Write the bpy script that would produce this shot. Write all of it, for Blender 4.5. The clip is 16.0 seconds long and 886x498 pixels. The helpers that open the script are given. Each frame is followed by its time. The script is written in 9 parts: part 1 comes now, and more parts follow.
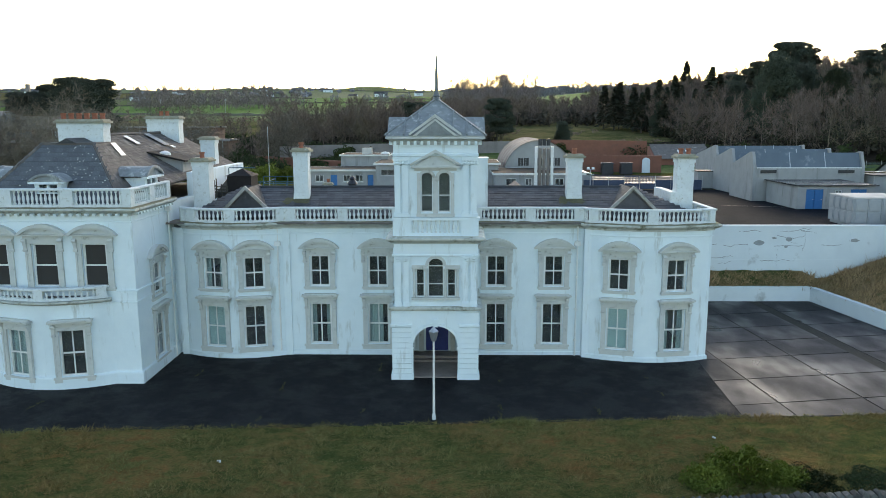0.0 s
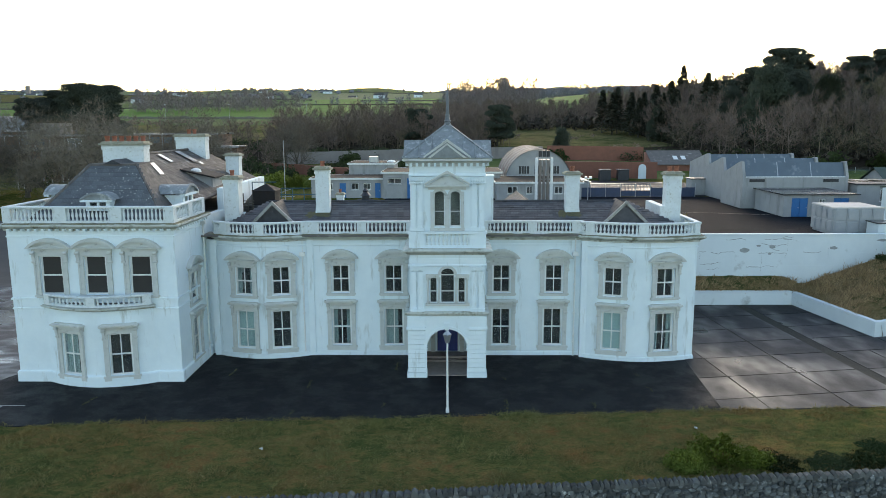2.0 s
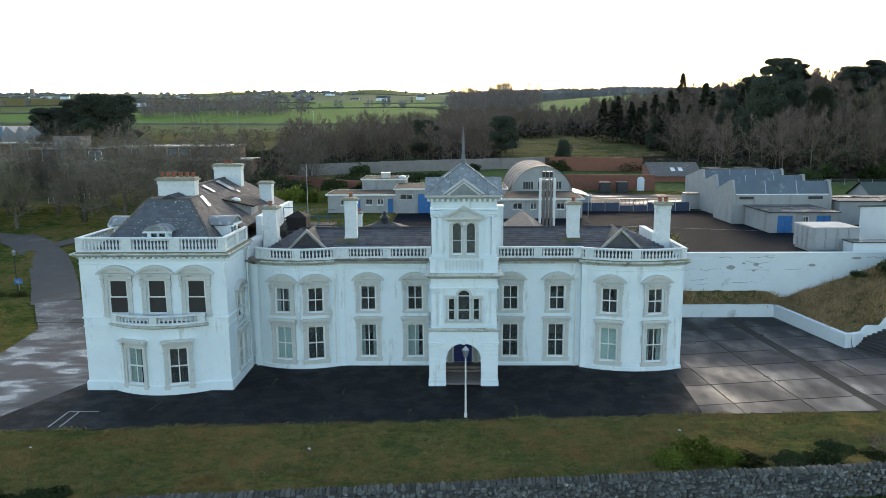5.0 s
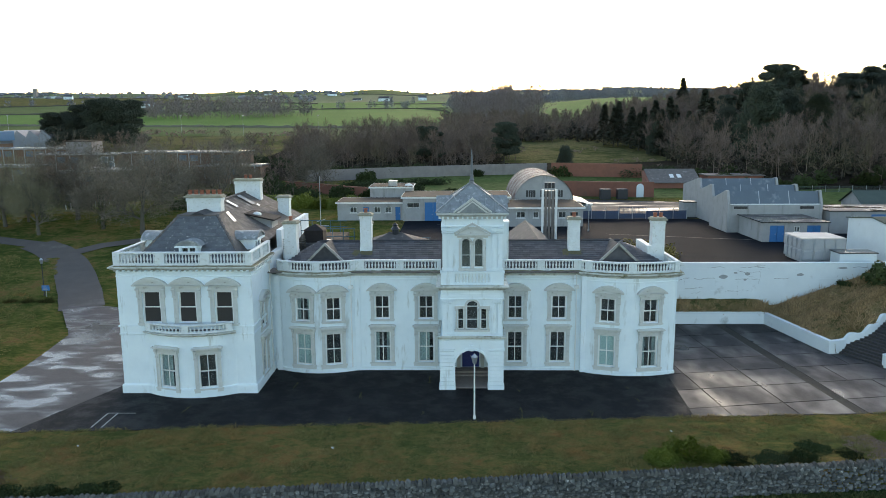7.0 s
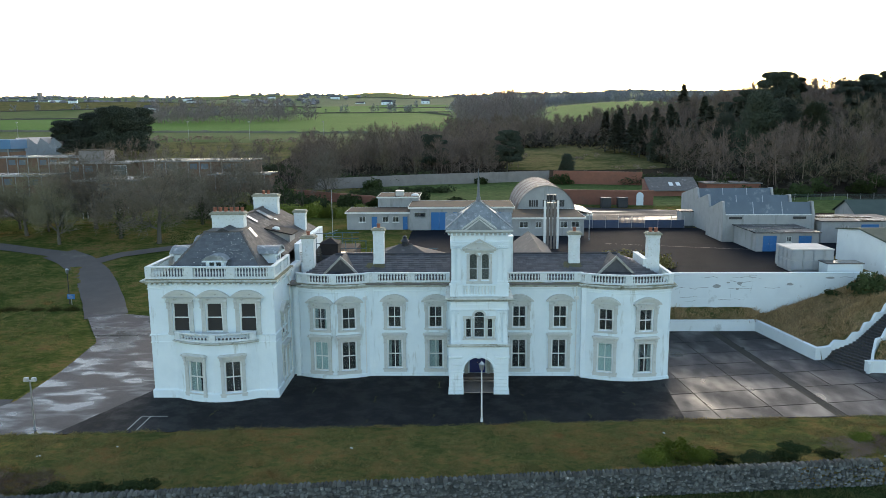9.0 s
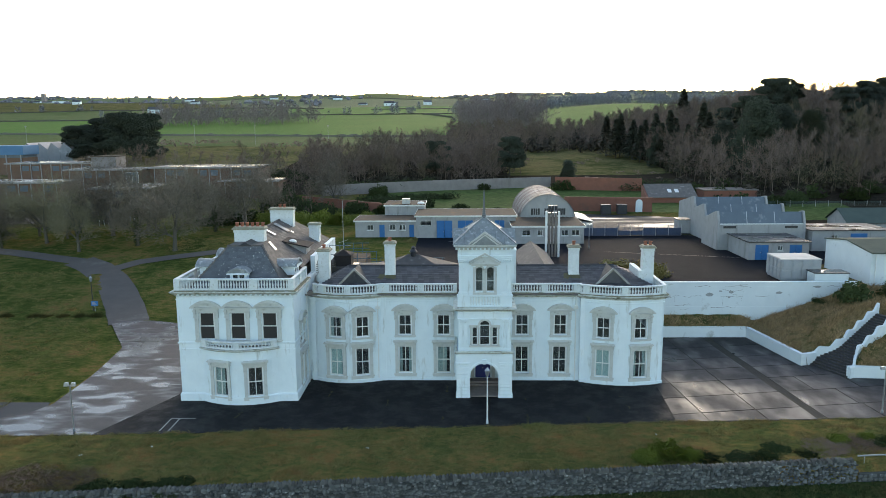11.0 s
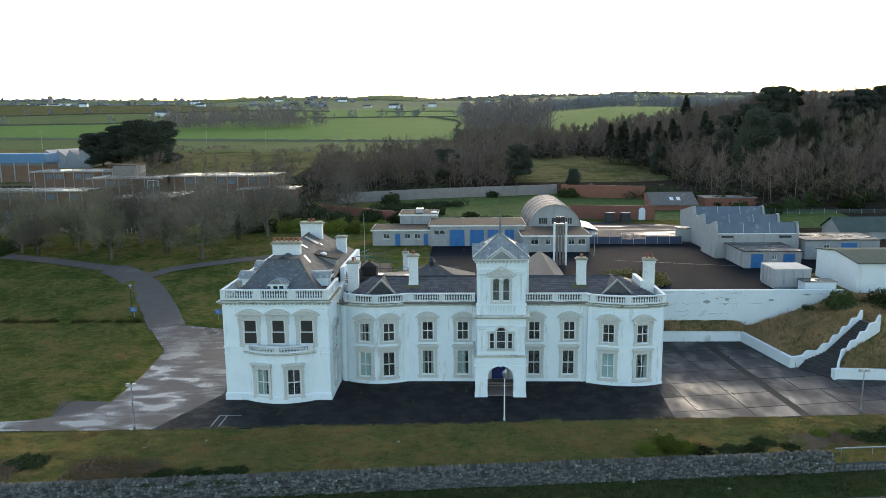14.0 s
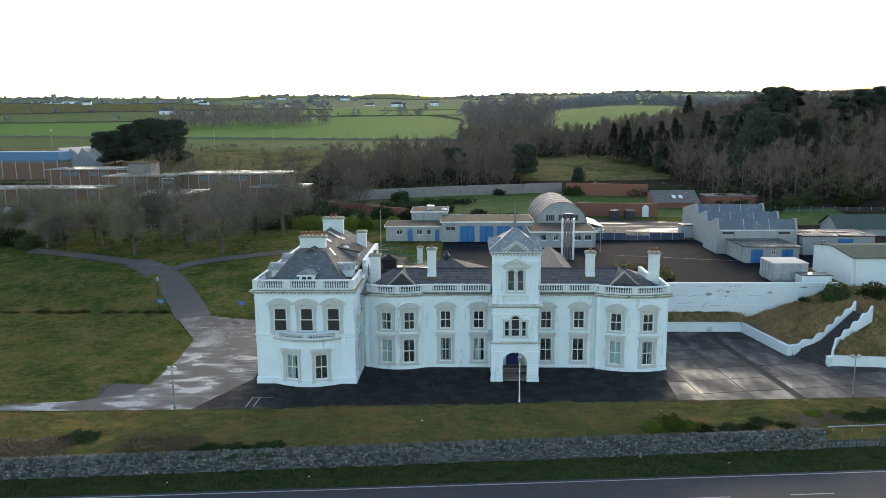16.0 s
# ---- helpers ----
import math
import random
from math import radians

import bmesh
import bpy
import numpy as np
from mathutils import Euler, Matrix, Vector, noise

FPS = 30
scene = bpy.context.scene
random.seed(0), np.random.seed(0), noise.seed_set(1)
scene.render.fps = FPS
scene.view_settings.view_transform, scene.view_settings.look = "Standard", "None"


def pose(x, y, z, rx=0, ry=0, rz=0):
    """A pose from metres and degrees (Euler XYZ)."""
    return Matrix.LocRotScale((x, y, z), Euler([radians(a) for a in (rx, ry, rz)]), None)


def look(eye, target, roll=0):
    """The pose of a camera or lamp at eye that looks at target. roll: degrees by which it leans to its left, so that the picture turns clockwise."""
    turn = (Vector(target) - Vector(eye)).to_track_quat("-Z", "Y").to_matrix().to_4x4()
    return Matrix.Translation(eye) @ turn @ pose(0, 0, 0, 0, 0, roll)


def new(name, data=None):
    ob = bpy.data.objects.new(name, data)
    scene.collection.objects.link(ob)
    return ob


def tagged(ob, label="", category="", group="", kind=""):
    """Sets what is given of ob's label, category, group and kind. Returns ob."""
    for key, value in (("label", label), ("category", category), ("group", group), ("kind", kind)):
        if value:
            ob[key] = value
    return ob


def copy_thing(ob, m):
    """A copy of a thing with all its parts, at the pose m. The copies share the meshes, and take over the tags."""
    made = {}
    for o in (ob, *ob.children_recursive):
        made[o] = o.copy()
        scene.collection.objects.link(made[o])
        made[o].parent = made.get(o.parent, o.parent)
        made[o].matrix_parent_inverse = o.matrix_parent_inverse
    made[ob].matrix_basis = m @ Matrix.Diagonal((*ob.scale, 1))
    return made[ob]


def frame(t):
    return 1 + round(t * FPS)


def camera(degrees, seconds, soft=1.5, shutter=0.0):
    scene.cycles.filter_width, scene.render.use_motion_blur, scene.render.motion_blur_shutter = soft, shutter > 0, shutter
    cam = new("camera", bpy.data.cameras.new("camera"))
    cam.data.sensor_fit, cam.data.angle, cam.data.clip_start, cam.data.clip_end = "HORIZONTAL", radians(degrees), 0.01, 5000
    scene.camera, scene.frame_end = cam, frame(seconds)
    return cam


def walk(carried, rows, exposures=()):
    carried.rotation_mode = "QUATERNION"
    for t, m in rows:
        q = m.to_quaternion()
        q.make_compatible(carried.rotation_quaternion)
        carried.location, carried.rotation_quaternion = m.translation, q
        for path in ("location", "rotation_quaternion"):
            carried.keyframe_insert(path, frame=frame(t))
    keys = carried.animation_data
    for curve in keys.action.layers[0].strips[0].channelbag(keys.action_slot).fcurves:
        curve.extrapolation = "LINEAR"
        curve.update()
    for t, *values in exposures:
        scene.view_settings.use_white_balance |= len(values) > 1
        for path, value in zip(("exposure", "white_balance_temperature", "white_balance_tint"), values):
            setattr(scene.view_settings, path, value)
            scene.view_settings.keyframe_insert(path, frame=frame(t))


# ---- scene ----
cam = camera(62.0, 16.0, soft=0.7)
PATH = [
    (0, (1.102, -44.589, 14.45), (1.072, -42.619, 14.11), -0.1),
    (0.5, (0.942, -45.685, 14.723), (0.913, -43.714, 14.384), -0.2),
    (1, (0.801, -46.772, 15.071), (0.772, -44.801, 14.732), -0.2),
    (1.5, (0.638, -47.868, 15.443), (0.61, -45.897, 15.104), -0.2),
    (2, (0.452, -48.893, 15.835), (0.424, -46.922, 15.496), -0.2),
    (2.5, (0.295, -49.922, 16.307), (0.266, -47.951, 15.968), -0.2),
    (3, (0.126, -50.935, 16.766), (0.097, -48.964, 16.426), -0.2),
    (3.5, (-0.031, -51.928, 17.203), (-0.06, -49.957, 16.864), -0.3),
    (4, (-0.186, -52.957, 17.663), (-0.217, -50.985, 17.326), -0.3),
    (6.5, (-0.966, -57.72, 19.888), (-1.002, -55.749, 19.549), -0.4),
    (7, (-1.086, -58.686, 20.311), (-1.123, -56.715, 19.972), -0.3),
    (7.5, (-1.148, -59.641, 20.739), (-1.187, -57.67, 20.402), -0.4),
    (8, (-1.278, -60.599, 21.172), (-1.319, -58.628, 20.835), -0.4),
    (8.5, (-1.407, -61.557, 21.582), (-1.45, -59.585, 21.246), -0.4),
    (9, (-1.515, -62.536, 21.949), (-1.559, -60.564, 21.616), -0.4),
    (11.5, (-2.11, -67.642, 24.244), (-2.161, -65.671, 23.911), -0.4),
    (12, (-2.32, -68.69, 24.613), (-2.373, -66.719, 24.28), -0.4),
    (12.5, (-2.542, -69.721, 25.013), (-2.597, -67.75, 24.681), -0.5),
    (13, (-2.851, -70.807, 25.405), (-2.906, -68.836, 25.073), -0.4),
    (13.5, (-3.106, -71.904, 25.803), (-3.163, -69.933, 25.471), -0.4),
    (14, (-3.37, -73.039, 26.143), (-3.429, -71.067, 25.812), -0.5),
    (14.5, (-3.669, -74.239, 26.38), (-3.729, -72.268, 26.048), -0.4),
    (15, (-4.026, -75.447, 26.442), (-4.087, -73.476, 26.108), -0.4),
    (15.5, (-4.476, -76.613, 26.436), (-4.538, -74.642, 26.101), -0.4),
    (16, (-4.983, -77.787, 26.405), (-5.045, -75.816, 26.07), -0.4),
]
walk(cam, [(t, look(eye, target, roll)) for t, eye, target, roll in PATH], exposures=[(0, 1.6, 7080, 10), (16, 1.6, 7080, 10)])

# ---- world and sun: low winter sun behind thin cloud, beyond the house ----
world = bpy.data.worlds.new("sky")
scene.world = world
world.use_nodes = True
wn = world.node_tree
sky = wn.nodes.new("ShaderNodeTexSky")
sky.sky_type = "NISHITA"
sky.sun_disc = False
sky.sun_elevation = radians(16)
sky.sun_rotation = radians(8)
sky.altitude = 20
sky.air_density, sky.dust_density, sky.ozone_density = 1.0, 1.0, 1.2
back = wn.nodes["Background"]
back.inputs["Strength"].default_value = 0.15
wn.links.new(sky.outputs[0], back.inputs[0])
sun = bpy.data.lights.new("sun", "SUN")
sun.energy, sun.angle, sun.color = 0.55, radians(14), (1.0, 0.92, 0.83)
sun_ob = new("sun", sun)
sun_ob.matrix_world = look((0, 0, 0), (-0.14, -0.98, -0.285))

# ---- materials ----
def mat(name, col, rough=0.7, col2=None, scale=2.0, mix=0.5, bump=0.15, bscale=None, metal=0.0, stain=None, stain_scale=0.5, stain_amt=0.0,
        spec=0.5, rough2=None, streak=False, rand=0.0, island=0.0):
    """A rough painted, stone, metal or earth surface: two colours in noise, stains at a larger scale, fine relief."""
    m = bpy.data.materials.new(name)
    m.use_nodes = True
    nt = m.node_tree
    b = nt.nodes["Principled BSDF"]
    L = nt.links.new
    tc = nt.nodes.new("ShaderNodeTexCoord")
    co = tc.outputs["Object"]
    def noise(s, det=6, stretch=None):
        n = nt.nodes.new("ShaderNodeTexNoise")
        n.inputs["Scale"].default_value = s
        n.inputs["Detail"].default_value = det
        n.inputs["Roughness"].default_value = 0.65
        if stretch:
            mp = nt.nodes.new("ShaderNodeMapping")
            mp.inputs["Scale"].default_value = stretch
            L(co, mp.inputs[0])
            L(mp.outputs[0], n.inputs["Vector"])
        else:
            L(co, n.inputs["Vector"])
        return n.outputs["Fac"]
    def ramp(src, a, z):
        r = nt.nodes.new("ShaderNodeMapRange")
        r.inputs["From Min"].default_value, r.inputs["From Max"].default_value = a, z
        L(src, r.inputs["Value"])
        return r.outputs["Result"]
    def blend(f, a, c):
        x = nt.nodes.new("ShaderNodeMix")
        x.data_type = "RGBA"
        L(f, x.inputs["Factor"])
        for k, v in ((6, a), (7, c)):
            if isinstance(v, tuple):
                x.inputs[k].default_value = (*v, 1)
            else:
                L(v, x.inputs[k])
        return x.outputs[2]
    col2 = col2 or tuple(c * 0.8 for c in col)
    n1 = noise(scale)
    c = blend(ramp(n1, 0.5 - mix / 2 - 0.02, 0.5 + mix / 2), col, col2)
    if stain:
        n2 = noise(stain_scale, 8, (1, 1, 0.18) if streak else None)
        f = ramp(n2, 0.66 - stain_amt * 0.3, 0.82 - stain_amt * 0.2)
        c = blend(f, c, stain)
    if rand:
        oi = nt.nodes.new("ShaderNodeObjectInfo")
        hs = nt.nodes.new("ShaderNodeHueSaturation")
        mr = nt.nodes.new("ShaderNodeMapRange")
        mr.inputs["To Min"].default_value, mr.inputs["To Max"].default_value = 1 - rand, 1 + rand
        L(oi.outputs["Random"], mr.inputs["Value"])
        L(mr.outputs["Result"], hs.inputs["Value"])
        L(c, hs.inputs["Color"])
        c = hs.outputs["Color"]
    if island:
        ge = nt.nodes.new("ShaderNodeNewGeometry")
        hs = nt.nodes.new("ShaderNodeHueSaturation")
        mr = nt.nodes.new("ShaderNodeMapRange")
        mr.inputs["To Min"].default_value, mr.inputs["To Max"].default_value = 1 - island, 1 + island
        L(ge.outputs["Random Per Island"], mr.inputs["Value"])
        L(mr.outputs["Result"], hs.inputs["Value"])
        L(c, hs.inputs["Color"])
        c = hs.outputs["Color"]
    L(c, b.inputs["Base Color"])
    b.inputs["Metallic"].default_value = metal
    b.inputs["Specular IOR Level"].default_value = spec
    if rough2 is not None:
        r = nt.nodes.new("ShaderNodeMapRange")
        r.inputs["From Min"].default_value, r.inputs["From Max"].default_value = 0.42, 0.58
        r.inputs["To Min"].default_value, r.inputs["To Max"].default_value = rough, rough2
        L(noise(stain_scale, 5), r.inputs["Value"])
        L(r.outputs["Result"], b.inputs["Roughness"])
    else:
        b.inputs["Roughness"].default_value = rough
    if bump:
        bp = nt.nodes.new("ShaderNodeBump")
        bp.inputs["Strength"].default_value = bump
        bp.inputs["Distance"].default_value = 0.05
        L(noise(bscale or scale * 6, 8), bp.inputs["Height"])
        L(bp.outputs["Normal"], b.inputs["Normal"])
    return m


M_WHITE = mat("white_masonry_paint", (0.735, 0.825, 0.845), 0.75, (0.64, 0.735, 0.765), 0.7, 0.5, 0.25, 14, stain=(0.36, 0.385, 0.34), stain_scale=1.7, stain_amt=0.26, streak=True)
M_BAL = mat("weathered_white_parapet", (0.70, 0.755, 0.755), 0.8, (0.57, 0.615, 0.605), 2.6, 0.5, 0.25, 16, stain=(0.34, 0.34, 0.27), stain_scale=6.0, stain_amt=0.34)
M_TRIM = mat("grey_white_moulding", (0.585, 0.605, 0.575), 0.8, (0.475, 0.495, 0.47), 3, 0.6, 0.25, 20, stain=(0.24, 0.24, 0.2), stain_scale=3.0, stain_amt=0.27)
M_CORNICE = mat("mossy_cornice", (0.60, 0.63, 0.59), 0.9, (0.42, 0.43, 0.37), 2, 0.6, 0.3, 18, stain=(0.13, 0.125, 0.065), stain_scale=1.6, stain_amt=0.5)
M_OLDWALL = mat("peeling_white_wall", (0.68, 0.745, 0.755), 0.85, (0.58, 0.645, 0.66), 0.5, 0.6, 0.35, 10, stain=(0.25, 0.26, 0.24), stain_scale=0.45, stain_amt=0.16)
M_SLATE = mat("slate", (0.075, 0.078, 0.085), 0.6, (0.035, 0.037, 0.042), 3, 0.6, 0.3, 12, stain=(0.26, 0.26, 0.22), stain_scale=5.0, stain_amt=0.14, spec=0.35, island=0.4, rand=0.35)
M_SLATE_LICHEN = mat("lichened_slate", (0.128, 0.138, 0.150), 0.65, (0.082, 0.09, 0.10), 3, 0.6, 0.3, 12, stain=(0.3, 0.31, 0.29), stain_scale=5.0, stain_amt=0.3, spec=0.25, rand=0.14)
M_FLUE = mat("weathered_flue_steel", (0.24, 0.225, 0.215), 0.45, (0.13, 0.115, 0.105), 1.2, 0.7, 0.05, metal=0.5, stain=(0.10, 0.07, 0.055), stain_scale=1.5, stain_amt=0.4, streak=True)
M_SLATE_OLD = mat("weathered_slate", (0.15, 0.136, 0.125), 0.85, (0.088, 0.081, 0.076), 1.5, 0.6, 0.3, 12, stain=(0.29, 0.27, 0.245), stain_scale=1.4, stain_amt=0.32, streak=True, spec=0.12, island=0.18, rand=0.2)
M_LEAD = mat("lead_roofing", (0.30, 0.325, 0.325), 0.6, (0.15, 0.165, 0.165), 2.2, 0.6, 0.25, 10, stain=(0.56, 0.58, 0.56), stain_scale=3.0, stain_amt=0.42, streak=True, spec=0.3)
M_LEAD_DK = mat("dull_lead", (0.16, 0.175, 0.18), 0.6, (0.10, 0.11, 0.115), 3, 0.7, 0.2, 10)
M_COPE = mat("dark_coping_stone", (0.095, 0.098, 0.09), 0.9, (0.05, 0.053, 0.049), 3, 0.7, 0.5, 14, stain=(0.22, 0.225, 0.21), stain_scale=4, stain_amt=0.25, island=0.5)
M_VERGE_BOARD = mat("lichened_verge", (0.40, 0.41, 0.38), 0.9, (0.24, 0.24, 0.21), 3, 0.6, 0.3, 18, stain=(0.14, 0.12, 0.07), stain_scale=2.4, stain_amt=0.45)
M_TERRA = mat("terracotta", (0.36, 0.13, 0.07), 0.8, (0.22, 0.08, 0.05), 6, 0.6, 0.2, 30)
M_FRAME = mat("white_sash_paint", (0.74, 0.76, 0.74), 0.5, (0.62, 0.64, 0.61), 6, 0.5, 0.05)
M_BLUE = mat("blue_door_paint", (0.02, 0.15, 0.37), 0.55, (0.015, 0.12, 0.30), 4, 0.6, 0.1)
M_NAVY = mat("navy_door_paint", (0.018, 0.035, 0.20), 0.4, (0.013, 0.026, 0.15), 4, 0.6, 0.05)
# near-black base carries the mansion's shade and reflection on wet paving
M_FORECOURT_DARK = mat("damp_shaded_paving", (0.010, 0.010, 0.011), 0.6, (0.016, 0.0155, 0.0155), 0.5, 0.7, 0.25, 60, stain=(0.034, 0.031, 0.024), stain_scale=0.5, stain_amt=0.2, rough2=0.85, spec=0.15)
M_YARD = mat("yard_tarmac", (0.0118, 0.0142, 0.0185), 0.9, (0.0092, 0.0112, 0.0152), 0.3, 0.7, 0.25, 60, stain=(0.022, 0.0245, 0.029), stain_scale=0.4, stain_amt=0.25, rough2=0.97, spec=0.03)
M_ROAD = mat("road_asphalt", (0.042, 0.045, 0.049), 0.75, (0.032, 0.034, 0.037), 0.7, 0.6, 0.2, 70, stain=(0.06, 0.058, 0.054), stain_scale=0.3, stain_amt=0.3, spec=0.2)


M_RUBBLE = mat("rubble_stone", (0.12, 0.13, 0.127), 0.85, (0.05, 0.056, 0.055), 3, 0.7, 0.5, 14, stain=(0.38, 0.39, 0.38), stain_scale=5, stain_amt=0.32, rand=0.45)
M_MORTAR = mat("dark_mortar", (0.07, 0.075, 0.074), 0.95, (0.04, 0.044, 0.044), 4, 0.7, 0.5, 16)
M_RENDER = mat("grey_render", (0.36, 0.365, 0.355), 0.9, (0.27, 0.275, 0.27), 0.7, 0.6, 0.15, 20, stain=(0.16, 0.16, 0.15), stain_scale=0.8, stain_amt=0.34, streak=True)
M_FELT = mat("mossy_felt_roof", (0.088, 0.068, 0.05), 0.95, (0.05, 0.043, 0.036), 0.8, 0.7, 0.3, 8, stain=(0.14, 0.085, 0.032), stain_scale=0.5, stain_amt=0.35, spec=0.1)

M_BRICK = mat("red_brick", (0.25, 0.10, 0.065), 0.9, (0.17, 0.075, 0.05), 1.2, 0.6, 0.3, 12, stain=(0.12, 0.08, 0.06), stain_scale=0.4, stain_amt=0.3)
M_STONEWALL = mat("pale_garden_wall", (0.27, 0.25, 0.235), 0.9, (0.17, 0.15, 0.14), 0.6, 0.7, 0.3, 6, stain=(0.13, 0.12, 0.11), stain_scale=0.3, stain_amt=0.3, streak=True)
M_CORR = mat("rusted_corrugated_iron", (0.30, 0.29, 0.28), 0.75, (0.17, 0.15, 0.145), 1.0, 0.7, 0.1, 10, stain=(0.12, 0.055, 0.04), stain_scale=0.9, stain_amt=0.62, spec=0.2)
M_GLAZING = mat("rooflight_glass", (0.12, 0.155, 0.185), 0.35, (0.085, 0.11, 0.135), 0.5, 0.6, 0.05, 8, stain=(0.25, 0.28, 0.3), stain_scale=0.8, stain_amt=0.3, spec=0.35)
M_STEEL = mat("galvanised_steel", (0.45, 0.47, 0.49), 0.35, (0.32, 0.34, 0.36), 1.5, 0.6, 0.05, metal=0.7)
M_TANK = mat("tank_panels", (0.36, 0.38, 0.39), 0.6, (0.26, 0.28, 0.29), 1.2, 0.6, 0.1)
M_DARK = mat("dark_metal", (0.03, 0.032, 0.035), 0.5, (0.02, 0.02, 0.022), 3, 0.6, 0.05)
M_BLUEFENCE = mat("blue_steel_fence", (0.035, 0.06, 0.12), 0.55, (0.03, 0.045, 0.08), 1.5, 0.6, 0.05)
M_GREENROOF = mat("green_sheet_roof", (0.07, 0.095, 0.08), 0.75, (0.05, 0.07, 0.06), 0.6, 0.6, 0.05, spec=0.2)
M_MOSSROOF = mat("mossy_sheet_roof", (0.085, 0.105, 0.08), 0.9, (0.06, 0.075, 0.06), 0.7, 0.7, 0.15, spec=0.1)
M_BARK = mat("bark", (0.11, 0.10, 0.076), 0.95, (0.066, 0.06, 0.047), 2, 0.7, 0.2, rand=0.2)
M_TWIG = mat("bare_twigs", (0.19, 0.162, 0.122), 0.95, (0.125, 0.108, 0.082), 0.3, 0.7, 0, rand=0.25)
M_TWIG_OLIVE = mat("budding_twigs", (0.20, 0.182, 0.106), 0.95, (0.135, 0.125, 0.076), 0.3, 0.7, 0, rand=0.25)
M_CONIFER = mat("conifer_needles", (0.044, 0.056, 0.03), 0.9, (0.024, 0.032, 0.018), 0.4, 0.7, 0, rand=0.25)
M_PINE = mat("pine_needles", (0.04, 0.05, 0.03), 0.9, (0.022, 0.029, 0.018), 0.4, 0.7, 0, rand=0.25)
M_SHRUB = mat("evergreen_leaves", (0.17, 0.195, 0.026), 0.75, (0.085, 0.115, 0.02), 1.2, 0.7, 0, rand=0.2, spec=0.2)
M_SHRUB_DK = mat("dark_shrub_leaves", (0.05, 0.068, 0.022), 0.85, (0.028, 0.04, 0.014), 1.2, 0.7, 0, rand=0.25, spec=0.15)
M_BRACKEN = mat("dead_bramble", (0.25, 0.17, 0.12), 0.95, (0.16, 0.11, 0.08), 1, 0.7, 0)
M_CREAM = mat("cream_curtain", (0.55, 0.68, 0.66), 0.9, (0.42, 0.53, 0.51), 8, 0.6, 0.2)
M_TEAL = mat("pale_green_blind", (0.5, 0.68, 0.66), 0.8, (0.43, 0.6, 0.58), 1, 0.5, 0.05)
M_BOARD = mat("dark_board", (0.022, 0.02, 0.019), 0.6, (0.015, 0.014, 0.013), 2, 0.5, 0.05)
M_PLASTER = mat("dark_room_plaster", (0.15, 0.155, 0.15), 0.95, (0.10, 0.105, 0.10), 2, 0.5, 0.05)
M_PANE_BACK = mat("pale_pane_backing", (0.36, 0.37, 0.34), 0.9, (0.26, 0.27, 0.25), 1.5, 0.5, 0.05)
M_LINE = mat("road_paint", (0.42, 0.42, 0.4), 0.85, (0.2, 0.2, 0.195), 3, 0.7, 0.05)


def glass(name, tint):
    m = bpy.data.materials.new(name)
    m.use_nodes = True
    b = m.node_tree.nodes["Principled BSDF"]
    b.inputs["Base Color"].default_value = (*tint, 1)
    b.inputs["Roughness"].default_value = 0.03
    b.inputs["Transmission Weight"].default_value = 0.97
    b.inputs["IOR"].default_value = 1.42
    return m


def wet_mat(name, col, col2, wet, scale, stretch, lo, hi, r_wet, r_dry, rand=0.0, spec=0.5, turn_deg=0.0):
    """Paving after rain: dull dry ground with smooth standing water in long patches."""
    m = bpy.data.materials.new(name)
    m.use_nodes = True
    nt = m.node_tree
    L = nt.links.new
    b = nt.nodes["Principled BSDF"]
    ge = nt.nodes.new("ShaderNodeNewGeometry")

    def field(s, det, st=(1, 1, 1)):
        mp = nt.nodes.new("ShaderNodeMapping")
        mp.inputs["Rotation"].default_value = (0, 0, radians(turn_deg))
        mp.inputs["Scale"].default_value = st
        L(ge.outputs["Position"], mp.inputs[0])
        n = nt.nodes.new("ShaderNodeTexNoise")
        n.inputs["Scale"].default_value, n.inputs["Detail"].default_value = s, det
        L(mp.outputs[0], n.inputs["Vector"])
        return n.outputs["Fac"]

    def span(src, a, z, c=0.0, d=1.0):
        r = nt.nodes.new("ShaderNodeMapRange")
        for k, v in (("From Min", a), ("From Max", z), ("To Min", c), ("To Max", d)):
            r.inputs[k].default_value = v
        L(src, r.inputs["Value"])
        return r.outputs["Result"]

    def blend(f, a, c):
        x = nt.nodes.new("ShaderNodeMix")
        x.data_type = "RGBA"
        L(f, x.inputs["Factor"])
        for k, v in ((6, a), (7, c)):
            if isinstance(v, tuple):
                x.inputs[k].default_value = (*v, 1)
            else:
                L(v, x.inputs[k])
        return x.outputs[2]

    water = span(field(scale, 2.5, stretch), lo, hi)
    c = blend(span(field(0.9, 7), 0.35, 0.65), col, col2)
    c = blend(span(field(14, 6), 0.4, 0.75, 0.0, 0.5), c, col2)
    c = blend(water, c, wet)
    if rand:
        oi = nt.nodes.new("ShaderNodeObjectInfo")
        hs = nt.nodes.new("ShaderNodeHueSaturation")
        L(span(oi.outputs["Random"], 0, 1, 1 - rand, 1 + rand), hs.inputs["Value"])
        L(c, hs.inputs["Color"])
        c = hs.outputs["Color"]
    L(c, b.inputs["Base Color"])
    L(span(water, 0, 1, r_dry, r_wet), b.inputs["Roughness"])
    b.inputs["Specular IOR Level"].default_value = spec
    bp = nt.nodes.new("ShaderNodeBump")
    bp.inputs["Distance"].default_value = 0.03
    L(span(water, 0, 1, 0.3, 0.0), bp.inputs["Strength"])
    L(field(40, 6), bp.inputs["Height"])
    L(bp.outputs["Normal"], b.inputs["Normal"])
    return m


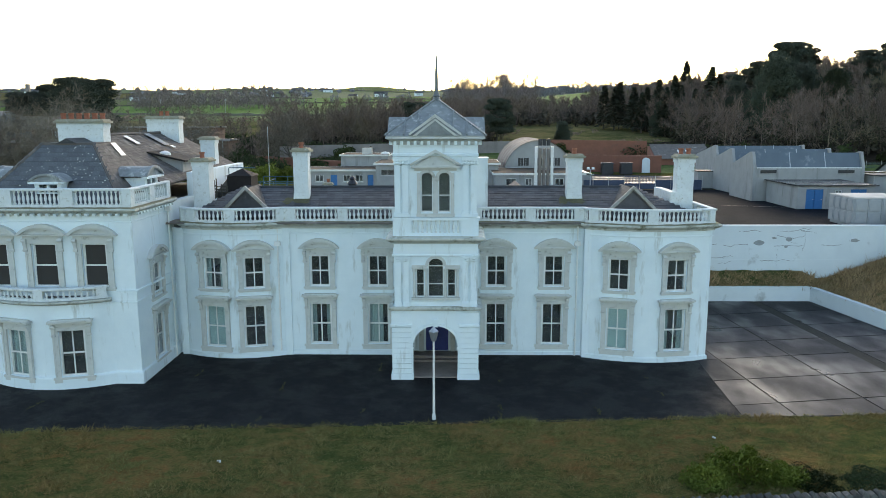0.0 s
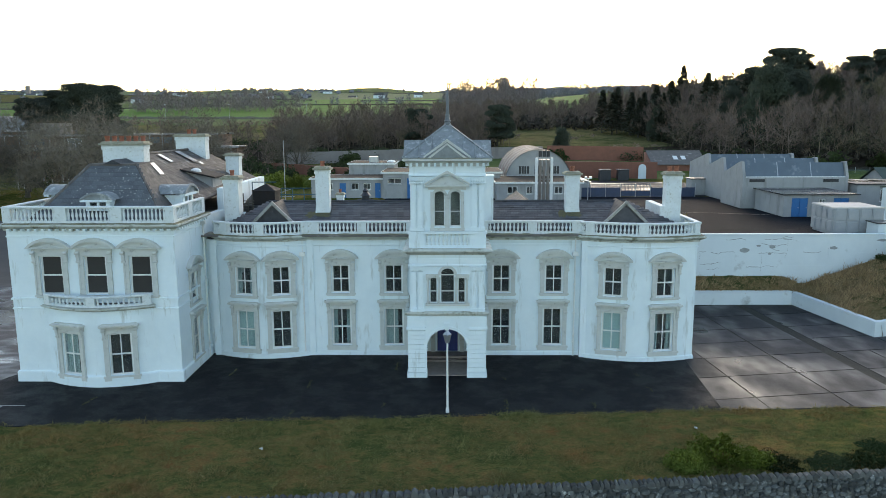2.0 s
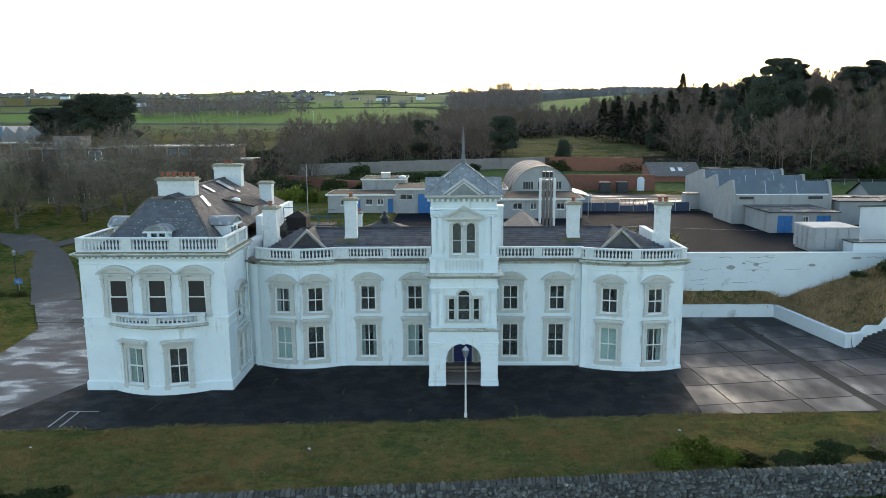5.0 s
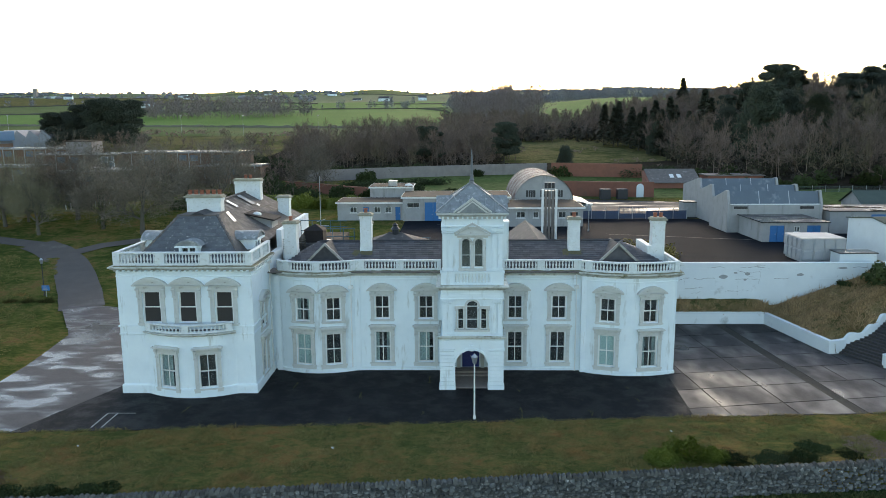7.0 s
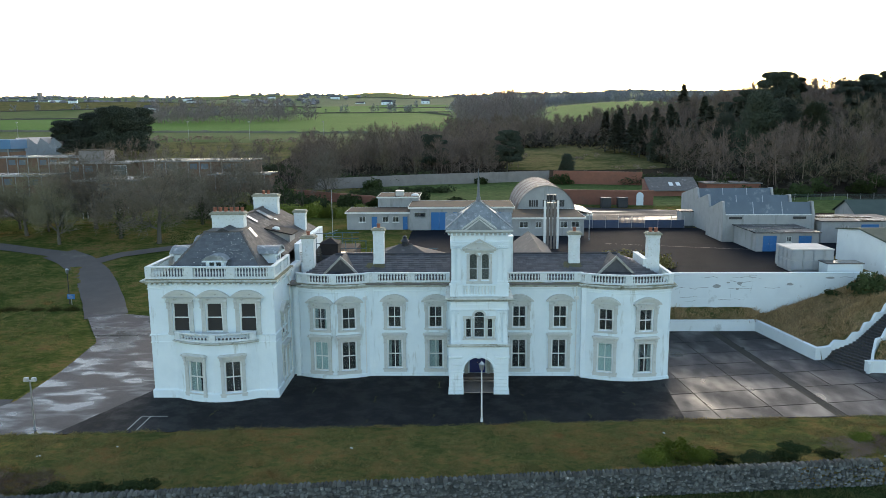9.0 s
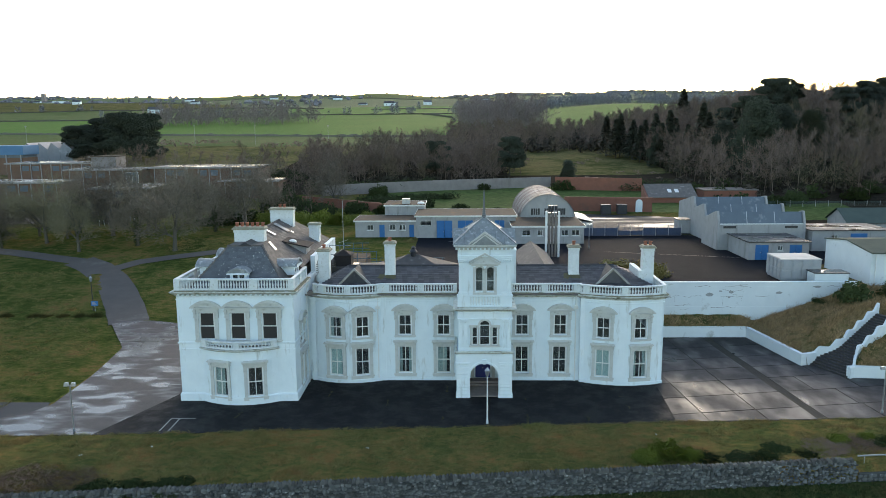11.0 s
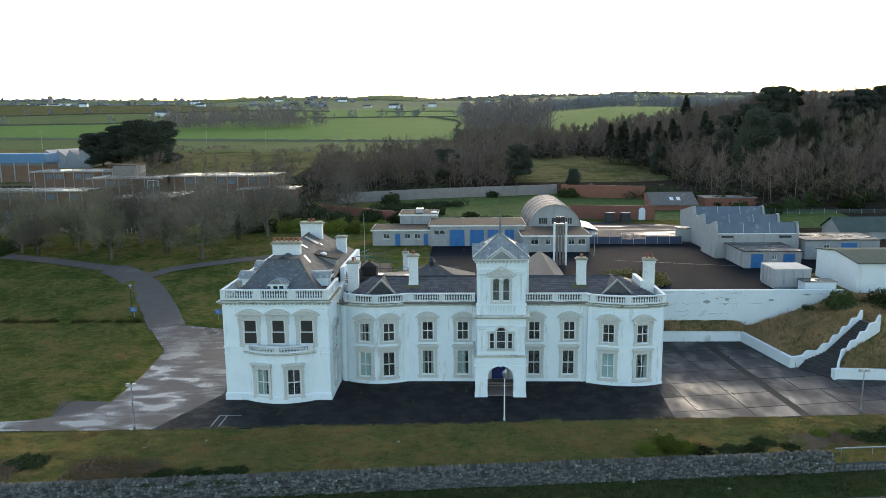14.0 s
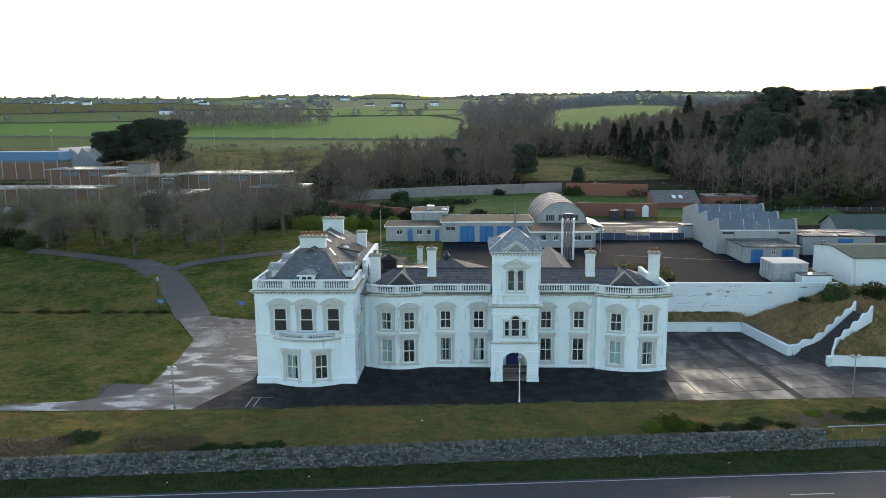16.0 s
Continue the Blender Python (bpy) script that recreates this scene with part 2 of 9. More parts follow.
M_FELT_DARK = mat("dark_felt", (0.035, 0.032, 0.03), 0.9, (0.022, 0.02, 0.02), 2.0, 0.6, 0.2, 14, spec=0.15)
M_CAP = mat("lichened_cap_stone", (0.34, 0.335, 0.27), 0.95, (0.19, 0.175, 0.11), 3.5, 0.5, 0.5, 18, stain=(0.5, 0.52, 0.48), stain_scale=5, stain_amt=0.3)
M_CORR_DK = mat("dark_rusted_iron", (0.20, 0.17, 0.155), 0.8, (0.11, 0.085, 0.075), 1.6, 0.6, 0.1, 10, stain=(0.42, 0.41, 0.4), stain_scale=1.8, stain_amt=0.35, spec=0.15)
M_GLASS = glass("dusty_window_glass", (0.72, 0.79, 0.80))


M_SLAB = wet_mat("wet_concrete", (0.046, 0.042, 0.042), (0.026, 0.024, 0.0245), (0.03, 0.028, 0.028), 0.42, (1.1, 0.55, 1), 0.42, 0.7, 0.25, 0.72, 0.42, 0.26, 12)
M_DRIVE = wet_mat("brown_wet_drive", (0.045, 0.036, 0.034), (0.027, 0.022, 0.0212), (0.03, 0.027, 0.026), 0.46, (0.5, 1.1, 1), 0.47, 0.6, 0.15, 0.64, 0.0, 0.42)
M_FELT_WET = wet_mat("wet_felt_roof", (0.06, 0.06, 0.06), (0.038, 0.038, 0.038), (0.05, 0.05, 0.05), 0.3, (0.5, 1.4, 1), 0.5, 0.58, 0.1, 0.7, 0.0, 0.45)


def grass_mat(name, cols, scale, bump, lo=0.28, hi=0.62, spec=0.0):
    """Rough turf: greens and straw in large patches with fine tufts."""
    m = bpy.data.materials.new(name)
    m.use_nodes = True
    nt = m.node_tree
    L = nt.links.new
    b = nt.nodes["Principled BSDF"]
    tc = nt.nodes.new("ShaderNodeTexCoord")
    outs = []
    for s, d, st in ((scale, 6, (1, 1, 1)), (scale * 6, 6, (1, 1.6, 1)), (scale * 40, 5, (1, 2.2, 1))):
        mp = nt.nodes.new("ShaderNodeMapping")
        mp.inputs["Scale"].default_value = st
        L(tc.outputs["Object"], mp.inputs[0])
        n = nt.nodes.new("ShaderNodeTexNoise")
        n.inputs["Scale"].default_value, n.inputs["Detail"].default_value = s, d
        n.inputs["Roughness"].default_value = 0.7
        L(mp.outputs[0], n.inputs["Vector"])
        outs.append(n.outputs["Fac"])
    a = nt.nodes.new("ShaderNodeMath")
    a.operation = "MULTIPLY_ADD"
    a.inputs[1].default_value = 0.9
    L(outs[0], a.inputs[0])
    h = nt.nodes.new("ShaderNodeMath")
    h.operation = "MULTIPLY_ADD"
    h.inputs[1].default_value, h.inputs[2].default_value = 0.7, -0.4
    L(outs[1], h.inputs[0])
    L(h.outputs[0], a.inputs[2])
    cr = nt.nodes.new("ShaderNodeValToRGB")
    els = cr.color_ramp.elements
    els[0].position, els[1].position = lo, hi
    els[0].color, els[1].color = (*cols[0], 1), (*cols[-1], 1)
    for k, c in enumerate(cols[1:-1]):
        e = els.new(lo + (hi - lo) * (k + 1) / (len(cols) - 1))
        e.color = (*c, 1)
    L(a.outputs[0], cr.inputs["Fac"])
    dk = nt.nodes.new("ShaderNodeMix")
    dk.data_type, dk.blend_type = "RGBA", "MULTIPLY"
    dk.inputs["Factor"].default_value = 0.75
    L(cr.outputs[0], dk.inputs[6])
    r2 = nt.nodes.new("ShaderNodeMapRange")
    r2.inputs["From Min"].default_value, r2.inputs["From Max"].default_value = 0.3, 0.7
    r2.inputs["To Min"].default_value, r2.inputs["To Max"].default_value = 0.35, 1.5
    L(outs[2], r2.inputs["Value"])
    L(r2.outputs[0], dk.inputs[7])
    L(dk.outputs[2], b.inputs["Base Color"])
    b.inputs["Roughness"].default_value = 0.95
    b.inputs["Specular IOR Level"].default_value = spec
    bp = nt.nodes.new("ShaderNodeBump")
    bp.inputs["Strength"].default_value, bp.inputs["Distance"].default_value = bump, 0.2
    L(outs[2], bp.inputs["Height"])
    L(bp.outputs[0], b.inputs["Normal"])
    return m


M_LAWN = grass_mat("rough_winter_lawn", [(0.09, 0.105, 0.034), (0.15, 0.138, 0.045), (0.23, 0.158, 0.058), (0.25, 0.13, 0.048)], 0.2, 0.9, 0.28, 0.6)
M_LEFTLAWN = grass_mat("green_winter_lawn", [(0.046, 0.066, 0.018), (0.085, 0.1, 0.029), (0.15, 0.122, 0.044), (0.17, 0.1, 0.045)], 0.16, 0.9)
M_BANK = grass_mat("straw_bank", [(0.07, 0.085, 0.03), (0.17, 0.135, 0.062), (0.27, 0.20, 0.10), (0.15, 0.10, 0.052)], 0.2, 0.8)
M_VERGE = grass_mat("roadside_turf", [(0.025, 0.042, 0.016), (0.04, 0.06, 0.021), (0.075, 0.07, 0.028)], 0.2, 0.6)
M_FIELD = grass_mat("green_pasture", [(0.072, 0.142, 0.030), (0.084, 0.154, 0.035), (0.10, 0.16, 0.044)], 0.02, 0.02, spec=0.012)
M_PASTURE = grass_mat("tired_pasture", [(0.068, 0.100, 0.032), (0.086, 0.112, 0.04), (0.108, 0.118, 0.05)], 0.02, 0.02, spec=0.012)
# far pasture: distance haze put into a greyer, paler green
M_PASTURE_FAR = grass_mat("haze_greyed_pasture", [(0.10, 0.132, 0.066), (0.118, 0.145, 0.076), (0.135, 0.145, 0.088)], 0.006, 0.02, spec=0.012)
M_MEADOW = grass_mat("rough_meadow", [(0.062, 0.07, 0.028), (0.12, 0.112, 0.048), (0.17, 0.14, 0.066), (0.09, 0.066, 0.038)], 0.06, 0.5)
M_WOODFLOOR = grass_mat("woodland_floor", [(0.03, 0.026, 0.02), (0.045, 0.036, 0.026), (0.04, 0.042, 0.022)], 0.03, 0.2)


# ---- mesh helpers ----
class Mesh:
    """Collects points and faces; tf is applied to what is added."""

    def __init__(self):
        self.v, self.f, self.tf = [], [], None

    def pts(self, ps):
        n = len(self.v)
        self.v += [tuple(self.tf @ Vector(p)) for p in ps] if self.tf else [tuple(p) for p in ps]
        return n

    def face(self, ps):
        n = self.pts(ps)
        self.f.append(tuple(range(n, n + len(ps))))

    def box(self, x0, x1, y0, y1, z0, z1, taper=0.0):
        t = taper
        n = self.pts([(x0, y0, z0), (x1, y0, z0), (x1, y1, z0), (x0, y1, z0),
                      (x0 + t, y0 + t, z1), (x1 - t, y0 + t, z1), (x1 - t, y1 - t, z1), (x0 + t, y1 - t, z1)])
        self.f += [tuple(n + i for i in q) for q in ((3, 2, 1, 0), (4, 5, 6, 7), (0, 1, 5, 4), (1, 2, 6, 5), (2, 3, 7, 6), (3, 0, 4, 7))]

    def prism(self, poly, y0, y1):
        """A polygon in x and z, extruded from y0 to y1."""
        k = len(poly)
        n = self.pts([(x, y0, z) for x, z in poly] + [(x, y1, z) for x, z in poly])
        self.f += [tuple(range(n, n + k)), tuple(range(n + 2 * k - 1, n + k - 1, -1))]
        self.f += [(n + i, n + k + i, n + k + (i + 1) % k, n + (i + 1) % k) for i in range(k)]

    def tube(self, a, b, r0, r1, k=6, cap=True):
        a, b = Vector(a), Vector(b)
        d = (b - a).normalized()
        u = d.orthogonal().normalized()
        w = d.cross(u)
        n = self.pts([p + (u * math.cos(q) + w * math.sin(q)) * r for p, r in ((a, r0), (b, r1)) for q in (2 * math.pi * i / k for i in range(k))])
        self.f += [(n + i, n + (i + 1) % k, n + k + (i + 1) % k, n + k + i) for i in range(k)]
        if cap:
            self.f += [tuple(n + k - 1 - i for i in range(k)), tuple(n + k + i for i in range(k))]

    def lathe(self, prof, k=8, at=(0, 0, 0)):
        n = self.pts([(at[0] + r * math.cos(2 * math.pi * i / k), at[1] + r * math.sin(2 * math.pi * i / k), at[2] + z) for r, z in prof for i in range(k)])
        for j in range(len(prof) - 1):
            self.f += [(n + j * k + i, n + j * k + (i + 1) % k, n + (j + 1) * k + (i + 1) % k, n + (j + 1) * k + i) for i in range(k)]
        self.f += [tuple(n + k - 1 - i for i in range(k)), tuple(n + (len(prof) - 1) * k + i for i in range(k))]

    def sweep(self, path, prof, z=0.0, closed=False):
        """A closed profile of (outward, up) carried along a path of (x, y), outward to its right."""
        nrm = normals(path, closed)
        k, m = len(prof), len(path)
        n = self.pts([(p[0] + q[0] * o, p[1] + q[1] * o, z + h) for p, q in zip(path, nrm) for o, h in prof])
        for j in range(m if closed else m - 1):
            a, b = n + j * k, n + ((j + 1) % m) * k
            self.f += [(a + i, b + i, b + (i + 1) % k, a + (i + 1) % k) for i in range(k)]
        if not closed:
            self.f += [tuple(n + i for i in range(k)), tuple(n + (m - 1) * k + k - 1 - i for i in range(k))]

    def wall(self, path, z0, z1, thick, holes=()):
        """A wall along a path, with openings (s0, s1, z0, z1) that go through it."""
        ss = lengths(path)
        cuts = sorted(set([round(s, 4) for s in ss] + [round(h[i], 4) for h in holes for i in (0, 1)]))
        zs = sorted(set([z0, z1] + [h[i] for h in holes for i in (2, 3)]))
        col = []
        for s in cuts:
            p, q = along(path, s)
            col.append([((p[0], p[1], z), (p[0] - q[0] * thick, p[1] - q[1] * thick, z)) for z in zs])
        def hole(i, j):
            if not (0 <= i < len(cuts) - 1 and 0 <= j < len(zs) - 1):
                return None
            s, z = (cuts[i] + cuts[i + 1]) / 2, (zs[j] + zs[j + 1]) / 2
            return any(h[0] < s < h[1] and h[2] < z < h[3] for h in holes)
        for i in range(len(cuts) - 1):
            for j in range(len(zs) - 1):
                if hole(i, j):
                    continue
                a, b, c, d = col[i][j], col[i + 1][j], col[i + 1][j + 1], col[i][j + 1]
                self.face([a[0], b[0], c[0], d[0]])
                self.face([b[1], a[1], d[1], c[1]])
                if hole(i - 1, j) is not False:
                    self.face([a[1], a[0], d[0], d[1]])
                if hole(i + 1, j) is not False:
                    self.face([b[0], b[1], c[1], c[0]])
                if hole(i, j - 1) is not False:
                    self.face([a[1], b[1], b[0], a[0]])
                if hole(i, j + 1) is not False:
                    self.face([d[0], c[0], c[1], d[1]])

    def mesh(self, name, smooth=False):
        me = bpy.data.meshes.new(name)
        me.from_pydata(self.v, [], self.f)
        me.validate()
        if smooth:
            me.polygons.foreach_set("use_smooth", [True] * len(me.polygons))
        return me


def normals(path, closed=False):
    out = []
    m = len(path)
    for i in range(m):
        a = path[i - 1] if (i or closed) else path[0]
        b = path[(i + 1) % m] if (i < m - 1 or closed) else path[-1]
        p = path[i]
        n1 = Vector((p[1] - a[1], a[0] - p[0])) if a != p else None
        n2 = Vector((b[1] - p[1], p[0] - b[0])) if b != p else None
        n1, n2 = n1 and n1.normalized(), n2 and n2.normalized()
        n = (n1 + n2).normalized() if n1 and n2 else (n1 or n2)
        k = 1 / max(0.35, n.dot(n1 or n2))
        out.append((n.x * k, n.y * k))
    return out


def lengths(path):
    s = [0.0]
    for a, b in zip(path, path[1:]):
        s.append(s[-1] + math.hypot(b[0] - a[0], b[1] - a[1]))
    return s


def along(path, s):
    """The place and the outward way at a length along a path."""
    ss, nn = lengths(path), normals(path)
    for i in range(len(path) - 1):
        if s <= ss[i + 1] + 1e-6:
            u = (s - ss[i]) / (ss[i + 1] - ss[i])
            p = [path[i][k] + (path[i + 1][k] - path[i][k]) * u for k in (0, 1)]
            n = [nn[i][k] + (nn[i + 1][k] - nn[i][k]) * u for k in (0, 1)]
            return p, n
    return list(path[-1]), list(nn[-1])


def at_x(path, x):
    """The length along a path at which it reaches x."""
    ss = lengths(path)
    for i in range(len(path) - 1):
        a, b = path[i][0], path[i + 1][0]
        if min(a, b) <= x <= max(a, b) and a != b:
            return ss[i] + (ss[i + 1] - ss[i]) * (x - a) / (b - a)
    return 0.0


def arc(x0, y0, x1, y1, bulge, n=14):
    """Points of a shallow curve from one end to the other, bulging to the right by that much."""
    dx, dy = x1 - x0, y1 - y0
    L = math.hypot(dx, dy)
    nx, ny = dy / L, -dx / L
    return [(x0 + dx * u + nx * bulge * math.sin(math.pi * u) ** 0.85, y0 + dy * u + ny * bulge * math.sin(math.pi * u) ** 0.85) for u in (i / n for i in range(n + 1))]


def part(name, geo, material, parent=None, label="", m=None):
    """Links a Mesh or ready mesh data as one object under a thing or a part."""
    me = geo.mesh(name) if isinstance(geo, Mesh) else geo
    if material and not me.materials:
        me.materials.append(material)
    ob = new(name, me)
    if parent:
        ob.parent = parent
    if m is not None:
        ob.matrix_basis = m
    if label:
        ob["label"] = label
    return ob


def thing(name, label, category, m=None, group="", kind=""):
    """An empty at a thing's base, to carry its parts."""
    ob = new(name)
    ob.empty_display_size = 0.2
    if m is not None:
        ob.matrix_basis = m
    return tagged(ob, label, category, group, kind)


def solid(name, geo, material, label, category, kind="", group="", m=None):
    return tagged(part(name, geo, material, None, "", m), label, category, group, kind)


def turn(p, n, z):
    """The pose of a thing on a wall: at p, its front facing the outward way n."""
    return pose(p[0], p[1], z, 0, 0, math.degrees(math.atan2(n[1], n[0])) + 90)

# ---- ground ----
LOW = [(17.0, 14.3), (30.1, 14.3), (31.75, 4.75), (35.0, 0.95), (39.6, 0.5), (60.0, -2.5), (120.0, -12.0)]


def sm(a, b, v):
    u = min(1.0, max(0.0, (v - a) / (b - a)))
    return u * u * (3 - 2 * u)


def in_bank(x, y):
    for (x0, y0), (x1, y1) in zip(LOW, LOW[1:]):
        if x0 <= x < x1:
            return y > y0 + (y1 - y0) * (x - x0) / (x1 - x0)
    return False


def off_low(x, y):
    best = 1e9
    for (x0, y0), (x1, y1) in zip(LOW, LOW[1:]):
        dx, dy = x1 - x0, y1 - y0
        u = max(0, min(1, ((x - x0) * dx + (y - y0) * dy) / (dx * dx + dy * dy)))
        best = min(best, math.hypot(x - x0 - u * dx, y - y0 - u * dy))
    return best


def bank_z(x, y):
    k = 0.38 + 0.75 * (1 - sm(29.5, 31.5, x)) + 0.27 * (1 - sm(6, 11, y)) * sm(33, 36, x)
    z = 0.95 + min(4.1, k * off_low(x, y))
    a, o = 0.917 * (x - 33.4) + 0.4 * (y - 2.8), abs(0.4 * (x - 33.4) - 0.917 * (y - 2.8))
    if -0.5 < a < 8.4:
        w = stair_half(a) + 0.2
        lvl = 0.6 * max(0, min(7.6, a))
        if o < w + 1.6:
            z += (min(z, lvl + (0.75 if o > w else -0.5)) - z) * (1 - sm(w + 0.3, w + 1.6, o))
    return z


def stair_half(d):
    return 0.95 + 1.4 * (1 - sm(0.0, 3.0, d))


def road_edge(x):
    return -23.5 + 0.085 * x


def wall_line(x):
    return -20.0 + 0.1 * x


RISE = [(-9000, 0), (85, 0), (260, 9.5), (400, 14), (800, 29), (1500, 64), (2500, 112), (9000, 114)]


def hills(x, y):
    """The land behind: up a wooded slope to fields and far low hills."""
    for (a, za), (b, zb) in zip(RISE, RISE[1:]):
        if a <= y < b:
            z = za + (zb - za) * (y - a) / (b - a)
            break
    z += 14 * sm(45, 170, x) * sm(60, 170, y) * (1 - 0.5 * sm(260, 700, y))
    z += 7 * math.exp(-((x - 120) / 120) ** 2 - ((y - 620) / 160) ** 2)
    z += 16 * math.exp(-((x + 255) / 110) ** 2 - ((y - 2150) / 220) ** 2)
    z += (16 * noise.noise((x / 420, y / 420, 3.1)) + 5 * noise.noise((x / 150, y / 150, 7.7))) * sm(420, 1500, y)
    return z


def ground_z(x, y):
    yr, yw = road_edge(x), wall_line(x)
    if y < yw + 0.05:
        return -1.2 - 0.15 * sm(0, 1, (yw + 0.05 - y) / (yw + 0.05 - yr)) if y > yr else -1.37
    if x >= 17 and y < 15.7 and in_bank(x, y):
        return bank_z(x, y)
    if x > 41 and y < 30 and in_bank(x, y):
        return min(5.3, bank_z(x, y) + 0.5 * sm(14, 22, y))
    if x >= 17 and y >= 15.7:
        return 5.3 + hills(x, y)
    w = sm(-34, -20, x)
    return 5.3 * (sm(14, 68, y) * (1 - w) + sm(24, 28, y) * w) + hills(x, y)


def steps(a, b, n):
    return [a + (b - a) * i / n for i in range(n)]


gx = sorted(set(steps(-3000, -600, 40) + steps(-600, -120, 40) + steps(-120, -60, 15) + steps(-60, 60, 60) + steps(60, 120, 15) + steps(120, 600, 30) + steps(600, 3000, 30)
                + [16.9, 17.0, 30.1, 31.75, 35.0, 39.6]))
gy = sorted(set(steps(-1500, -100, 8) + steps(-100, -36, 8) + steps(-36, -14, 22) + steps(-14, 30, 44) + steps(30, 120, 36) + steps(120, 400, 36) + steps(400, 1200, 50) + steps(1200, 4200, 50)
                + [14.3, 15.6, 15.72, -20.0, -19.88]))
g = Mesh()
for yy in gy:
    for x in gx:
        # rows near the roadside wall run parallel to it
        y = yy + 0.1 * max(-130, min(130, x)) * sm(-60, -32, yy) * (1 - sm(-17, -11, yy))
        z = ground_z(x, y) - 0.03
        if -9 < x < 9 and 0 < y < 22 or (x >= 17 and y < 15.65 and in_bank(x, y)):
            z = -0.03
        if -60 < x < 60 and -20 < y < 15 and z > -0.5:
            z += 0.05 * noise.noise((x * 0.4, y * 0.4, 0)) * (0 if y > -11 and x < 40 else 1)
        g.v.append((x, y, z))
W = len(gx)
HEDGE_Y = [333, 830, 1040, 1450, 1950, 2500, 3200]


def hedge_line(i, x):
    """The wandering line of one cross hedge."""
    if i == 0:
        return 333 + 0.26 * max(0, -20 - x)
    bend = 0.4 * min(0, x + 150) if i == 1 else 0.06 * ((i * 5) % 3 - 1) * x
    return HEDGE_Y[i] * (1 + 0.02 * noise.noise((x / 300, i * 3.7, 0.5))) + bend


def field_cell(x, y):
    i = sum(1 for j in range(len(HEDGE_Y)) if y > hedge_line(j, x))
    wide = 330 + 0.17 * HEDGE_Y[min(i, len(HEDGE_Y) - 1)]
    return i, math.floor((x + 77 * i + 0.25 * (y - 600)) / wide)


def field_kind(x, y):
    i, j = field_cell(x, y)
    if x > -8 and y < 385:
        return 6
    if i == 0:
        return 5 if y < 262 + 0.2 * max(0, -90 - x) else 7
    if i == 1:
        return 4
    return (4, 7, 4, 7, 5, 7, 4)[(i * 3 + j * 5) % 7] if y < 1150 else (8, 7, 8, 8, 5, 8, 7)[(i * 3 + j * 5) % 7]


for j in range(len(gy) - 1):
    for i in range(W - 1):
        g.f.append((j * W + i, j * W + i + 1, (j + 1) * W + i + 1, (j + 1) * W + i))
me = g.mesh("ground")
for m_ in (M_LAWN, M_LEFTLAWN, M_BANK, M_VERGE, M_FIELD, M_MEADOW, M_WOODFLOOR, M_PASTURE, M_PASTURE_FAR):
    me.materials.append(m_)
for p in me.polygons:
    x, y, z = p.center
    if y < wall_line(x):
        k = 3
    elif y < 15:
        k = 2 if in_bank(x, y) else (1 if x < -38 else 0)
    elif y < 70 and x < -17:
        k = 1
    elif y < 30 and x > 40:
        k = 2
    elif y < 150:
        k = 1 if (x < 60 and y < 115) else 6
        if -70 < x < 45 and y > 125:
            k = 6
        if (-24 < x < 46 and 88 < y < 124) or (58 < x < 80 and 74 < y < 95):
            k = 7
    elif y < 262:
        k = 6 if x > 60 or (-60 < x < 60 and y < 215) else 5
        if 12 < x < 60 and 128 < y < 216:
            k = 5
    else:
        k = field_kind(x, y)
    p.material_index = k
ground = tagged(new("ground", me), "rough winter grass rising from a roadside lawn to wooded hills", "ground", "", "structure")
me.polygons.foreach_set("use_smooth", [True] * len(me.polygons))


# the straw bank behind the low wall
bk = Mesh()
nx_, ny_ = 124, 70
near = {}
for j in range(ny_):
    for i in range(nx_):
        x, y = 17.0 + 0.36 * i, -8.6 + 0.36 * j
        ok = in_bank(x, y)
        if not ok:
            best = None
            for (xa, ya), (xb, yb) in zip(LOW, LOW[1:]):
                u = max(0, min(1, ((x - xa) * (xb - xa) + (y - ya) * (yb - ya)) / ((xb - xa) ** 2 + (yb - ya) ** 2)))
                q = (xa + u * (xb - xa), ya + u * (yb - ya))
                dd = math.hypot(x - q[0], y - q[1])
                if best is None or dd < best[0]:
                    best = (dd, q)
            x, y = best[1]
        z = bank_z(x, y) - 0.02 + 0.09 * noise.noise((x * 0.9, y * 0.9, 2)) * (1 if ok else 0)
        bk.v.append((x, y, z))
        near[(i, j)] = ok
for j in range(ny_ - 1):
    for i in range(nx_ - 1):
        if any(near[k] for k in ((i, j), (i + 1, j), (i, j + 1), (i + 1, j + 1))) and (bk.v[j * nx_ + i][1] < 15.5 or 17 + 0.36 * i > 42.4):
            bk.f.append((j * nx_ + i, j * nx_ + i + 1, (j + 1) * nx_ + i + 1, (j + 1) * nx_ + i))
bko = solid("bank", bk, M_BANK, "steep bank of long straw-coloured grass", "bank", "structure")
bko.data.polygons.foreach_set("use_smooth", [True] * len(bko.data.polygons))


def sheet(name, pts, z, material, label, category, thick=0.05, follow=False):
    """A flat, thin layer with a corner list, on the ground."""
    m = Mesh()
    m.v = [(x, y, (ground_z(x, y) if follow else 0) + z) for x, y in pts] + [(x, y, (ground_z(x, y) if follow else 0) + z - thick) for x, y in pts]
    k = len(pts)
    m.f = [tuple(range(k))] + [(i, i + k, (i + 1) % k + k, (i + 1) % k) for i in range(k)]
    return solid(name, m, material, label, category, "structure")


def hummock(x, y):
    """The matted swells of uncut grass."""
    return 0.08 + 0.10 * noise.noise((x * 0.55, y * 0.7, 5)) + 0.09 * noise.noise((x * 1.6, y * 2.1, 9)) + 0.04 * noise.noise((x * 4.2, y * 5.0, 1))


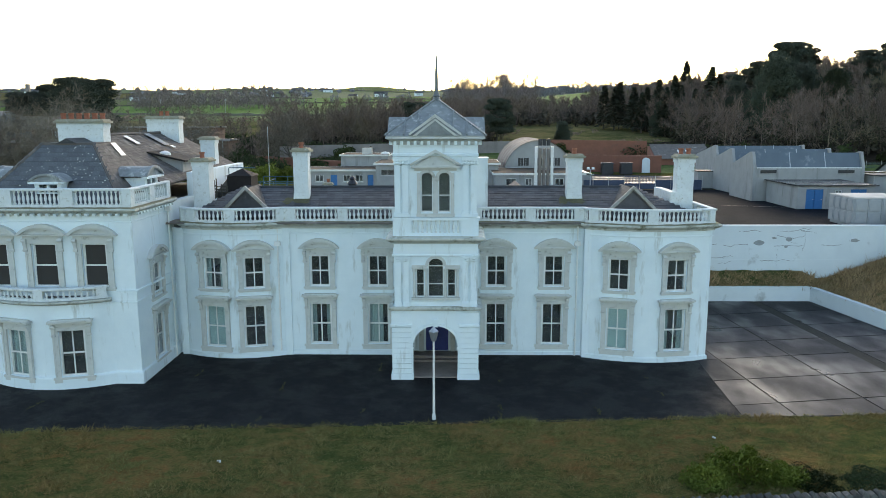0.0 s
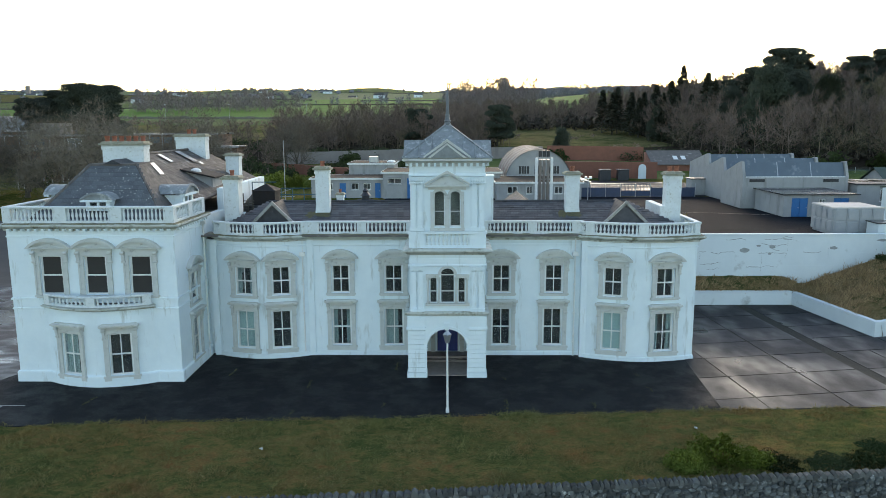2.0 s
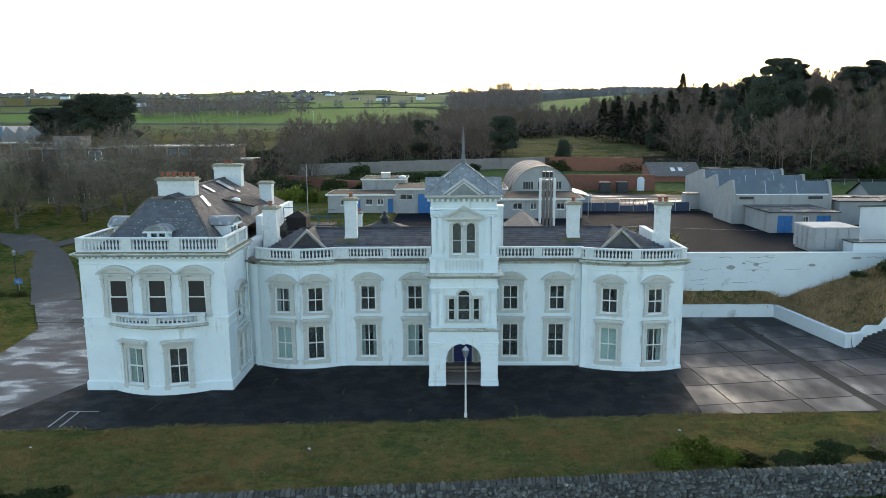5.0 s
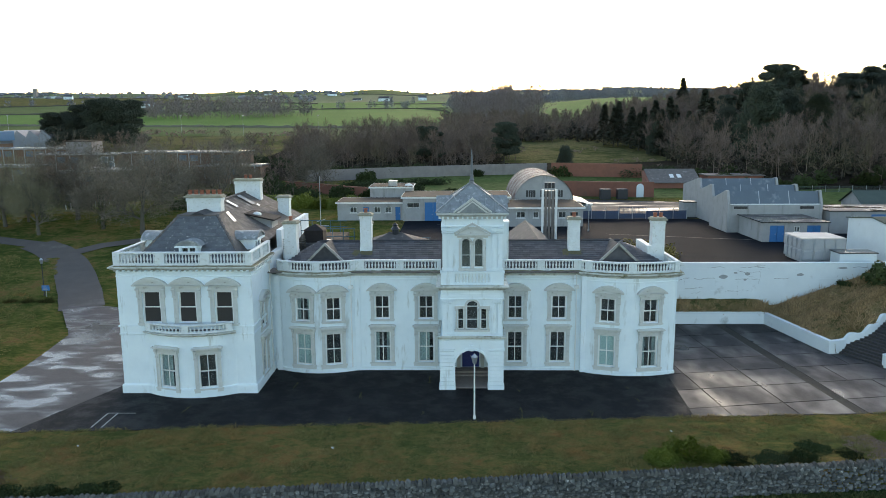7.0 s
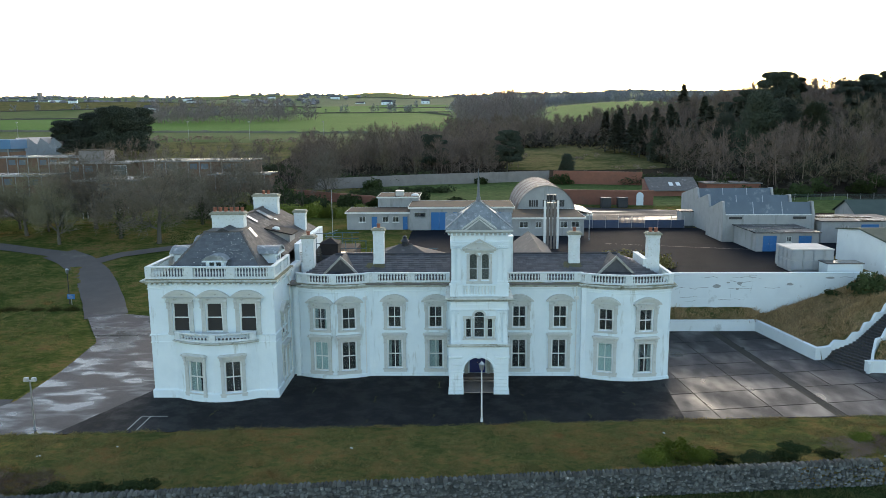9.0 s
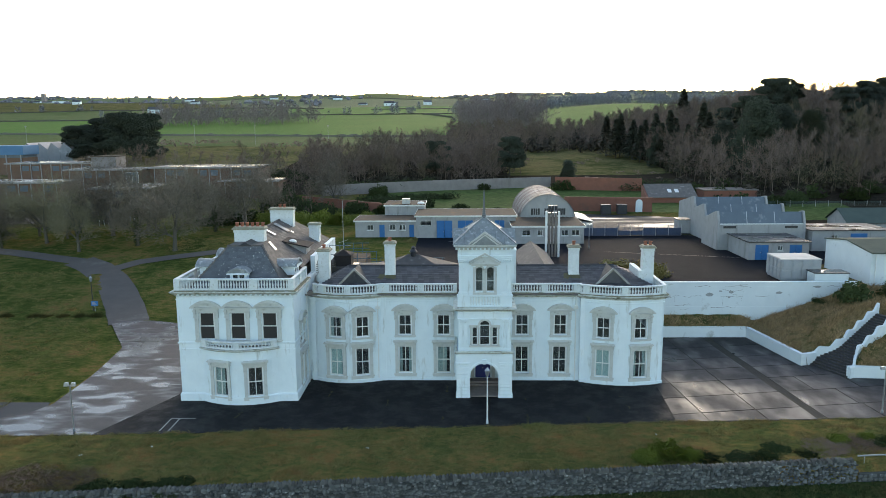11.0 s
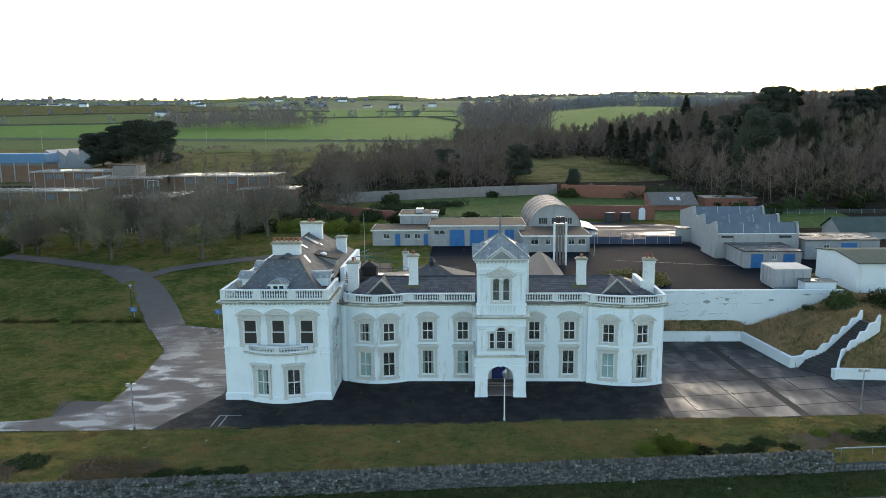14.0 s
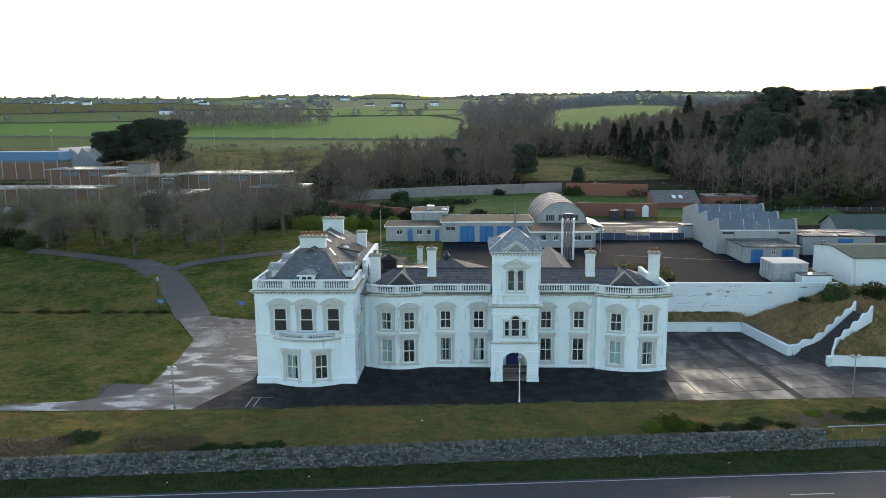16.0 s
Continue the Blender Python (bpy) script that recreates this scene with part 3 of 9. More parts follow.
def turf(name, xs, ys, inside, material, label):
    """A finely uneven sheet of turf over the ground, thinning out at its edges."""
    m = Mesh()
    at = {}
    for i, x in enumerate(xs):
        for j, y_ in enumerate(ys(x)):
            k = inside(x, y_)
            at[i, j] = len(m.v)
            m.v.append((x, y_, ground_z(x, y_) - 0.1 + k * (0.1 + hummock(x, y_))))
    nj = len(ys(xs[0]))
    m.f = [(at[i, j], at[i + 1, j], at[i + 1, j + 1], at[i, j + 1]) for i in range(len(xs) - 1) for j in range(nj - 1)]
    ob = solid(name, m, material, label, "lawn", "structure")
    ob.data.polygons.foreach_set("use_smooth", [True] * len(ob.data.polygons))


def front_edge(x):
    return -10.9 + 0.06 * x


turf("front_lawn", [-64 + 0.26 * i for i in range(420)], lambda x: [wall_line(x) + 0.35 + (front_edge(x) + 0.25 - wall_line(x) - 0.35) * j / 34 for j in range(35)],
     lambda x, y: min(1.0, (front_edge(x) + 0.25 - y) / 0.4, (y - wall_line(x) - 0.35) / 0.3 + 0.4), M_LAWN, "uneven uncut winter lawn before the mansion")


def west_edge(y):
    """The east edge of the west lawn along the drive and lane."""
    return -42.6 - max(0, -8.0 - y) * 1.6 if y < -5 else -39.4 - max(0, y - 8) * 0.47 - (0.5 if y > 22 else 0.0)


turf("west_lawn", [-96 + 0.5 * i for i in range(120)], lambda x: [-10.4 + 0.5 * j for j in range(100)],
     lambda x, y: max(-1.0, min(1.0, (west_edge(y) - x) / 0.8, (y + 10.2) / 0.6, (40 - y) / 1.5)), M_LEFTLAWN, "uneven green lawn west of the drive")


# road along the shore wall, with its lines
def strip(name, fa, fb, x0, x1, z, material, n=60):
    m = Mesh()
    for i in range(n + 1):
        x = x0 + (x1 - x0) * i / n
        m.v += [(x, fa(x), z), (x, fb(x), z)]
    m.f = [(2 * i, 2 * i + 2, 2 * i + 3, 2 * i + 1) for i in range(n)]
    return m


road = solid("road", strip("road", lambda x: road_edge(x) - 7.4, road_edge, -260, 260, -1.33, M_ROAD), M_ROAD, "grey asphalt two-lane road below the stone wall", "road", "structure")
part("edge_line", strip("edge_line", lambda x: road_edge(x) - 0.45, lambda x: road_edge(x) - 0.33, -260, 260, -1.322, M_LINE), M_LINE, road, "worn white edge line")
dash = Mesh()
for i in range(-20, 21):
    x = i * 8.0 + 3.4
    y = road_edge(x) - 3.6
    dash.face([(x, y, -1.322), (x + 3.4, y + 0.29, -1.322), (x + 3.4, y + 0.41, -1.322), (x, y + 0.12, -1.322)])
part("centre_dash", dash, M_LINE, road, "white dashes of the centre line")

# forecourt: house's shade and reflection put into its colour; wide drive to the west
fore = [(x, front_edge(x)) for x in (-31, -25, -19, -13, -7, -1, 5, 10, 15.2)] + [(17.2, -5), (17.2, 13.2), (-16.8, 13.2), (-27, 13.2), (-27.5, -4)]
sheet("forecourt", fore, 0.02, M_FORECOURT_DARK, "damp forecourt before the mansion, coloured dark for the house's shade", "forecourt")
drive_pts = [(-49.5, -13.3), (-41.2, -13.0), (-31.0, -12.76), (-27.4, -4), (-27.0, 13.2), (-27, 13.4), (-40.8, 13.4), (-39.0, 10.2), (-38.2, 4.4), (-37.8, 0.9), (-37.6, -6.2), (-38.6, -8.5), (-42.8, -10.6), (-49.5, -11.6)]
up = Mesh()
for j in range(13):
    y = 12.6 + 8.0 * j / 12
    xl = -40.2 - (y - 12.2) * 0.6
    xr = -27.0 if y < 17 else -27.0 - (y - 17) * 3.6
    for i in range(9):
        x = xl + (xr - xl) * i / 8
        up.v.append((x, y, ground_z(x, y) + 0.05))
up.f = [(9 * j + i, 9 * j + i + 1, 9 * j + i + 10, 9 * j + i + 9) for j in range(12) for i in range(8)]
solid("drive", up, M_DRIVE, "damp brown drive rising to the lane", "drive", "structure")
sheet("drive", drive_pts, 0.028, M_DRIVE, "brown damp tarmac drive beside the mansion", "drive", 0.05)
for x0, y0, x1, y1 in ((-25.9, -11.9, -25.9, -9.4), (-25.2, -11.9, -25.2, -9.4), (-25.9, -9.4, -23.9, -9.4), (-30.3, -1.4, -27.3, -1.4), (-30.2, 1.6, -27.3, 1.6)):
    ln = Mesh()
    dx, dy = x1 - x0, y1 - y0
    L_ = math.hypot(dx, dy)
    nx0, ny0 = -dy / L_ * 0.05, dx / L_ * 0.05
    ln.face([(x0 - nx0, y0 - ny0, 0.036), (x1 - nx0, y1 - ny0, 0.036), (x1 + nx0, y1 + ny0, 0.036), (x0 + nx0, y0 + ny0, 0.036)])
    tagged(part("bay_line", ln, M_LINE), "worn white parking bay line", "marking", "", "structure")
# the drive climbs to a fork behind the house
def ribbon(name, centre, width, z, material, label):
    m = Mesh()
    path = []
    for a, b in zip(centre, centre[1:]):
        path += [(a[0] + (b[0] - a[0]) * i / 8, a[1] + (b[1] - a[1]) * i / 8) for i in range(8)]
    path.append(centre[-1])
    for p, n in zip(path, normals(path)):
        for s in (-1, -0.5, 0, 0.5, 1):
            wob = 1 + 0.06 * noise.noise((p[0] * 0.4, p[1] * 0.4, s))
            x, y = p[0] + n[0] * width / 2 * s * wob, p[1] + n[1] * width / 2 * s * wob
            m.v.append((x, y, ground_z(x, y) + z))
    m.f = [(5 * i + q, 5 * i + q + 1, 5 * i + q + 6, 5 * i + q + 5) for i in range(len(path) - 1) for q in range(4)]
    return solid(name, m, material, label, "drive", "structure")
M_LANE = mat("grey_lane_tarmac", (0.125, 0.114, 0.104), 0.9, (0.088, 0.081, 0.075), 0.4, 0.7, 0.2, 50, rough2=0.95, stain=(0.17, 0.16, 0.145), stain_scale=0.2, stain_amt=0.3, spec=0.03)
ribbon("lane", [(-42.6, 19.9), (-45.6, 25.6), (-48.7, 30.8), (-51.2, 34.8), (-54.0, 38.4), (-57.4, 42.0), (-61.5, 45.0)], 4.7, 0.045, M_LANE, "curving grey tarmac lane between lawns")
ribbon("lane", [(-54.0, 41.5), (-51.8, 44.4), (-48.0, 46.4), (-41, 49.5), (-33, 52)], 2.4, 0.055, M_LANE, "grey tarmac lane branching behind the mansion")
ribbon("lane", [(-60.5, 44.6), (-66, 46.4), (-74, 49.2), (-84, 52)], 2.6, 0.05, M_LANE, "grey tarmac lane running on below bare trees")
sheet("hardstanding", [(-42.6, -5.9), (-38.0, -5.9), (-37.7, -7.2), (-38.7, -8.7), (-41.4, -10.0)], 0.024, M_ROAD, "old grey hardstanding sunk in the lawn edge", "paving")
# concrete court of large slabs on the east side
court = thing("pavement", "large damp concrete slabs with dark grassy joints", "pavement", None, "", "structure")
def clip(poly, edge):
    """The part of a convex polygon inside another convex one."""
    for (ax, ay), (bx_, by_) in zip(edge, edge[1:] + edge[:1]):
        out = []
        side = lambda p: (bx_ - ax) * (p[1] - ay) - (by_ - ay) * (p[0] - ax)
        for p, q in zip(poly, poly[1:] + poly[:1]):
            sp, sq = side(p), side(q)
            if sp >= 0:
                out.append(p)
            if sp * sq < 0:
                u = sp / (sp - sq)
                out.append((p[0] + (q[0] - p[0]) * u, p[1] + (q[1] - p[1]) * u))
        poly = out
        if len(poly) < 3:
            return []
    return poly


rs = random.Random(4)
COURT = [(15.4, front_edge(15.4) + 0.1), (46, front_edge(46) + 0.1), (46, 14.1), (17.0, 14.1)]
AL, AV = (math.cos(radians(9)), math.sin(radians(9))), (math.cos(radians(95)), math.sin(radians(95)))
vs = [-9.4, -5.6, -2.0, 1.6, 5.2, 8.4, 11.6, 15.2, 18.8]
for r in range(len(vs) - 1):
    u = -4.6
    while u < 36:
        w = rs.choice((4.6, 4.9, 5.1, 2.6)) if u > 9.5 else 4.1 if u > 4.5 else 4.8
        v0, v1 = vs[r], vs[r + 1]
        if rs.random() < 0.12 and u > 10 and r < 3:
            v1 = (v0 + v1) / 2
        g_ = rs.uniform(0.035, 0.065)
        quad = [(u + g_, v0 + g_), (u + w - g_, v0 + g_), (u + w - g_, v1 - g_), (u + g_, v1 - g_)]
        quad = [(17.6 + a_ * AL[0] + b_ * AV[0], -6.0 + a_ * AL[1] + b_ * AV[1]) for a_, b_ in quad]
        poly = clip(quad, COURT)
        if len(poly) > 2 and not all(in_bank(*p) for p in poly):
            cx, cy_ = sum(p[0] for p in poly) / len(poly), sum(p[1] for p in poly) / len(poly)
            m = Mesh()
            n = len(poly)
            top = rs.uniform(-0.005, 0.006)
            m.v = [(x - cx, y - cy_, top) for x, y in poly] + [(x - cx, y - cy_, -0.05) for x, y in poly]
            m.f = [tuple(range(n))] + [(i, i + n, (i + 1) % n + n, (i + 1) % n) for i in range(n)]
            part("slab", m, M_SLAB, court, "", pose(cx, cy_, 0.036))
        # a broad dark drain strip crosses the court
        u += w + (0.8 if 9.0 < u + w < 9.3 else 0.0)
M_JOINT = mat("weedy_joint", (0.016, 0.015, 0.012), 0.95, (0.035, 0.03, 0.018), 1.2, 0.7, 0.4, 30)
jm = Mesh()
jm.v = [(15.2, front_edge(15.2), 0.015), (46, front_edge(46), 0.015), (46, -0.5, 0.015), (39.6, 0.45, 0.015), (35.0, 0.9, 0.015), (31.75, 4.7, 0.015), (30.1, 14.3, 0.015), (17.1, 14.3, 0.015), (17.1, -5, 0.015)]
jm.f = [tuple(range(9))]
part("joint_bed", jm, M_JOINT, court, "dark weedy joints between slabs")
weeds = Mesh()
rw = random.Random(12)
for x0, y0, x1, y1 in ((-8.5, -10.6, -8.2, -1.0), (-3.6, -10.4, -3.2, -1.2), (3.4, -10.3, 3.7, -4.6), (8.4, -9.8, 8.0, -1.2), (8.4, -9.8, 9.2, -9.4), (12.4, -9.4, 12.0, -3.0), (-14.2, -11.0, -13.6, -2.0), (-21.2, -11.6, -20.4, -8.0)):
    k = int(math.hypot(x1 - x0, y1 - y0) / 0.13)
    for i in range(k):
        x, y = x0 + (x1 - x0) * i / k + rw.gauss(0, 0.05), y0 + (y1 - y0) * i / k + rw.gauss(0, 0.05)
        if noise.noise((x * 0.6, y * 0.6, 2)) > 0.1:
            for _ in range(3):
                dx, dy = rw.gauss(0, 0.07), rw.gauss(0, 0.07)
                weeds.face([(x - 0.02, y, 0.022), (x + 0.02, y, 0.022), (x + dx, y + dy, 0.022 + rw.uniform(0.03, 0.13))])
tagged(part("joint_weed", weeds, mat("yellowed_weeds", (0.12, 0.105, 0.036), 0.95, (0.06, 0.066, 0.024), 2, 0.6, 0)), "yellowed weeds growing along the forecourt joints", "weeds", "", "stuff")
# upper yard and wet paving behind
sheet("yard", [(17, 16.1), (41.2, 16.1), (41.2, 30), (52, 30), (52, 42), (36, 56), (17, 56), (-9, 54), (-9, 28.4), (17, 28.4)], 5.33, M_YARD, "worn grey tarmac service yard", "yard", 0.3)
sheet("wet_paving", [(17, 57), (40, 57), (41, 80), (22, 86), (19, 74)], 5.34, wet_mat("pale_wet_concrete", (0.05, 0.049, 0.05), (0.032, 0.031, 0.032), (0.04, 0.04, 0.04), 0.2, (0.35, 1.3, 1), 0.52, 0.64, 0.32, 0.88, 0.0, 0.13), "pale wet concrete paving behind the yard fence", "paving", 0.2)

for x0, y0, x1, y1 in ((19, 40, 38, 34.5), (-4, 50, 6, 50)):
    ln = Mesh()
    L_ = math.hypot(x1 - x0, y1 - y0)
    nx0, ny0 = -(y1 - y0) / L_ * 0.045, (x1 - x0) / L_ * 0.045
    ln.face([(x0 - nx0, y0 - ny0, 5.336), (x1 - nx0, y1 - ny0, 5.336), (x1 + nx0, y1 + ny0, 5.336), (x0 + nx0, y0 + ny0, 5.336)])
    tagged(part("yard_line", ln, M_LINE), "worn white line on the yard tarmac", "marking", "", "structure")

# ---- mansion ----
house = thing("mansion", "white painted Victorian mansion with entrance tower and balustraded parapets", "mansion")
LW = [(-26.5, 17.0), (-26.5, -5.3), (-16.35, -5.3), (-16.35, 0.4)]
MID_L = [(-16.35, 0.35), (-15.7, 0.35)] + arc(-15.55, 0.05, -9.35, 0.0, 0.85) + [(-9.2, 0.0)]
FRONT = [(-9.2, 0.0), (9.15, 0.0)]
MID_R = [(9.15, -0.42)] + arc(9.3, -0.45, 16.4, -0.75, 0.8) + [(16.55, -0.75)]
SIDE_R = [(16.54, -0.28), (16.54, 11.5)]
UPW, UPH, UPZ = 1.08, 1.8, 4.47
GRW, GRH, GRZ = 1.2, 2.5, 0.76


def segment(w, rise, n=10):
    """Half-width w, an arch of that rise, as (x, z) from left to right."""
    r = (w * w + rise * rise) / (2 * rise)
    a = math.asin(w / r)
    return [(r * math.sin(-a + 2 * a * i / n), rise - r + r * math.cos(-a + 2 * a * i / n)) for i in range(n + 1)]


def band(m, outer, inner, y0, y1):
    """A flat arch between two curves of equally many points."""
    for i in range(len(outer) - 1):
        a, b, c, d = inner[i], inner[i + 1], outer[i + 1], outer[i]
        m.prism([a, b, c, d], y0, y1)


mesh_store = {}


def stored(key, make, material):
    if key not in mesh_store:
        g_ = make()
        mesh_store[key] = g_.mesh(key)
        mesh_store[key].materials.append(material)
    return mesh_store[key]


def surround_up(h=UPH):
    m = Mesh()
    w = UPW / 2
    m.box(-w - 0.22, w + 0.22, -0.085, 0.05, h + 0.02, h + 0.24)
    m.box(-w - 0.34, w + 0.34, -0.09, 0.05, h + 0.24, h + 0.46)
    return m


def jamb(w, h, side, wide):
    m = Mesh()
    for a, b, y, z0, z1 in ((0.02, 0.2, -0.07, -0.05, h + 0.2), (0.2, 0.28, -0.11, -0.05, h + (0.28 if wide else 0.2))):
        m.box(*sorted((side * (w / 2 + a), side * (w / 2 + b))), y, 0.05, z0, z1)
    return m


def hood_seg(h=UPH):
    m = Mesh()
    o = [(x, z + h + 0.50) for x, z in segment(1.09, 0.54)]
    i1 = [(x, z + h + 0.46) for x, z in segment(0.95, 0.41)]
    i2 = [(x, z + h + 0.46) for x, z in segment(0.86, 0.30)]
    band(m, o, i1, -0.32, 0.03)
    band(m, i1, i2, -0.2, 0.03)
    m.prism(i2 + [(i2[-1][0], h + 0.44), (i2[0][0], h + 0.44)], -0.08, 0.02)
    m.box(-1.09, 1.09, -0.3, 0.03, h + 0.44, h + 0.5)
    return m


def sill_up():
    m = Mesh()
    m.box(-UPW / 2 - 0.34, UPW / 2 + 0.34, -0.16, 0.12, -0.12, -0.03)
    m.box(-UPW / 2 - 0.29, UPW / 2 + 0.29, -0.08, 0.05, -0.2, -0.12)
    return m


def console(z0, hgt, x):
    def make():
        m = Mesh()
        for k in range(4):
            u = k / 4
            m.box(x - 0.075, x + 0.075, -0.26 * (0.45 + 0.55 * u), -0.02, z0 + hgt * u, z0 + hgt * (u + 0.25) - 0.01)
        m.tube((x - 0.1, -0.2, z0 + hgt * 0.85), (x + 0.1, -0.2, z0 + hgt * 0.85), 0.09, 0.09, 8)
        m.tube((x - 0.1, -0.1, z0 + hgt * 0.12), (x + 0.1, -0.1, z0 + hgt * 0.12), 0.06, 0.06, 8)
        return m
    return make


def surround_gr():
    m = Mesh()
    w, h = GRW / 2, GRH
    m.box(-w - 0.2, w + 0.2, -0.085, 0.05, h + 0.02, h + 0.22)
    m.box(-w - 0.34, w + 0.34, -0.06, 0.05, h + 0.2, h + 0.42)
    return m


def hood_flat():
    m = Mesh()
    h = GRH
    m.box(-0.97, 0.97, -0.3, 0.03, h + 0.42, h + 0.49)
    m.box(-1.03, 1.03, -0.38, 0.03, h + 0.49, h + 0.58)
    m.box(-0.92, 0.92, -0.26, 0.02, h + 0.58, h + 0.64, 0.02)
    return m


def sill_gr():
    m = Mesh()
    m.box(-GRW / 2 - 0.38, GRW / 2 + 0.38, -0.14, 0.12, -0.14, -0.03)
    m.box(-GRW / 2 - 0.34, GRW / 2 + 0.34, -0.09, 0.05, -0.32, -0.14)
    return m


def sash(w, h, bars=True):
    def make():
        m = Mesh()
        t = 0.065
        for s in (-1, 1):
            m.box(*sorted((s * w / 2, s * (w / 2 - t))), 0.1, 0.2, 0, h)
            m.box(*sorted((s * (w / 2 - t), s * (w / 2 - t - 0.035))), 0.13, 0.17, h / 2, h - 0.06)
            m.box(*sorted((s * (w / 2 - t), s * (w / 2 - t - 0.035))), 0.16, 0.2, 0.06, h / 2 + 0.04)
        m.box(-w / 2, w / 2, 0.1, 0.2, h - 0.05, h)
        m.box(-w / 2, w / 2, 0.1, 0.2, 0, 0.08)
        m.box(-w / 2 + t, w / 2 - t, 0.12, 0.19, h / 2 - 0.04, h / 2 + 0.045)
        if bars:
            m.box(-0.03, 0.03, 0.135, 0.185, 0.06, h - 0.06)
        return m
    return make


def pane_box(w, h):
    def make():
        m = Mesh()
        m.box(-w / 2, w / 2, 0.155, 0.161, -h / 2, h / 2)
        return m
    return make


def curtain(w, h, cover, side):
    def make():
        m = Mesh()
        n = 26
        x0, x1 = (-w / 2, -w / 2 + w * cover) if side < 0 else (w / 2 - w * cover, w / 2)
        m.sweep([(x0 + (x1 - x0) * i / n, 0.34 + 0.035 * math.sin(i * 1.9) + 0.015 * math.sin(i * 0.7)) for i in range(n + 1)], [(0.004, 0.02), (0.004, h), (-0.004, h), (-0.004, 0.02)])
        return m
    return make


STRETCH = {"up": (1.14, 1.06), "gr": (1.09, 1.03), "lw": (1.24, 1.08)}


def window(kind, p, n, z, w, h, dress="", bars=True):
    """A sash window in its moulded surround, with its panes."""
    m = turn(p, n, z)
    if kind in STRETCH:
        m = m @ Matrix.Diagonal((STRETCH[kind][0], 1, STRETCH[kind][1], 1))
    up = kind in ("up", "lw")
    if kind in ("up", "gr", "lw"):
        win = part("window", stored("surround_" + kind, (lambda: surround_up(h)) if up else surround_gr, M_TRIM), None, house, "", m)
        part("hood", stored("hood_" + kind, (lambda: hood_seg(h)) if up else hood_flat, M_TRIM), None, win, "arched hood moulding" if up else "flat cornice hood")
        part("sill", stored("sill_" + kind, sill_up if up else sill_gr, M_TRIM), None, win)
        for s in (-1, 1):
            x = s * ((UPW / 2 + 0.25) if up else (GRW / 2 + 0.22))
            part("jamb", stored(f"jamb_{kind}_{s}", lambda: jamb(w, h, s, up), M_TRIM), None, win, "moulded window jamb")
            part("console", stored(f"console_{kind}_{s}", console(h - 0.4 if up else h - 0.32, 0.7, x), M_TRIM), None, win)
    else:
        win = part("window", stored(f"surround_{kind}", lambda: Mesh(), M_TRIM), None, house, "", m)
    part("sash_frame", stored(f"sash_{w}_{h}_{bars}", sash(w, h, bars), M_FRAME), None, win, "white painted sash frame")
    nx = 2 if bars else 1
    pw, ph = (w - 0.12) / nx, h / 2 - 0.07
    for i in range(0 if dress == "board" else nx):
        for j in range(2):
            ob = part("pane", stored(f"pane_{pw:.3f}_{ph:.3f}", pane_box(pw, ph), M_GLASS), None, win, "", pose((i - (nx - 1) / 2) * (pw + 0.02), 0, h * (0.26 + 0.48 * j)))
            ob.visible_shadow = False
    if dress == "curtain":
        part("curtain", stored(f"curtain_{w}_{h}", curtain(w - 0.12, h - 0.05, 0.72, -1), M_CREAM), None, win, "drawn cream curtain")
    elif dress == "drape":
        for s in (-1, 1):
            part("curtain", stored(f"drape_{w}_{h}_{s}", curtain(w - 0.12, h - 0.05, 0.24, s), M_CREAM), None, win, "cream curtain")
    elif dress == "blind":
        b = Mesh()
        b.box(-w / 2 + 0.06, w / 2 - 0.06, 0.26, 0.27, 0.04, h - 0.03)
        part("blind", b, M_TEAL, win, "pale green roller blind, pulled down")
    elif dress == "board":
        b = Mesh()
        b.box(-w / 2 + 0.05, w / 2 - 0.05, 0.145, 0.165, 0.03, h - 0.03)
        part("board", b, M_BOARD, win, "dark brown board filling the sash")
    return win


CORNICE = [(0, 0), (0.1, 0.02), (0.12, 0.12), (0.22, 0.16), (0.36, 0.26), (0.42, 0.3), (0.42, 0.38), (0.36, 0.42), (-0.25, 0.46), (-0.25, 0)]
BAL_H = 0.88
BAL_PROF = [(0.085, 0), (0.085, 0.07), (0.05, 0.09), (0.06, 0.13), (0.095, 0.24), (0.08, 0.34), (0.045, 0.44), (0.04, 0.5), (0.075, 0.54), (0.075, 0.6)]


def baluster_mesh():
    m = Mesh()
    m.lathe([(r * 0.86, z) for r, z in BAL_PROF], 8)
    return m


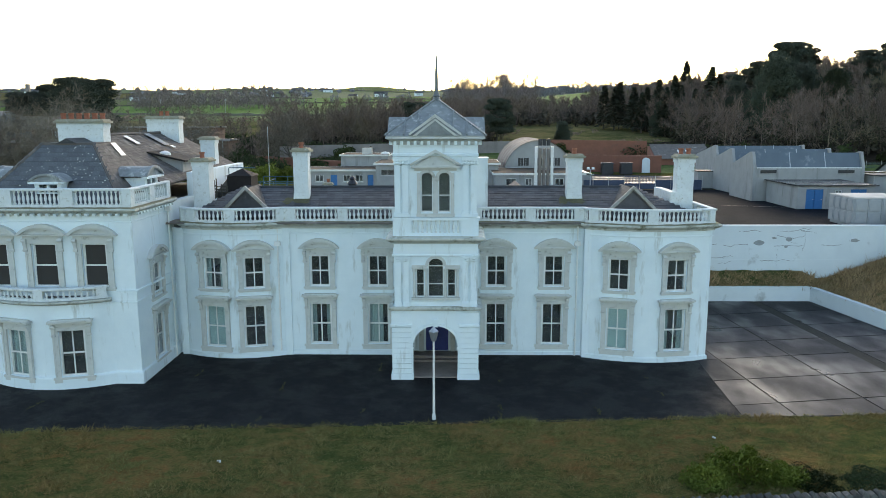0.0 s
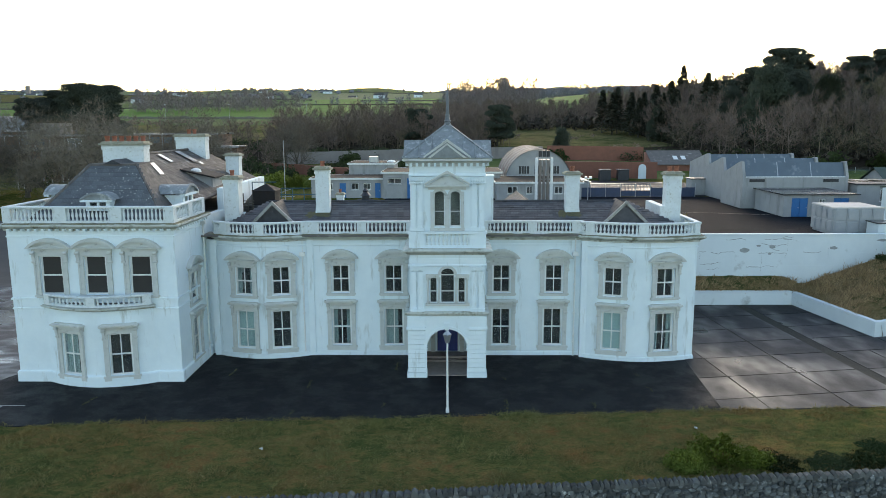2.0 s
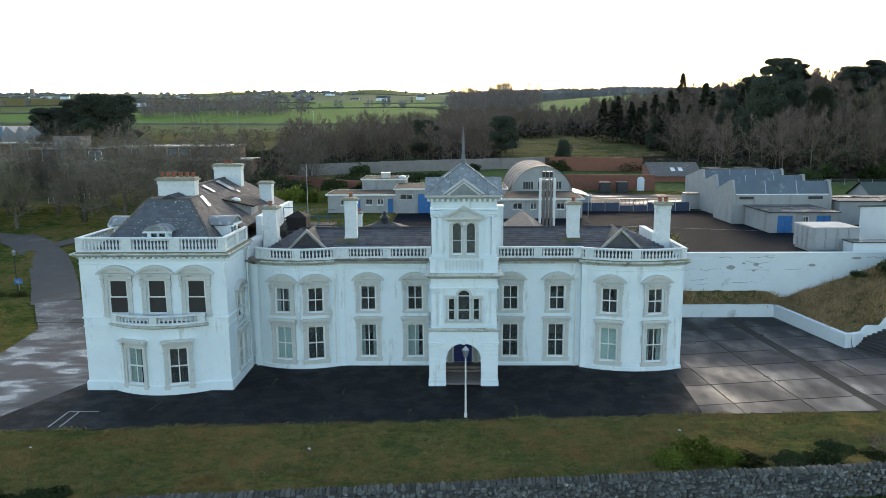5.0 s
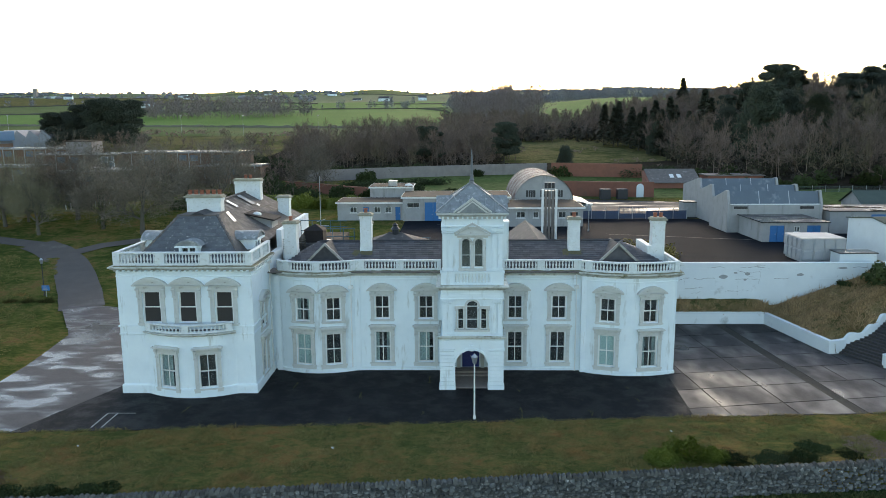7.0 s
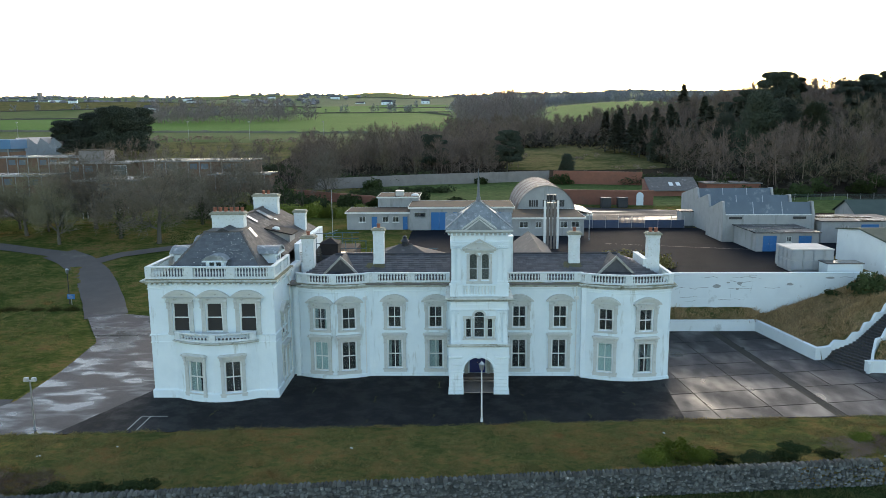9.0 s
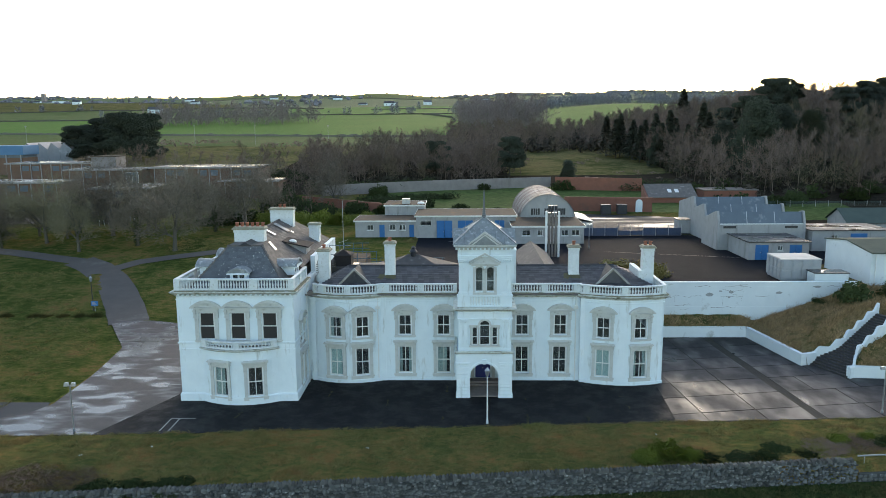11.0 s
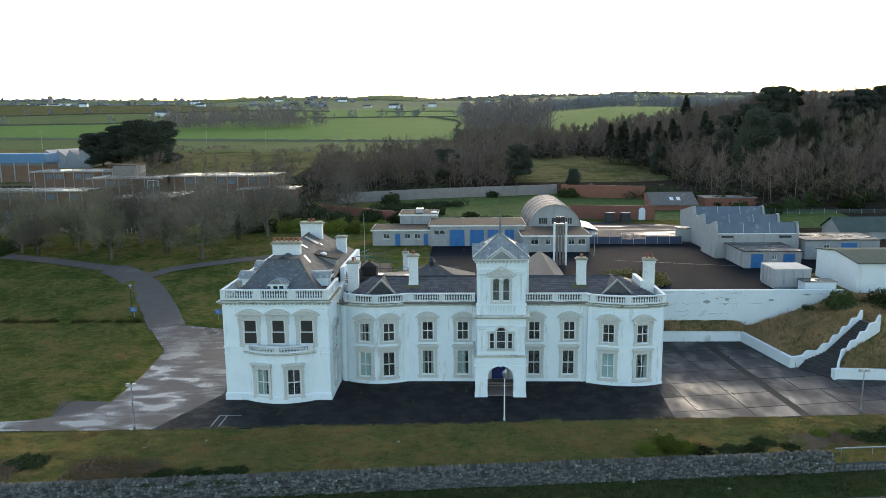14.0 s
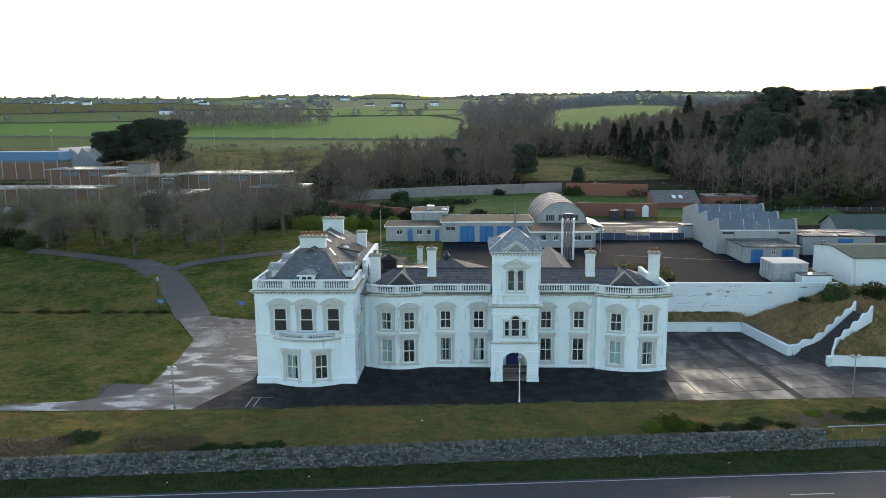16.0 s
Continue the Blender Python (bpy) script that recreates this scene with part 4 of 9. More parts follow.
def balustrade(path, z, piers, pier_w=0.75, gap=0.25, scale=1.0, label="white painted stone balustrade with turned balusters"):
    """A parapet along a path: plinth, rail, solid piers at lengths along it, turned balusters between."""
    m = Mesh()
    h = BAL_H * scale
    m.sweep(path, [(0.13, 0), (0.13, 0.13), (-0.13, 0.13), (-0.13, 0)], z)
    m.sweep(path, [(0.13, h - 0.14), (0.16, h - 0.1), (0.16, h - 0.03), (0.1, h), (-0.1, h), (-0.16, h - 0.03), (-0.16, h - 0.1), (-0.13, h - 0.14)], z)
    total = lengths(path)[-1]
    for s in piers:
        a, b = max(0.0, s - pier_w / 2), min(total, s + pier_w / 2)
        pts = [tuple(along(path, a + (b - a) * i / 4)[0]) for i in range(5)]
        m.sweep(pts, [(0.15, 0.1), (0.15, h - 0.08), (-0.15, h - 0.08), (-0.15, 0.1)], z)
    ob = part("balustrade", m, M_BAL, house, label)
    ends = sorted(piers)
    for a, b in zip(ends, ends[1:]):
        a, b = a + pier_w / 2, b - pier_w / 2
        n = max(1, int((b - a) / gap))
        for i in range(n):
            p, _ = along(path, a + (b - a) * (i + 0.5) / n)
            part("baluster", stored("baluster", baluster_mesh, M_BAL), None, ob, "", Matrix.LocRotScale((p[0], p[1], z + 0.13), None, (1, 1, (h - 0.27) / 0.6)))
    return ob


def stage(name, path, z0, z1, wins, thick=0.45, label=""):
    """One wall with its windows; wins: kind, x or length, dress."""
    m = Mesh()
    holes, todo = [], []
    for kind, s, dress in wins:
        w, h, z = (UPW, UPH, UPZ) if kind == "up" else (GRW, GRH, GRZ)
        if kind == "lw":
            w, h, z = 1.08, 2.2, 5.58
        sx, sz = STRETCH[kind]
        z -= 0.05 if kind == "up" else 0.03
        holes.append((s - w * sx / 2, s + w * sx / 2, z, z + h * sz))
        todo.append((kind, s, z, w, h, dress))
    m.wall(path, z0, z1, thick, holes)
    ob = part(name, m, M_WHITE, house, label)
    for kind, s, z, w, h, dress in todo:
        p, n = along(path, s)
        window(kind, p, n, z, w, h, dress, bars=kind != "lw")
    return ob


WALL_TOP = 8.05
stage("wall", FRONT, 0, WALL_TOP, [(k, x + 9.2, d) for k, x, d in (("up", -7.2, ""), ("up", -3.6, ""), ("up", 3.7, ""), ("up", 7.25, ""), ("gr", -7.2, "drape"), ("gr", -3.6, "curtain"), ("gr", 3.7, ""), ("gr", 7.2, ""))])
stage("wall", MID_L, 0, WALL_TOP, [(k, at_x(MID_L, x), d) for k, x, d in (("up", -13.6, "drape"), ("up", -11.1, ""), ("gr", -13.6, "blind"), ("gr", -11.15, ""))])
stage("wall", MID_R, 0, WALL_TOP, [(k, at_x(MID_R, x), d) for k, x, d in (("up", 11.0, ""), ("up", 14.4, ""), ("gr", 11.0, "blind"), ("gr", 14.4, "drape"))])
stage("wall", SIDE_R, 0, WALL_TOP, [])
# west wing: taller, with a bowed ground floor bay
LW_TOP = 9.5
stage("wall", [(-26.5, -5.3), (-16.35, -5.3)], 4.95, LW_TOP, [("lw", x + 26.5, "board") for x in (-23.95, -21.25, -18.5)])
BOW = [(-26.5, -5.3), (-24.55, -5.3)] + arc(-24.4, -5.35, -17.9, -5.35, 1.0) + [(-17.75, -5.3), (-16.35, -5.3)]
stage("wall", BOW, 0, 4.95, [("gr", at_x(BOW, -22.75), "curtain"), ("gr", at_x(BOW, -19.7), "")])
stage("wall", [(-16.36, -4.84), (-16.36, 0.6)], 0, LW_TOP, [("up", 2.45, ""), ("gr", 2.45, "")])
stage("wall", [(-16.35, 0.6), (-16.35, 4.6)], 0, 9.6, [])
stage("wall", [(-16.35, 4.6), (-16.35, 16.5)], 0, 11.15, [])
stage("wall", [(-26.49, 16.5), (-26.49, -4.84)], 0, LW_TOP, [])
stage("wall", [(-16.35, 17.0), (-26.5, 17.0)], 0, 9.5, [])
m = Mesh()
m.sweep(BOW[1:-1], [(0, 0), (0.1, 0.03), (0.2, 0.1), (0.34, 0.16), (0.34, 0.24), (-0.9, 0.28), (-0.9, 0)], 4.72)
part("bay_cornice", m, M_CORNICE, house, "stained cornice of the bow")
bal_path = arc(-24.4, -5.45, -17.9, -5.45, 0.95)
L_ = lengths(bal_path)[-1]
balustrade(bal_path, 5.0, [0.3, L_ / 2, L_ - 0.3], 0.5, 0.27, 0.78, "low curved balustrade over the bow")
LW_FULL = [(-26.5, 17.0), (-26.5, -5.3), (-16.35, -5.3), (-16.35, 0.4)]
m = Mesh()
m.sweep(LW_FULL, CORNICE, LW_TOP - 0.02)
part("cornice", m, M_CORNICE, house, "moss-stained projecting cornice")
m = Mesh()
n_ = 0
for x in [-26.3 + 0.42 * i for i in range(24)]:
    m.box(x, x + 0.16, -5.62, -5.3, LW_TOP - 0.02, LW_TOP + 0.12)
for y in [-5.1 + 0.42 * i for i in range(13)]:
    m.box(-16.36, -16.05, y, y + 0.16, LW_TOP - 0.02, LW_TOP + 0.12)
tagged(part("modillion", m, M_WHITE, house), kind="stuff")
m = Mesh()
for z, pf in ((5.2, [(0, 0), (0.08, 0.03), (0.08, 0.14), (0, 0.17)]), (4.62, [(0, 0), (0.05, 0.02), (0.05, 0.1), (0, 0.12)]), (LW_TOP - 0.42, [(0, 0), (0.04, 0.02), (0.04, 0.08), (0, 0.1)])):
    if z > 5:
        m.sweep([(-26.5, 17.0), (-26.5, -5.3), (-24.6, -5.3)] if z < 6 else LW_FULL, pf, z)
        if z < 6:
            m.sweep([(-17.7, -5.3), (-16.35, -5.3), (-16.35, 0.4)], pf, z)
    else:
        m.sweep([(-26.5, 17.0), (-26.5, -5.3), (-24.6, -5.3)], pf, z)
        m.sweep([(-17.7, -5.3), (-16.35, -5.3), (-16.35, 0.4)], pf, z)
part("string_course", m, M_WHITE, house)
m = Mesh()
m.sweep([(-26.5, 17.0)] + BOW + [(-16.35, 0.3)], [(0, 0), (0.12, 0), (0.12, 0.62), (0.09, 0.7), (0, 0.74)], 0)
m.sweep(MID_L[1:], [(0, 0), (0.08, 0), (0.08, 0.28), (0, 0.34)], 0)
m.sweep(FRONT, [(0, 0), (0.06, 0), (0.06, 0.22), (0, 0.27)], 0)
m.sweep(MID_R + [(16.55, 11.5)], [(0, 0), (0.08, 0), (0.08, 0.26), (0, 0.32)], 0)
part("plinth", m, M_WHITE, house)
LWB = [(-26.45, 17.0), (-26.45, -5.25), (-16.4, -5.25), (-16.4, 0.2)]
s0 = 22.25
balustrade(LWB, LW_TOP + 0.44, [s0 - 22, s0 - 17.5, s0 - 13, s0 - 9, s0 - 4.5, s0, s0 + 3.35, s0 + 6.7, s0 + 10.05, s0 + 12.8, s0 + 15.3], 0.7, 0.235, 1.15)
# quoin strips and pilasters
for x, y in ((-9.42, -0.12), (9.0, -0.5), (-16.0, -0.02)):
    m = Mesh()
    m.box(x, x + 0.42, y, 0.4, 0, WALL_TOP)
    part("pilaster_strip", m, M_WHITE, house)
# parapet of the centre and bays
CENTRE_L = MID_L[1:] + [(-2.35, 0.0)]
CENTRE_R = [(2.45, 0.0), (9.0, 0.0), (9.1, -0.42)] + MID_R[1:] + [(16.55, 6.0)]
m = Mesh()
m.sweep(CENTRE_L, CORNICE, WALL_TOP - 0.02)
m.sweep(CENTRE_R, CORNICE, WALL_TOP - 0.02)
part("cornice", m, M_CORNICE, house, "moss-stained projecting cornice")
m = Mesh()
m.sweep(CENTRE_L, [(0, 0), (0.05, 0.02), (0.05, 0.09), (0, 0.11)], WALL_TOP - 0.38)
m.sweep(CENTRE_R, [(0, 0), (0.05, 0.02), (0.05, 0.09), (0, 0.11)], WALL_TOP - 0.38)
part("frieze_moulding", m, M_WHITE, house)
PL = [(x, y + 0.02) for x, y in CENTRE_L]
tl = lengths(PL)[-1]
balustrade(PL, WALL_TOP + 0.42, [0.1, 1.1, at_x(PL, -12.4), at_x(PL, -9.5), at_x(PL, -8.9), at_x(PL, -5.7), tl - 0.05], 0.6)
PR = [(x, y + 0.02) for x, y in CENTRE_R]
tr_ = lengths(PR)[-1]
ex = at_x(PR, 16.5)
balustrade(PR, WALL_TOP + 0.42, [0.05, at_x(PR, 5.75), at_x(PR, 8.7), at_x(PR, 9.5), at_x(PR, 12.8), ex, ex + 3.0, tr_ - 0.2], 0.6)


# moss and lichen along the cornice tops
M_MOSS = mat("cornice_moss", (0.15, 0.138, 0.068), 0.95, (0.23, 0.22, 0.155), 2.2, 0.5, 0.5, 18, stain=(0.08, 0.075, 0.035), stain_scale=1.3, stain_amt=0.4)


M_SLATE_MOSS = mat("slate_moss", (0.085, 0.08, 0.04), 0.95, (0.12, 0.11, 0.05), 5, 0.5, 0.6, 24, stain=(0.05, 0.05, 0.045), stain_scale=4, stain_amt=0.5)


def moss(path, z, lo=0.1, hi=0.415):
    """A thin uneven growth lying on a projecting ledge."""
    m = Mesh()
    total = lengths(path)[-1]
    k = int(total / 0.18)
    rows = []
    for i in range(k + 1):
        p, q = along(path, total * i / k)
        t_ = 0.03 + 0.035 * noise.noise((p[0] * 1.7, p[1] * 1.7, z))
        o = hi - 0.03 + 0.05 * noise.noise((p[0] * 3.1, p[1] * 3.1, z + 4))
        rows.append([(p[0] + q[0] * a_, p[1] + q[1] * a_, z + b_) for a_, b_ in ((lo, 0.0), (lo, t_), (o - 0.05, t_ - 0.012), (o, -0.02))])
    for r_ in rows:
        m.v += r_
    m.f = [(4 * i + q, 4 * i + q + 4, 4 * i + q + 5, 4 * i + q + 1) for i in range(k) for q in range(3)]
    tagged(part("moss", m, M_MOSS, house, "olive moss and lichen on the ledge"), kind="stuff")


moss(LW_FULL[1:], LW_TOP + 0.41)
moss(CENTRE_L, WALL_TOP + 0.41)
moss(CENTRE_R, WALL_TOP + 0.41)


# roofs
def slate_mesh():
    m = Mesh()
    k = m.pts([(0, 0, 0.024), (1, 0, 0.024), (1, 1.1, 0.006), (0, 1.1, 0.006), (0, 0, 0), (1, 0, 0)])
    m.f += [(k, k + 1, k + 2, k + 3), (k + 4, k + 5, k + 1, k)]
    return m


def slate_pieces(parent, a, b, c, d, n, material, courses, slates, r):
    """Single slates in courses on a slope."""
    me = stored("slate_" + material.name, slate_mesh, material)
    up = (d - a) - (b - a).normalized() * (d - a).dot((b - a).normalized())
    step_ = up / courses
    across = (b - a).normalized()
    w = (b - a).length / slates
    for j in range(courses):
        p0, p1 = a.lerp(d, j / courses), b.lerp(c, j / courses)
        L_ = (p1 - p0).length
        x = -w * (0.5 if j % 2 else 0.0)
        while x < L_:
            x0, x1 = max(0.0, x), min(L_, x + w)
            if x1 - x0 > 0.08:
                o = p0 + across * x0 + n * r.uniform(0, 0.012)
                m = Matrix((across * (x1 - x0 - 0.015), step_, n)).transposed().to_4x4()
                m.translation = o
                part("slate", me, None, parent, "", m)
            x += w


def roof_plane(name, a, b, c, d, material, thick=0.12, courses=0, slates=0, label="", pieces=False):
    """A sloping roof sheet with eave a-b and ridge d-c; courses of slates laid over it."""
    a, b, c, d = (Vector(p) for p in (a, b, c, d))
    n = (b - a).cross(d - a).normalized()
    m = Mesh()
    k = m.pts([*(p for p in (a, b, c, d)), *(p - n * thick for p in (a, b, c, d))])
    m.f += [tuple(k + i for i in q) for q in ((0, 1, 2, 3), (7, 6, 5, 4), (0, 4, 5, 1), (1, 5, 6, 2), (2, 6, 7, 3), (3, 7, 4, 0))]
    r = random.Random(int(abs(a.x * 31 + a.y * 17)) + courses)
    ob = part(name, m, material, house, label)
    if courses and pieces:
        slate_pieces(ob, a, b, c, d, n, material, courses, slates, r)
    elif courses:
        s = Mesh()
        for j in range(courses):
            v0, v1 = j / courses, min(1.0, (j + 1.15) / courses)
            e0_, e1_ = a.lerp(d, v0), b.lerp(c, v0)
            f0_, f1_ = a.lerp(d, v1), b.lerp(c, v1)
            for i in range(slates):
                o = 0.5 * (j % 2)
                u0, u1 = (i + o) / slates, min(1, (i + 1 + o) / slates)
                if u1 - u0 < 0.2 / slates:
                    continue
                g_ = 0.03 / slates
                t = 0.022 + r.uniform(-0.006, 0.008)
                k = s.pts([e0_.lerp(e1_, u0 + g_) + n * t, e0_.lerp(e1_, u1 - g_) + n * t, f0_.lerp(f1_, u1 - g_) + n * 0.008, f0_.lerp(f1_, u0 + g_) + n * 0.008, e0_.lerp(e1_, u0 + g_), e0_.lerp(e1_, u1 - g_)])
                s.f += [(k, k + 1, k + 2, k + 3), (k + 4, k + 5, k + 1, k)]
        tagged(part("slate_covering", s, material, ob, ""), kind="stuff")
    return ob


RZ, EZ = 10.15, 8.7
roof_plane("roof_slope", (-15.6, 0.9, EZ), (-2.3, 0.9, EZ), (-2.3, 4.6, RZ), (-13.0, 4.6, RZ), M_SLATE, 0.12, 12, 26, "dark damp slate roof slope", True)
roof_plane("roof_slope", (2.4, 0.9, EZ), (16.2, 0.9, EZ), (13.0, 4.6, RZ), (2.4, 4.6, RZ), M_SLATE, 0.12, 12, 26, "dark damp slate roof slope", True)
roof_plane("roof_slope", (-2.3, 0.2, EZ), (2.4, 0.2, EZ), (2.4, 4.6, RZ), (-2.3, 4.6, RZ), M_SLATE)
roof_plane("roof_slope", (16.2, 8.3, EZ), (-15.6, 8.3, EZ), (-13.0, 4.6, RZ), (13.0, 4.6, RZ), M_SLATE)
roof_plane("roof_slope", (16.2, 0.9, EZ), (16.2, 8.3, EZ), (13.0, 4.6, RZ), (13.0, 4.62, RZ), M_SLATE)
roof_plane("roof_slope", (-15.6, 8.3, EZ), (-15.6, 0.9, EZ), (-13.0, 4.6, RZ), (-13.0, 4.62, RZ), M_SLATE)
m = Mesh()
m.box(-16.4, 16.5, -0.6, 1.2, 8.36, 8.46)
m.box(15.9, 16.5, 1.2, 11.5, 8.36, 8.46)
part("gutter_floor", m, M_SLATE_OLD, house)
m = Mesh()
m.tube((-13.0, 4.6, RZ + 0.02), (-2.2, 4.6, RZ + 0.02), 0.1, 0.1, 6)
m.tube((2.4, 4.6, RZ + 0.02), (13.0, 4.6, RZ + 0.02), 0.1, 0.1, 6)
part("ridge_tiles", m, M_SLATE, house)


def bay_gable(x, y0, y1, w, z0, z1):
    """A small gabled roof over a bow, with boarded gable front."""
    roof_plane("bay_roof", (x - w, y1, z0), (x - w, y0, z0), (x, y0, z1), (x, y1, z1), M_SLATE_OLD, 0.1, 7, 10, "weathered slate gabled roof of the bow", True)
    roof_plane("bay_roof", (x + w, y0, z0), (x + w, y1, z0), (x, y1, z1), (x, y0, z1), M_SLATE_OLD, 0.1, 7, 10, "weathered slate gabled roof of the bow", True)
    m = Mesh()
    m.prism([(x - w + 0.1, z0), (x + w - 0.1, z0), (x, z1 - 0.1)], y0 + 0.1, y0 + 0.22)
    part("gable", m, M_SLATE, house, "dark slate-hung gable")
    m = Mesh()
    for s in (-1, 1):
        m.prism([(x + s * w, z0 - 0.08), (x, z1 - 0.04), (x, z1 + 0.2), (x + s * (w + 0.16), z0 + 0.02)], y0 - 0.1, y0 + 0.12)
    part("bargeboard", m, M_VERGE_BOARD, house, "grey lead-covered verge")


bay_gable(-12.05, 1.6, 5.2, 1.65, 8.7, 10.3)
bay_gable(12.3, 1.5, 5.2, 1.7, 8.7, 10.3)
# hipped west wing roof
hy, hz = -1.7, 13.25
e0, e1, ey = -25.5, -17.2, -4.4
roof_plane("hip_slope", (e0, ey, 9.95), (e1, ey, 9.95), (-19.85, hy, hz), (-22.75, hy, hz), M_SLATE_LICHEN, 0.12, 13, 22, "blue-grey slate hip spotted with lichen", True)
roof_plane("hip_slope", (e1, ey, 9.95), (e1, 1.25, 9.95), (-19.85, 1.25, hz), (-19.85, hy, hz), M_SLATE_OLD, 0.12, 18, 20, "weathered brown slate slope with patched strips")
roof_plane("hip_slope", (e0, 1.25, 9.95), (e0, ey, 9.95), (-22.75, hy, hz), (-22.75, 1.25, hz), M_SLATE, 0.12)
roof_plane("rear_slope", (-26.0, 16.5, 10.6), (-26.0, 1.3, 10.6), (-21.9, 1.3, 13.6), (-21.9, 16.5, 13.6), M_SLATE_OLD)
m = Mesh()
m.prism([(-26.0, 10.0), (-16.9, 10.0), (-16.9, 10.6), (-21.9, 13.55), (-26.0, 10.6)], 16.3, 16.48)
m.prism([(-22.6, 12.9), (-19.9, 12.4), (-21.9, 13.5)], 1.3, 1.4)
part("gable", m, M_WHITE, house, "plain gable of the rear block")
m = Mesh()
m.box(-22.8, -19.8, hy - 0.1, 1.25, hz - 0.12, hz + 0.03)
m.tube((-21.9, 1.2, 13.66), (-21.9, 16.5, 13.66), 0.1, 0.1, 6)
for a, b in (((e0, ey, 9.98), (-22.75, hy, hz + 0.03)), ((e1, ey, 9.98), (-19.85, hy, hz + 0.03))):
    m.tube(a, b, 0.09, 0.09, 5)
part("ridge_capping", m, M_SLATE_OLD, house, "lead-capped flat ridge")
lich = Mesh()
rl = random.Random(77)
for _ in range(130):
    u_, v_ = rl.betavariate(2.2, 1.6), rl.betavariate(1.8, 1.8)
    p_ = Vector((e0 + 2.75 * v_, ey + 2.7 * v_, 9.95 + 3.3 * v_)).lerp(Vector((e1 - 2.65 * v_, ey + 2.7 * v_, 9.95 + 3.3 * v_)), u_)
    r_ = rl.uniform(0.012, 0.042)
    lich.face([p_ + Vector((r_ * math.cos(a_) * 1.2, r_ * math.sin(a_) * 0.62 - 0.035, r_ * math.sin(a_) * 0.78 + 0.03)) for a_ in (math.pi * i / 3 + rl.uniform(-0.2, 0.2) for i in range(6))])
tagged(part("lichen", lich, mat("pale_lichen", (0.62, 0.63, 0.58), 0.95, (0.45, 0.46, 0.4), 8, 0.5, 0.1), house, "pale lichen spots on the hip slates"), kind="stuff")
m = Mesh()
m.face([(-19.12, 0.25, 12.46), (-19.12, 0.9, 12.46), (-19.74, 0.9, 13.23), (-19.74, 0.25, 13.23)])
part("skylight", m, M_FRAME, house, "bright patched roof glass strip")
m = Mesh()
m.prism([(-21.9, hz), (-20.7, hz), (-21.3, hz + 0.3)], hy - 0.2, hy + 1.9)
part("ridge_vent", m, M_SLATE, house)
# raised rear roof with skylights
roof_plane("rear_slope", (-16.9, 1.3, 10.6), (-16.9, 16.5, 11.0), (-21.9, 16.5, 13.6), (-21.9, 1.3, 13.6), M_SLATE_OLD, 0.12, 20, 60, "brown weathered slate slope with white skylight strips")
for y0, u0, u1, wd in ((6.1, 0.74, 0.93, 0.6), (9.9, 0.66, 0.96, 1.0), (10.6, 0.58, 0.64, 0.5)):
    m = Mesh()
    a = Vector((-16.9, y0, 10.72 + 0.028 * y0)).lerp(Vector((-21.9, y0, 13.74)), u0)
    b = Vector((-16.9, y0, 10.72 + 0.028 * y0)).lerp(Vector((-21.9, y0, 13.74)), u1)
    m.face([a, a + Vector((0, wd, 0.01)), b + Vector((0, wd, 0.01)), b])
    part("skylight", m, M_FRAME if y0 != 9.9 else M_LEAD, house, "bright patched roof glass strip")
m = Mesh()
m.prism([(-19.6, 12.0), (-17.5, 10.9), (-17.5, 11.82), (-19.6, 12.32)], 5.9, 8.1)
hatch = part("roof_hatch", m, M_RENDER, house, "low shed dormer with a dark felt top")
m = Mesh()
m.prism([(-19.8, 12.36), (-17.2, 11.78), (-17.2, 11.9), (-19.8, 12.48)], 5.6, 8.4)
part("felt_top", m, M_FELT_DARK, hatch, "dark felt top")
m = Mesh()
m.lathe([(0.42, 0), (0.38, 0.16), (0.2, 0.27), (0.0, 0.31)], 12, (-18.95, 6.6, 12.2))
part("dome_light", m, M_FRAME, hatch, "white dome light")


def dormer(x, y, z, ang, size=1.0):
    """A low dormer with a segmental lead roof and a pair of small panes."""
    mm = pose(x, y, z, 0, 0, ang) @ Matrix.Diagonal((size, size, size, 1))
    m = Mesh()
    m.wall([(-0.75, 0), (0.75, 0)], 0, 0.6, 0.12, [(-0.0 + 0.25, 0.68, 0.1, 0.52), (0.82, 1.25, 0.1, 0.52)])
    m.box(-0.75, -0.63, 0.12, 2.0, 0, 0.6)
    m.box(0.63, 0.75, 0.12, 2.0, 0, 0.6)
    m.box(-1.0, 1.0, -0.22, 0.05, 0.56, 0.68)
    ob = part("dormer", m, M_WHITE, house, "white dormer with arched lead top", mm)
    m = Mesh()
    o = [(px, pz + 0.68) for px, pz in segment(1.05, 0.46)]
    i = [(px, pz + 0.66) for px, pz in segment(0.95, 0.36)]
    band(m, o, i, -0.24, -0.1)
    k = segment(1.02, 0.44)
    for p, q in zip(k, k[1:]):
        m.face([(p[0], -0.12, p[1] + 0.67), (q[0], -0.12, q[1] + 0.67), (q[0], 2.4, q[1] + 0.67), (p[0], 2.4, p[1] + 0.67)])
    m.prism(i + [(0.95, 0.66), (-0.95, 0.66)], -0.12, -0.04)
    part("dormer_roof", m, M_LEAD, ob, "curved lead top")
    for x_ in (-0.285, 0.285):
        m = Mesh()
        m.box(x_ - 0.2, x_ + 0.2, 0.05, 0.056, 0.1, 0.52)
        part("pane", m, M_GLASS, ob).visible_shadow = False


dormer(-21.3, -4.25, 10.55, 0)
dormer(-17.0, -0.7, 10.5, 90, 1.25)
dormer(-25.6, -0.7, 10.5, -90, 1.25)
dormer(-25.6, 5.0, 10.5, -90, 1.25)


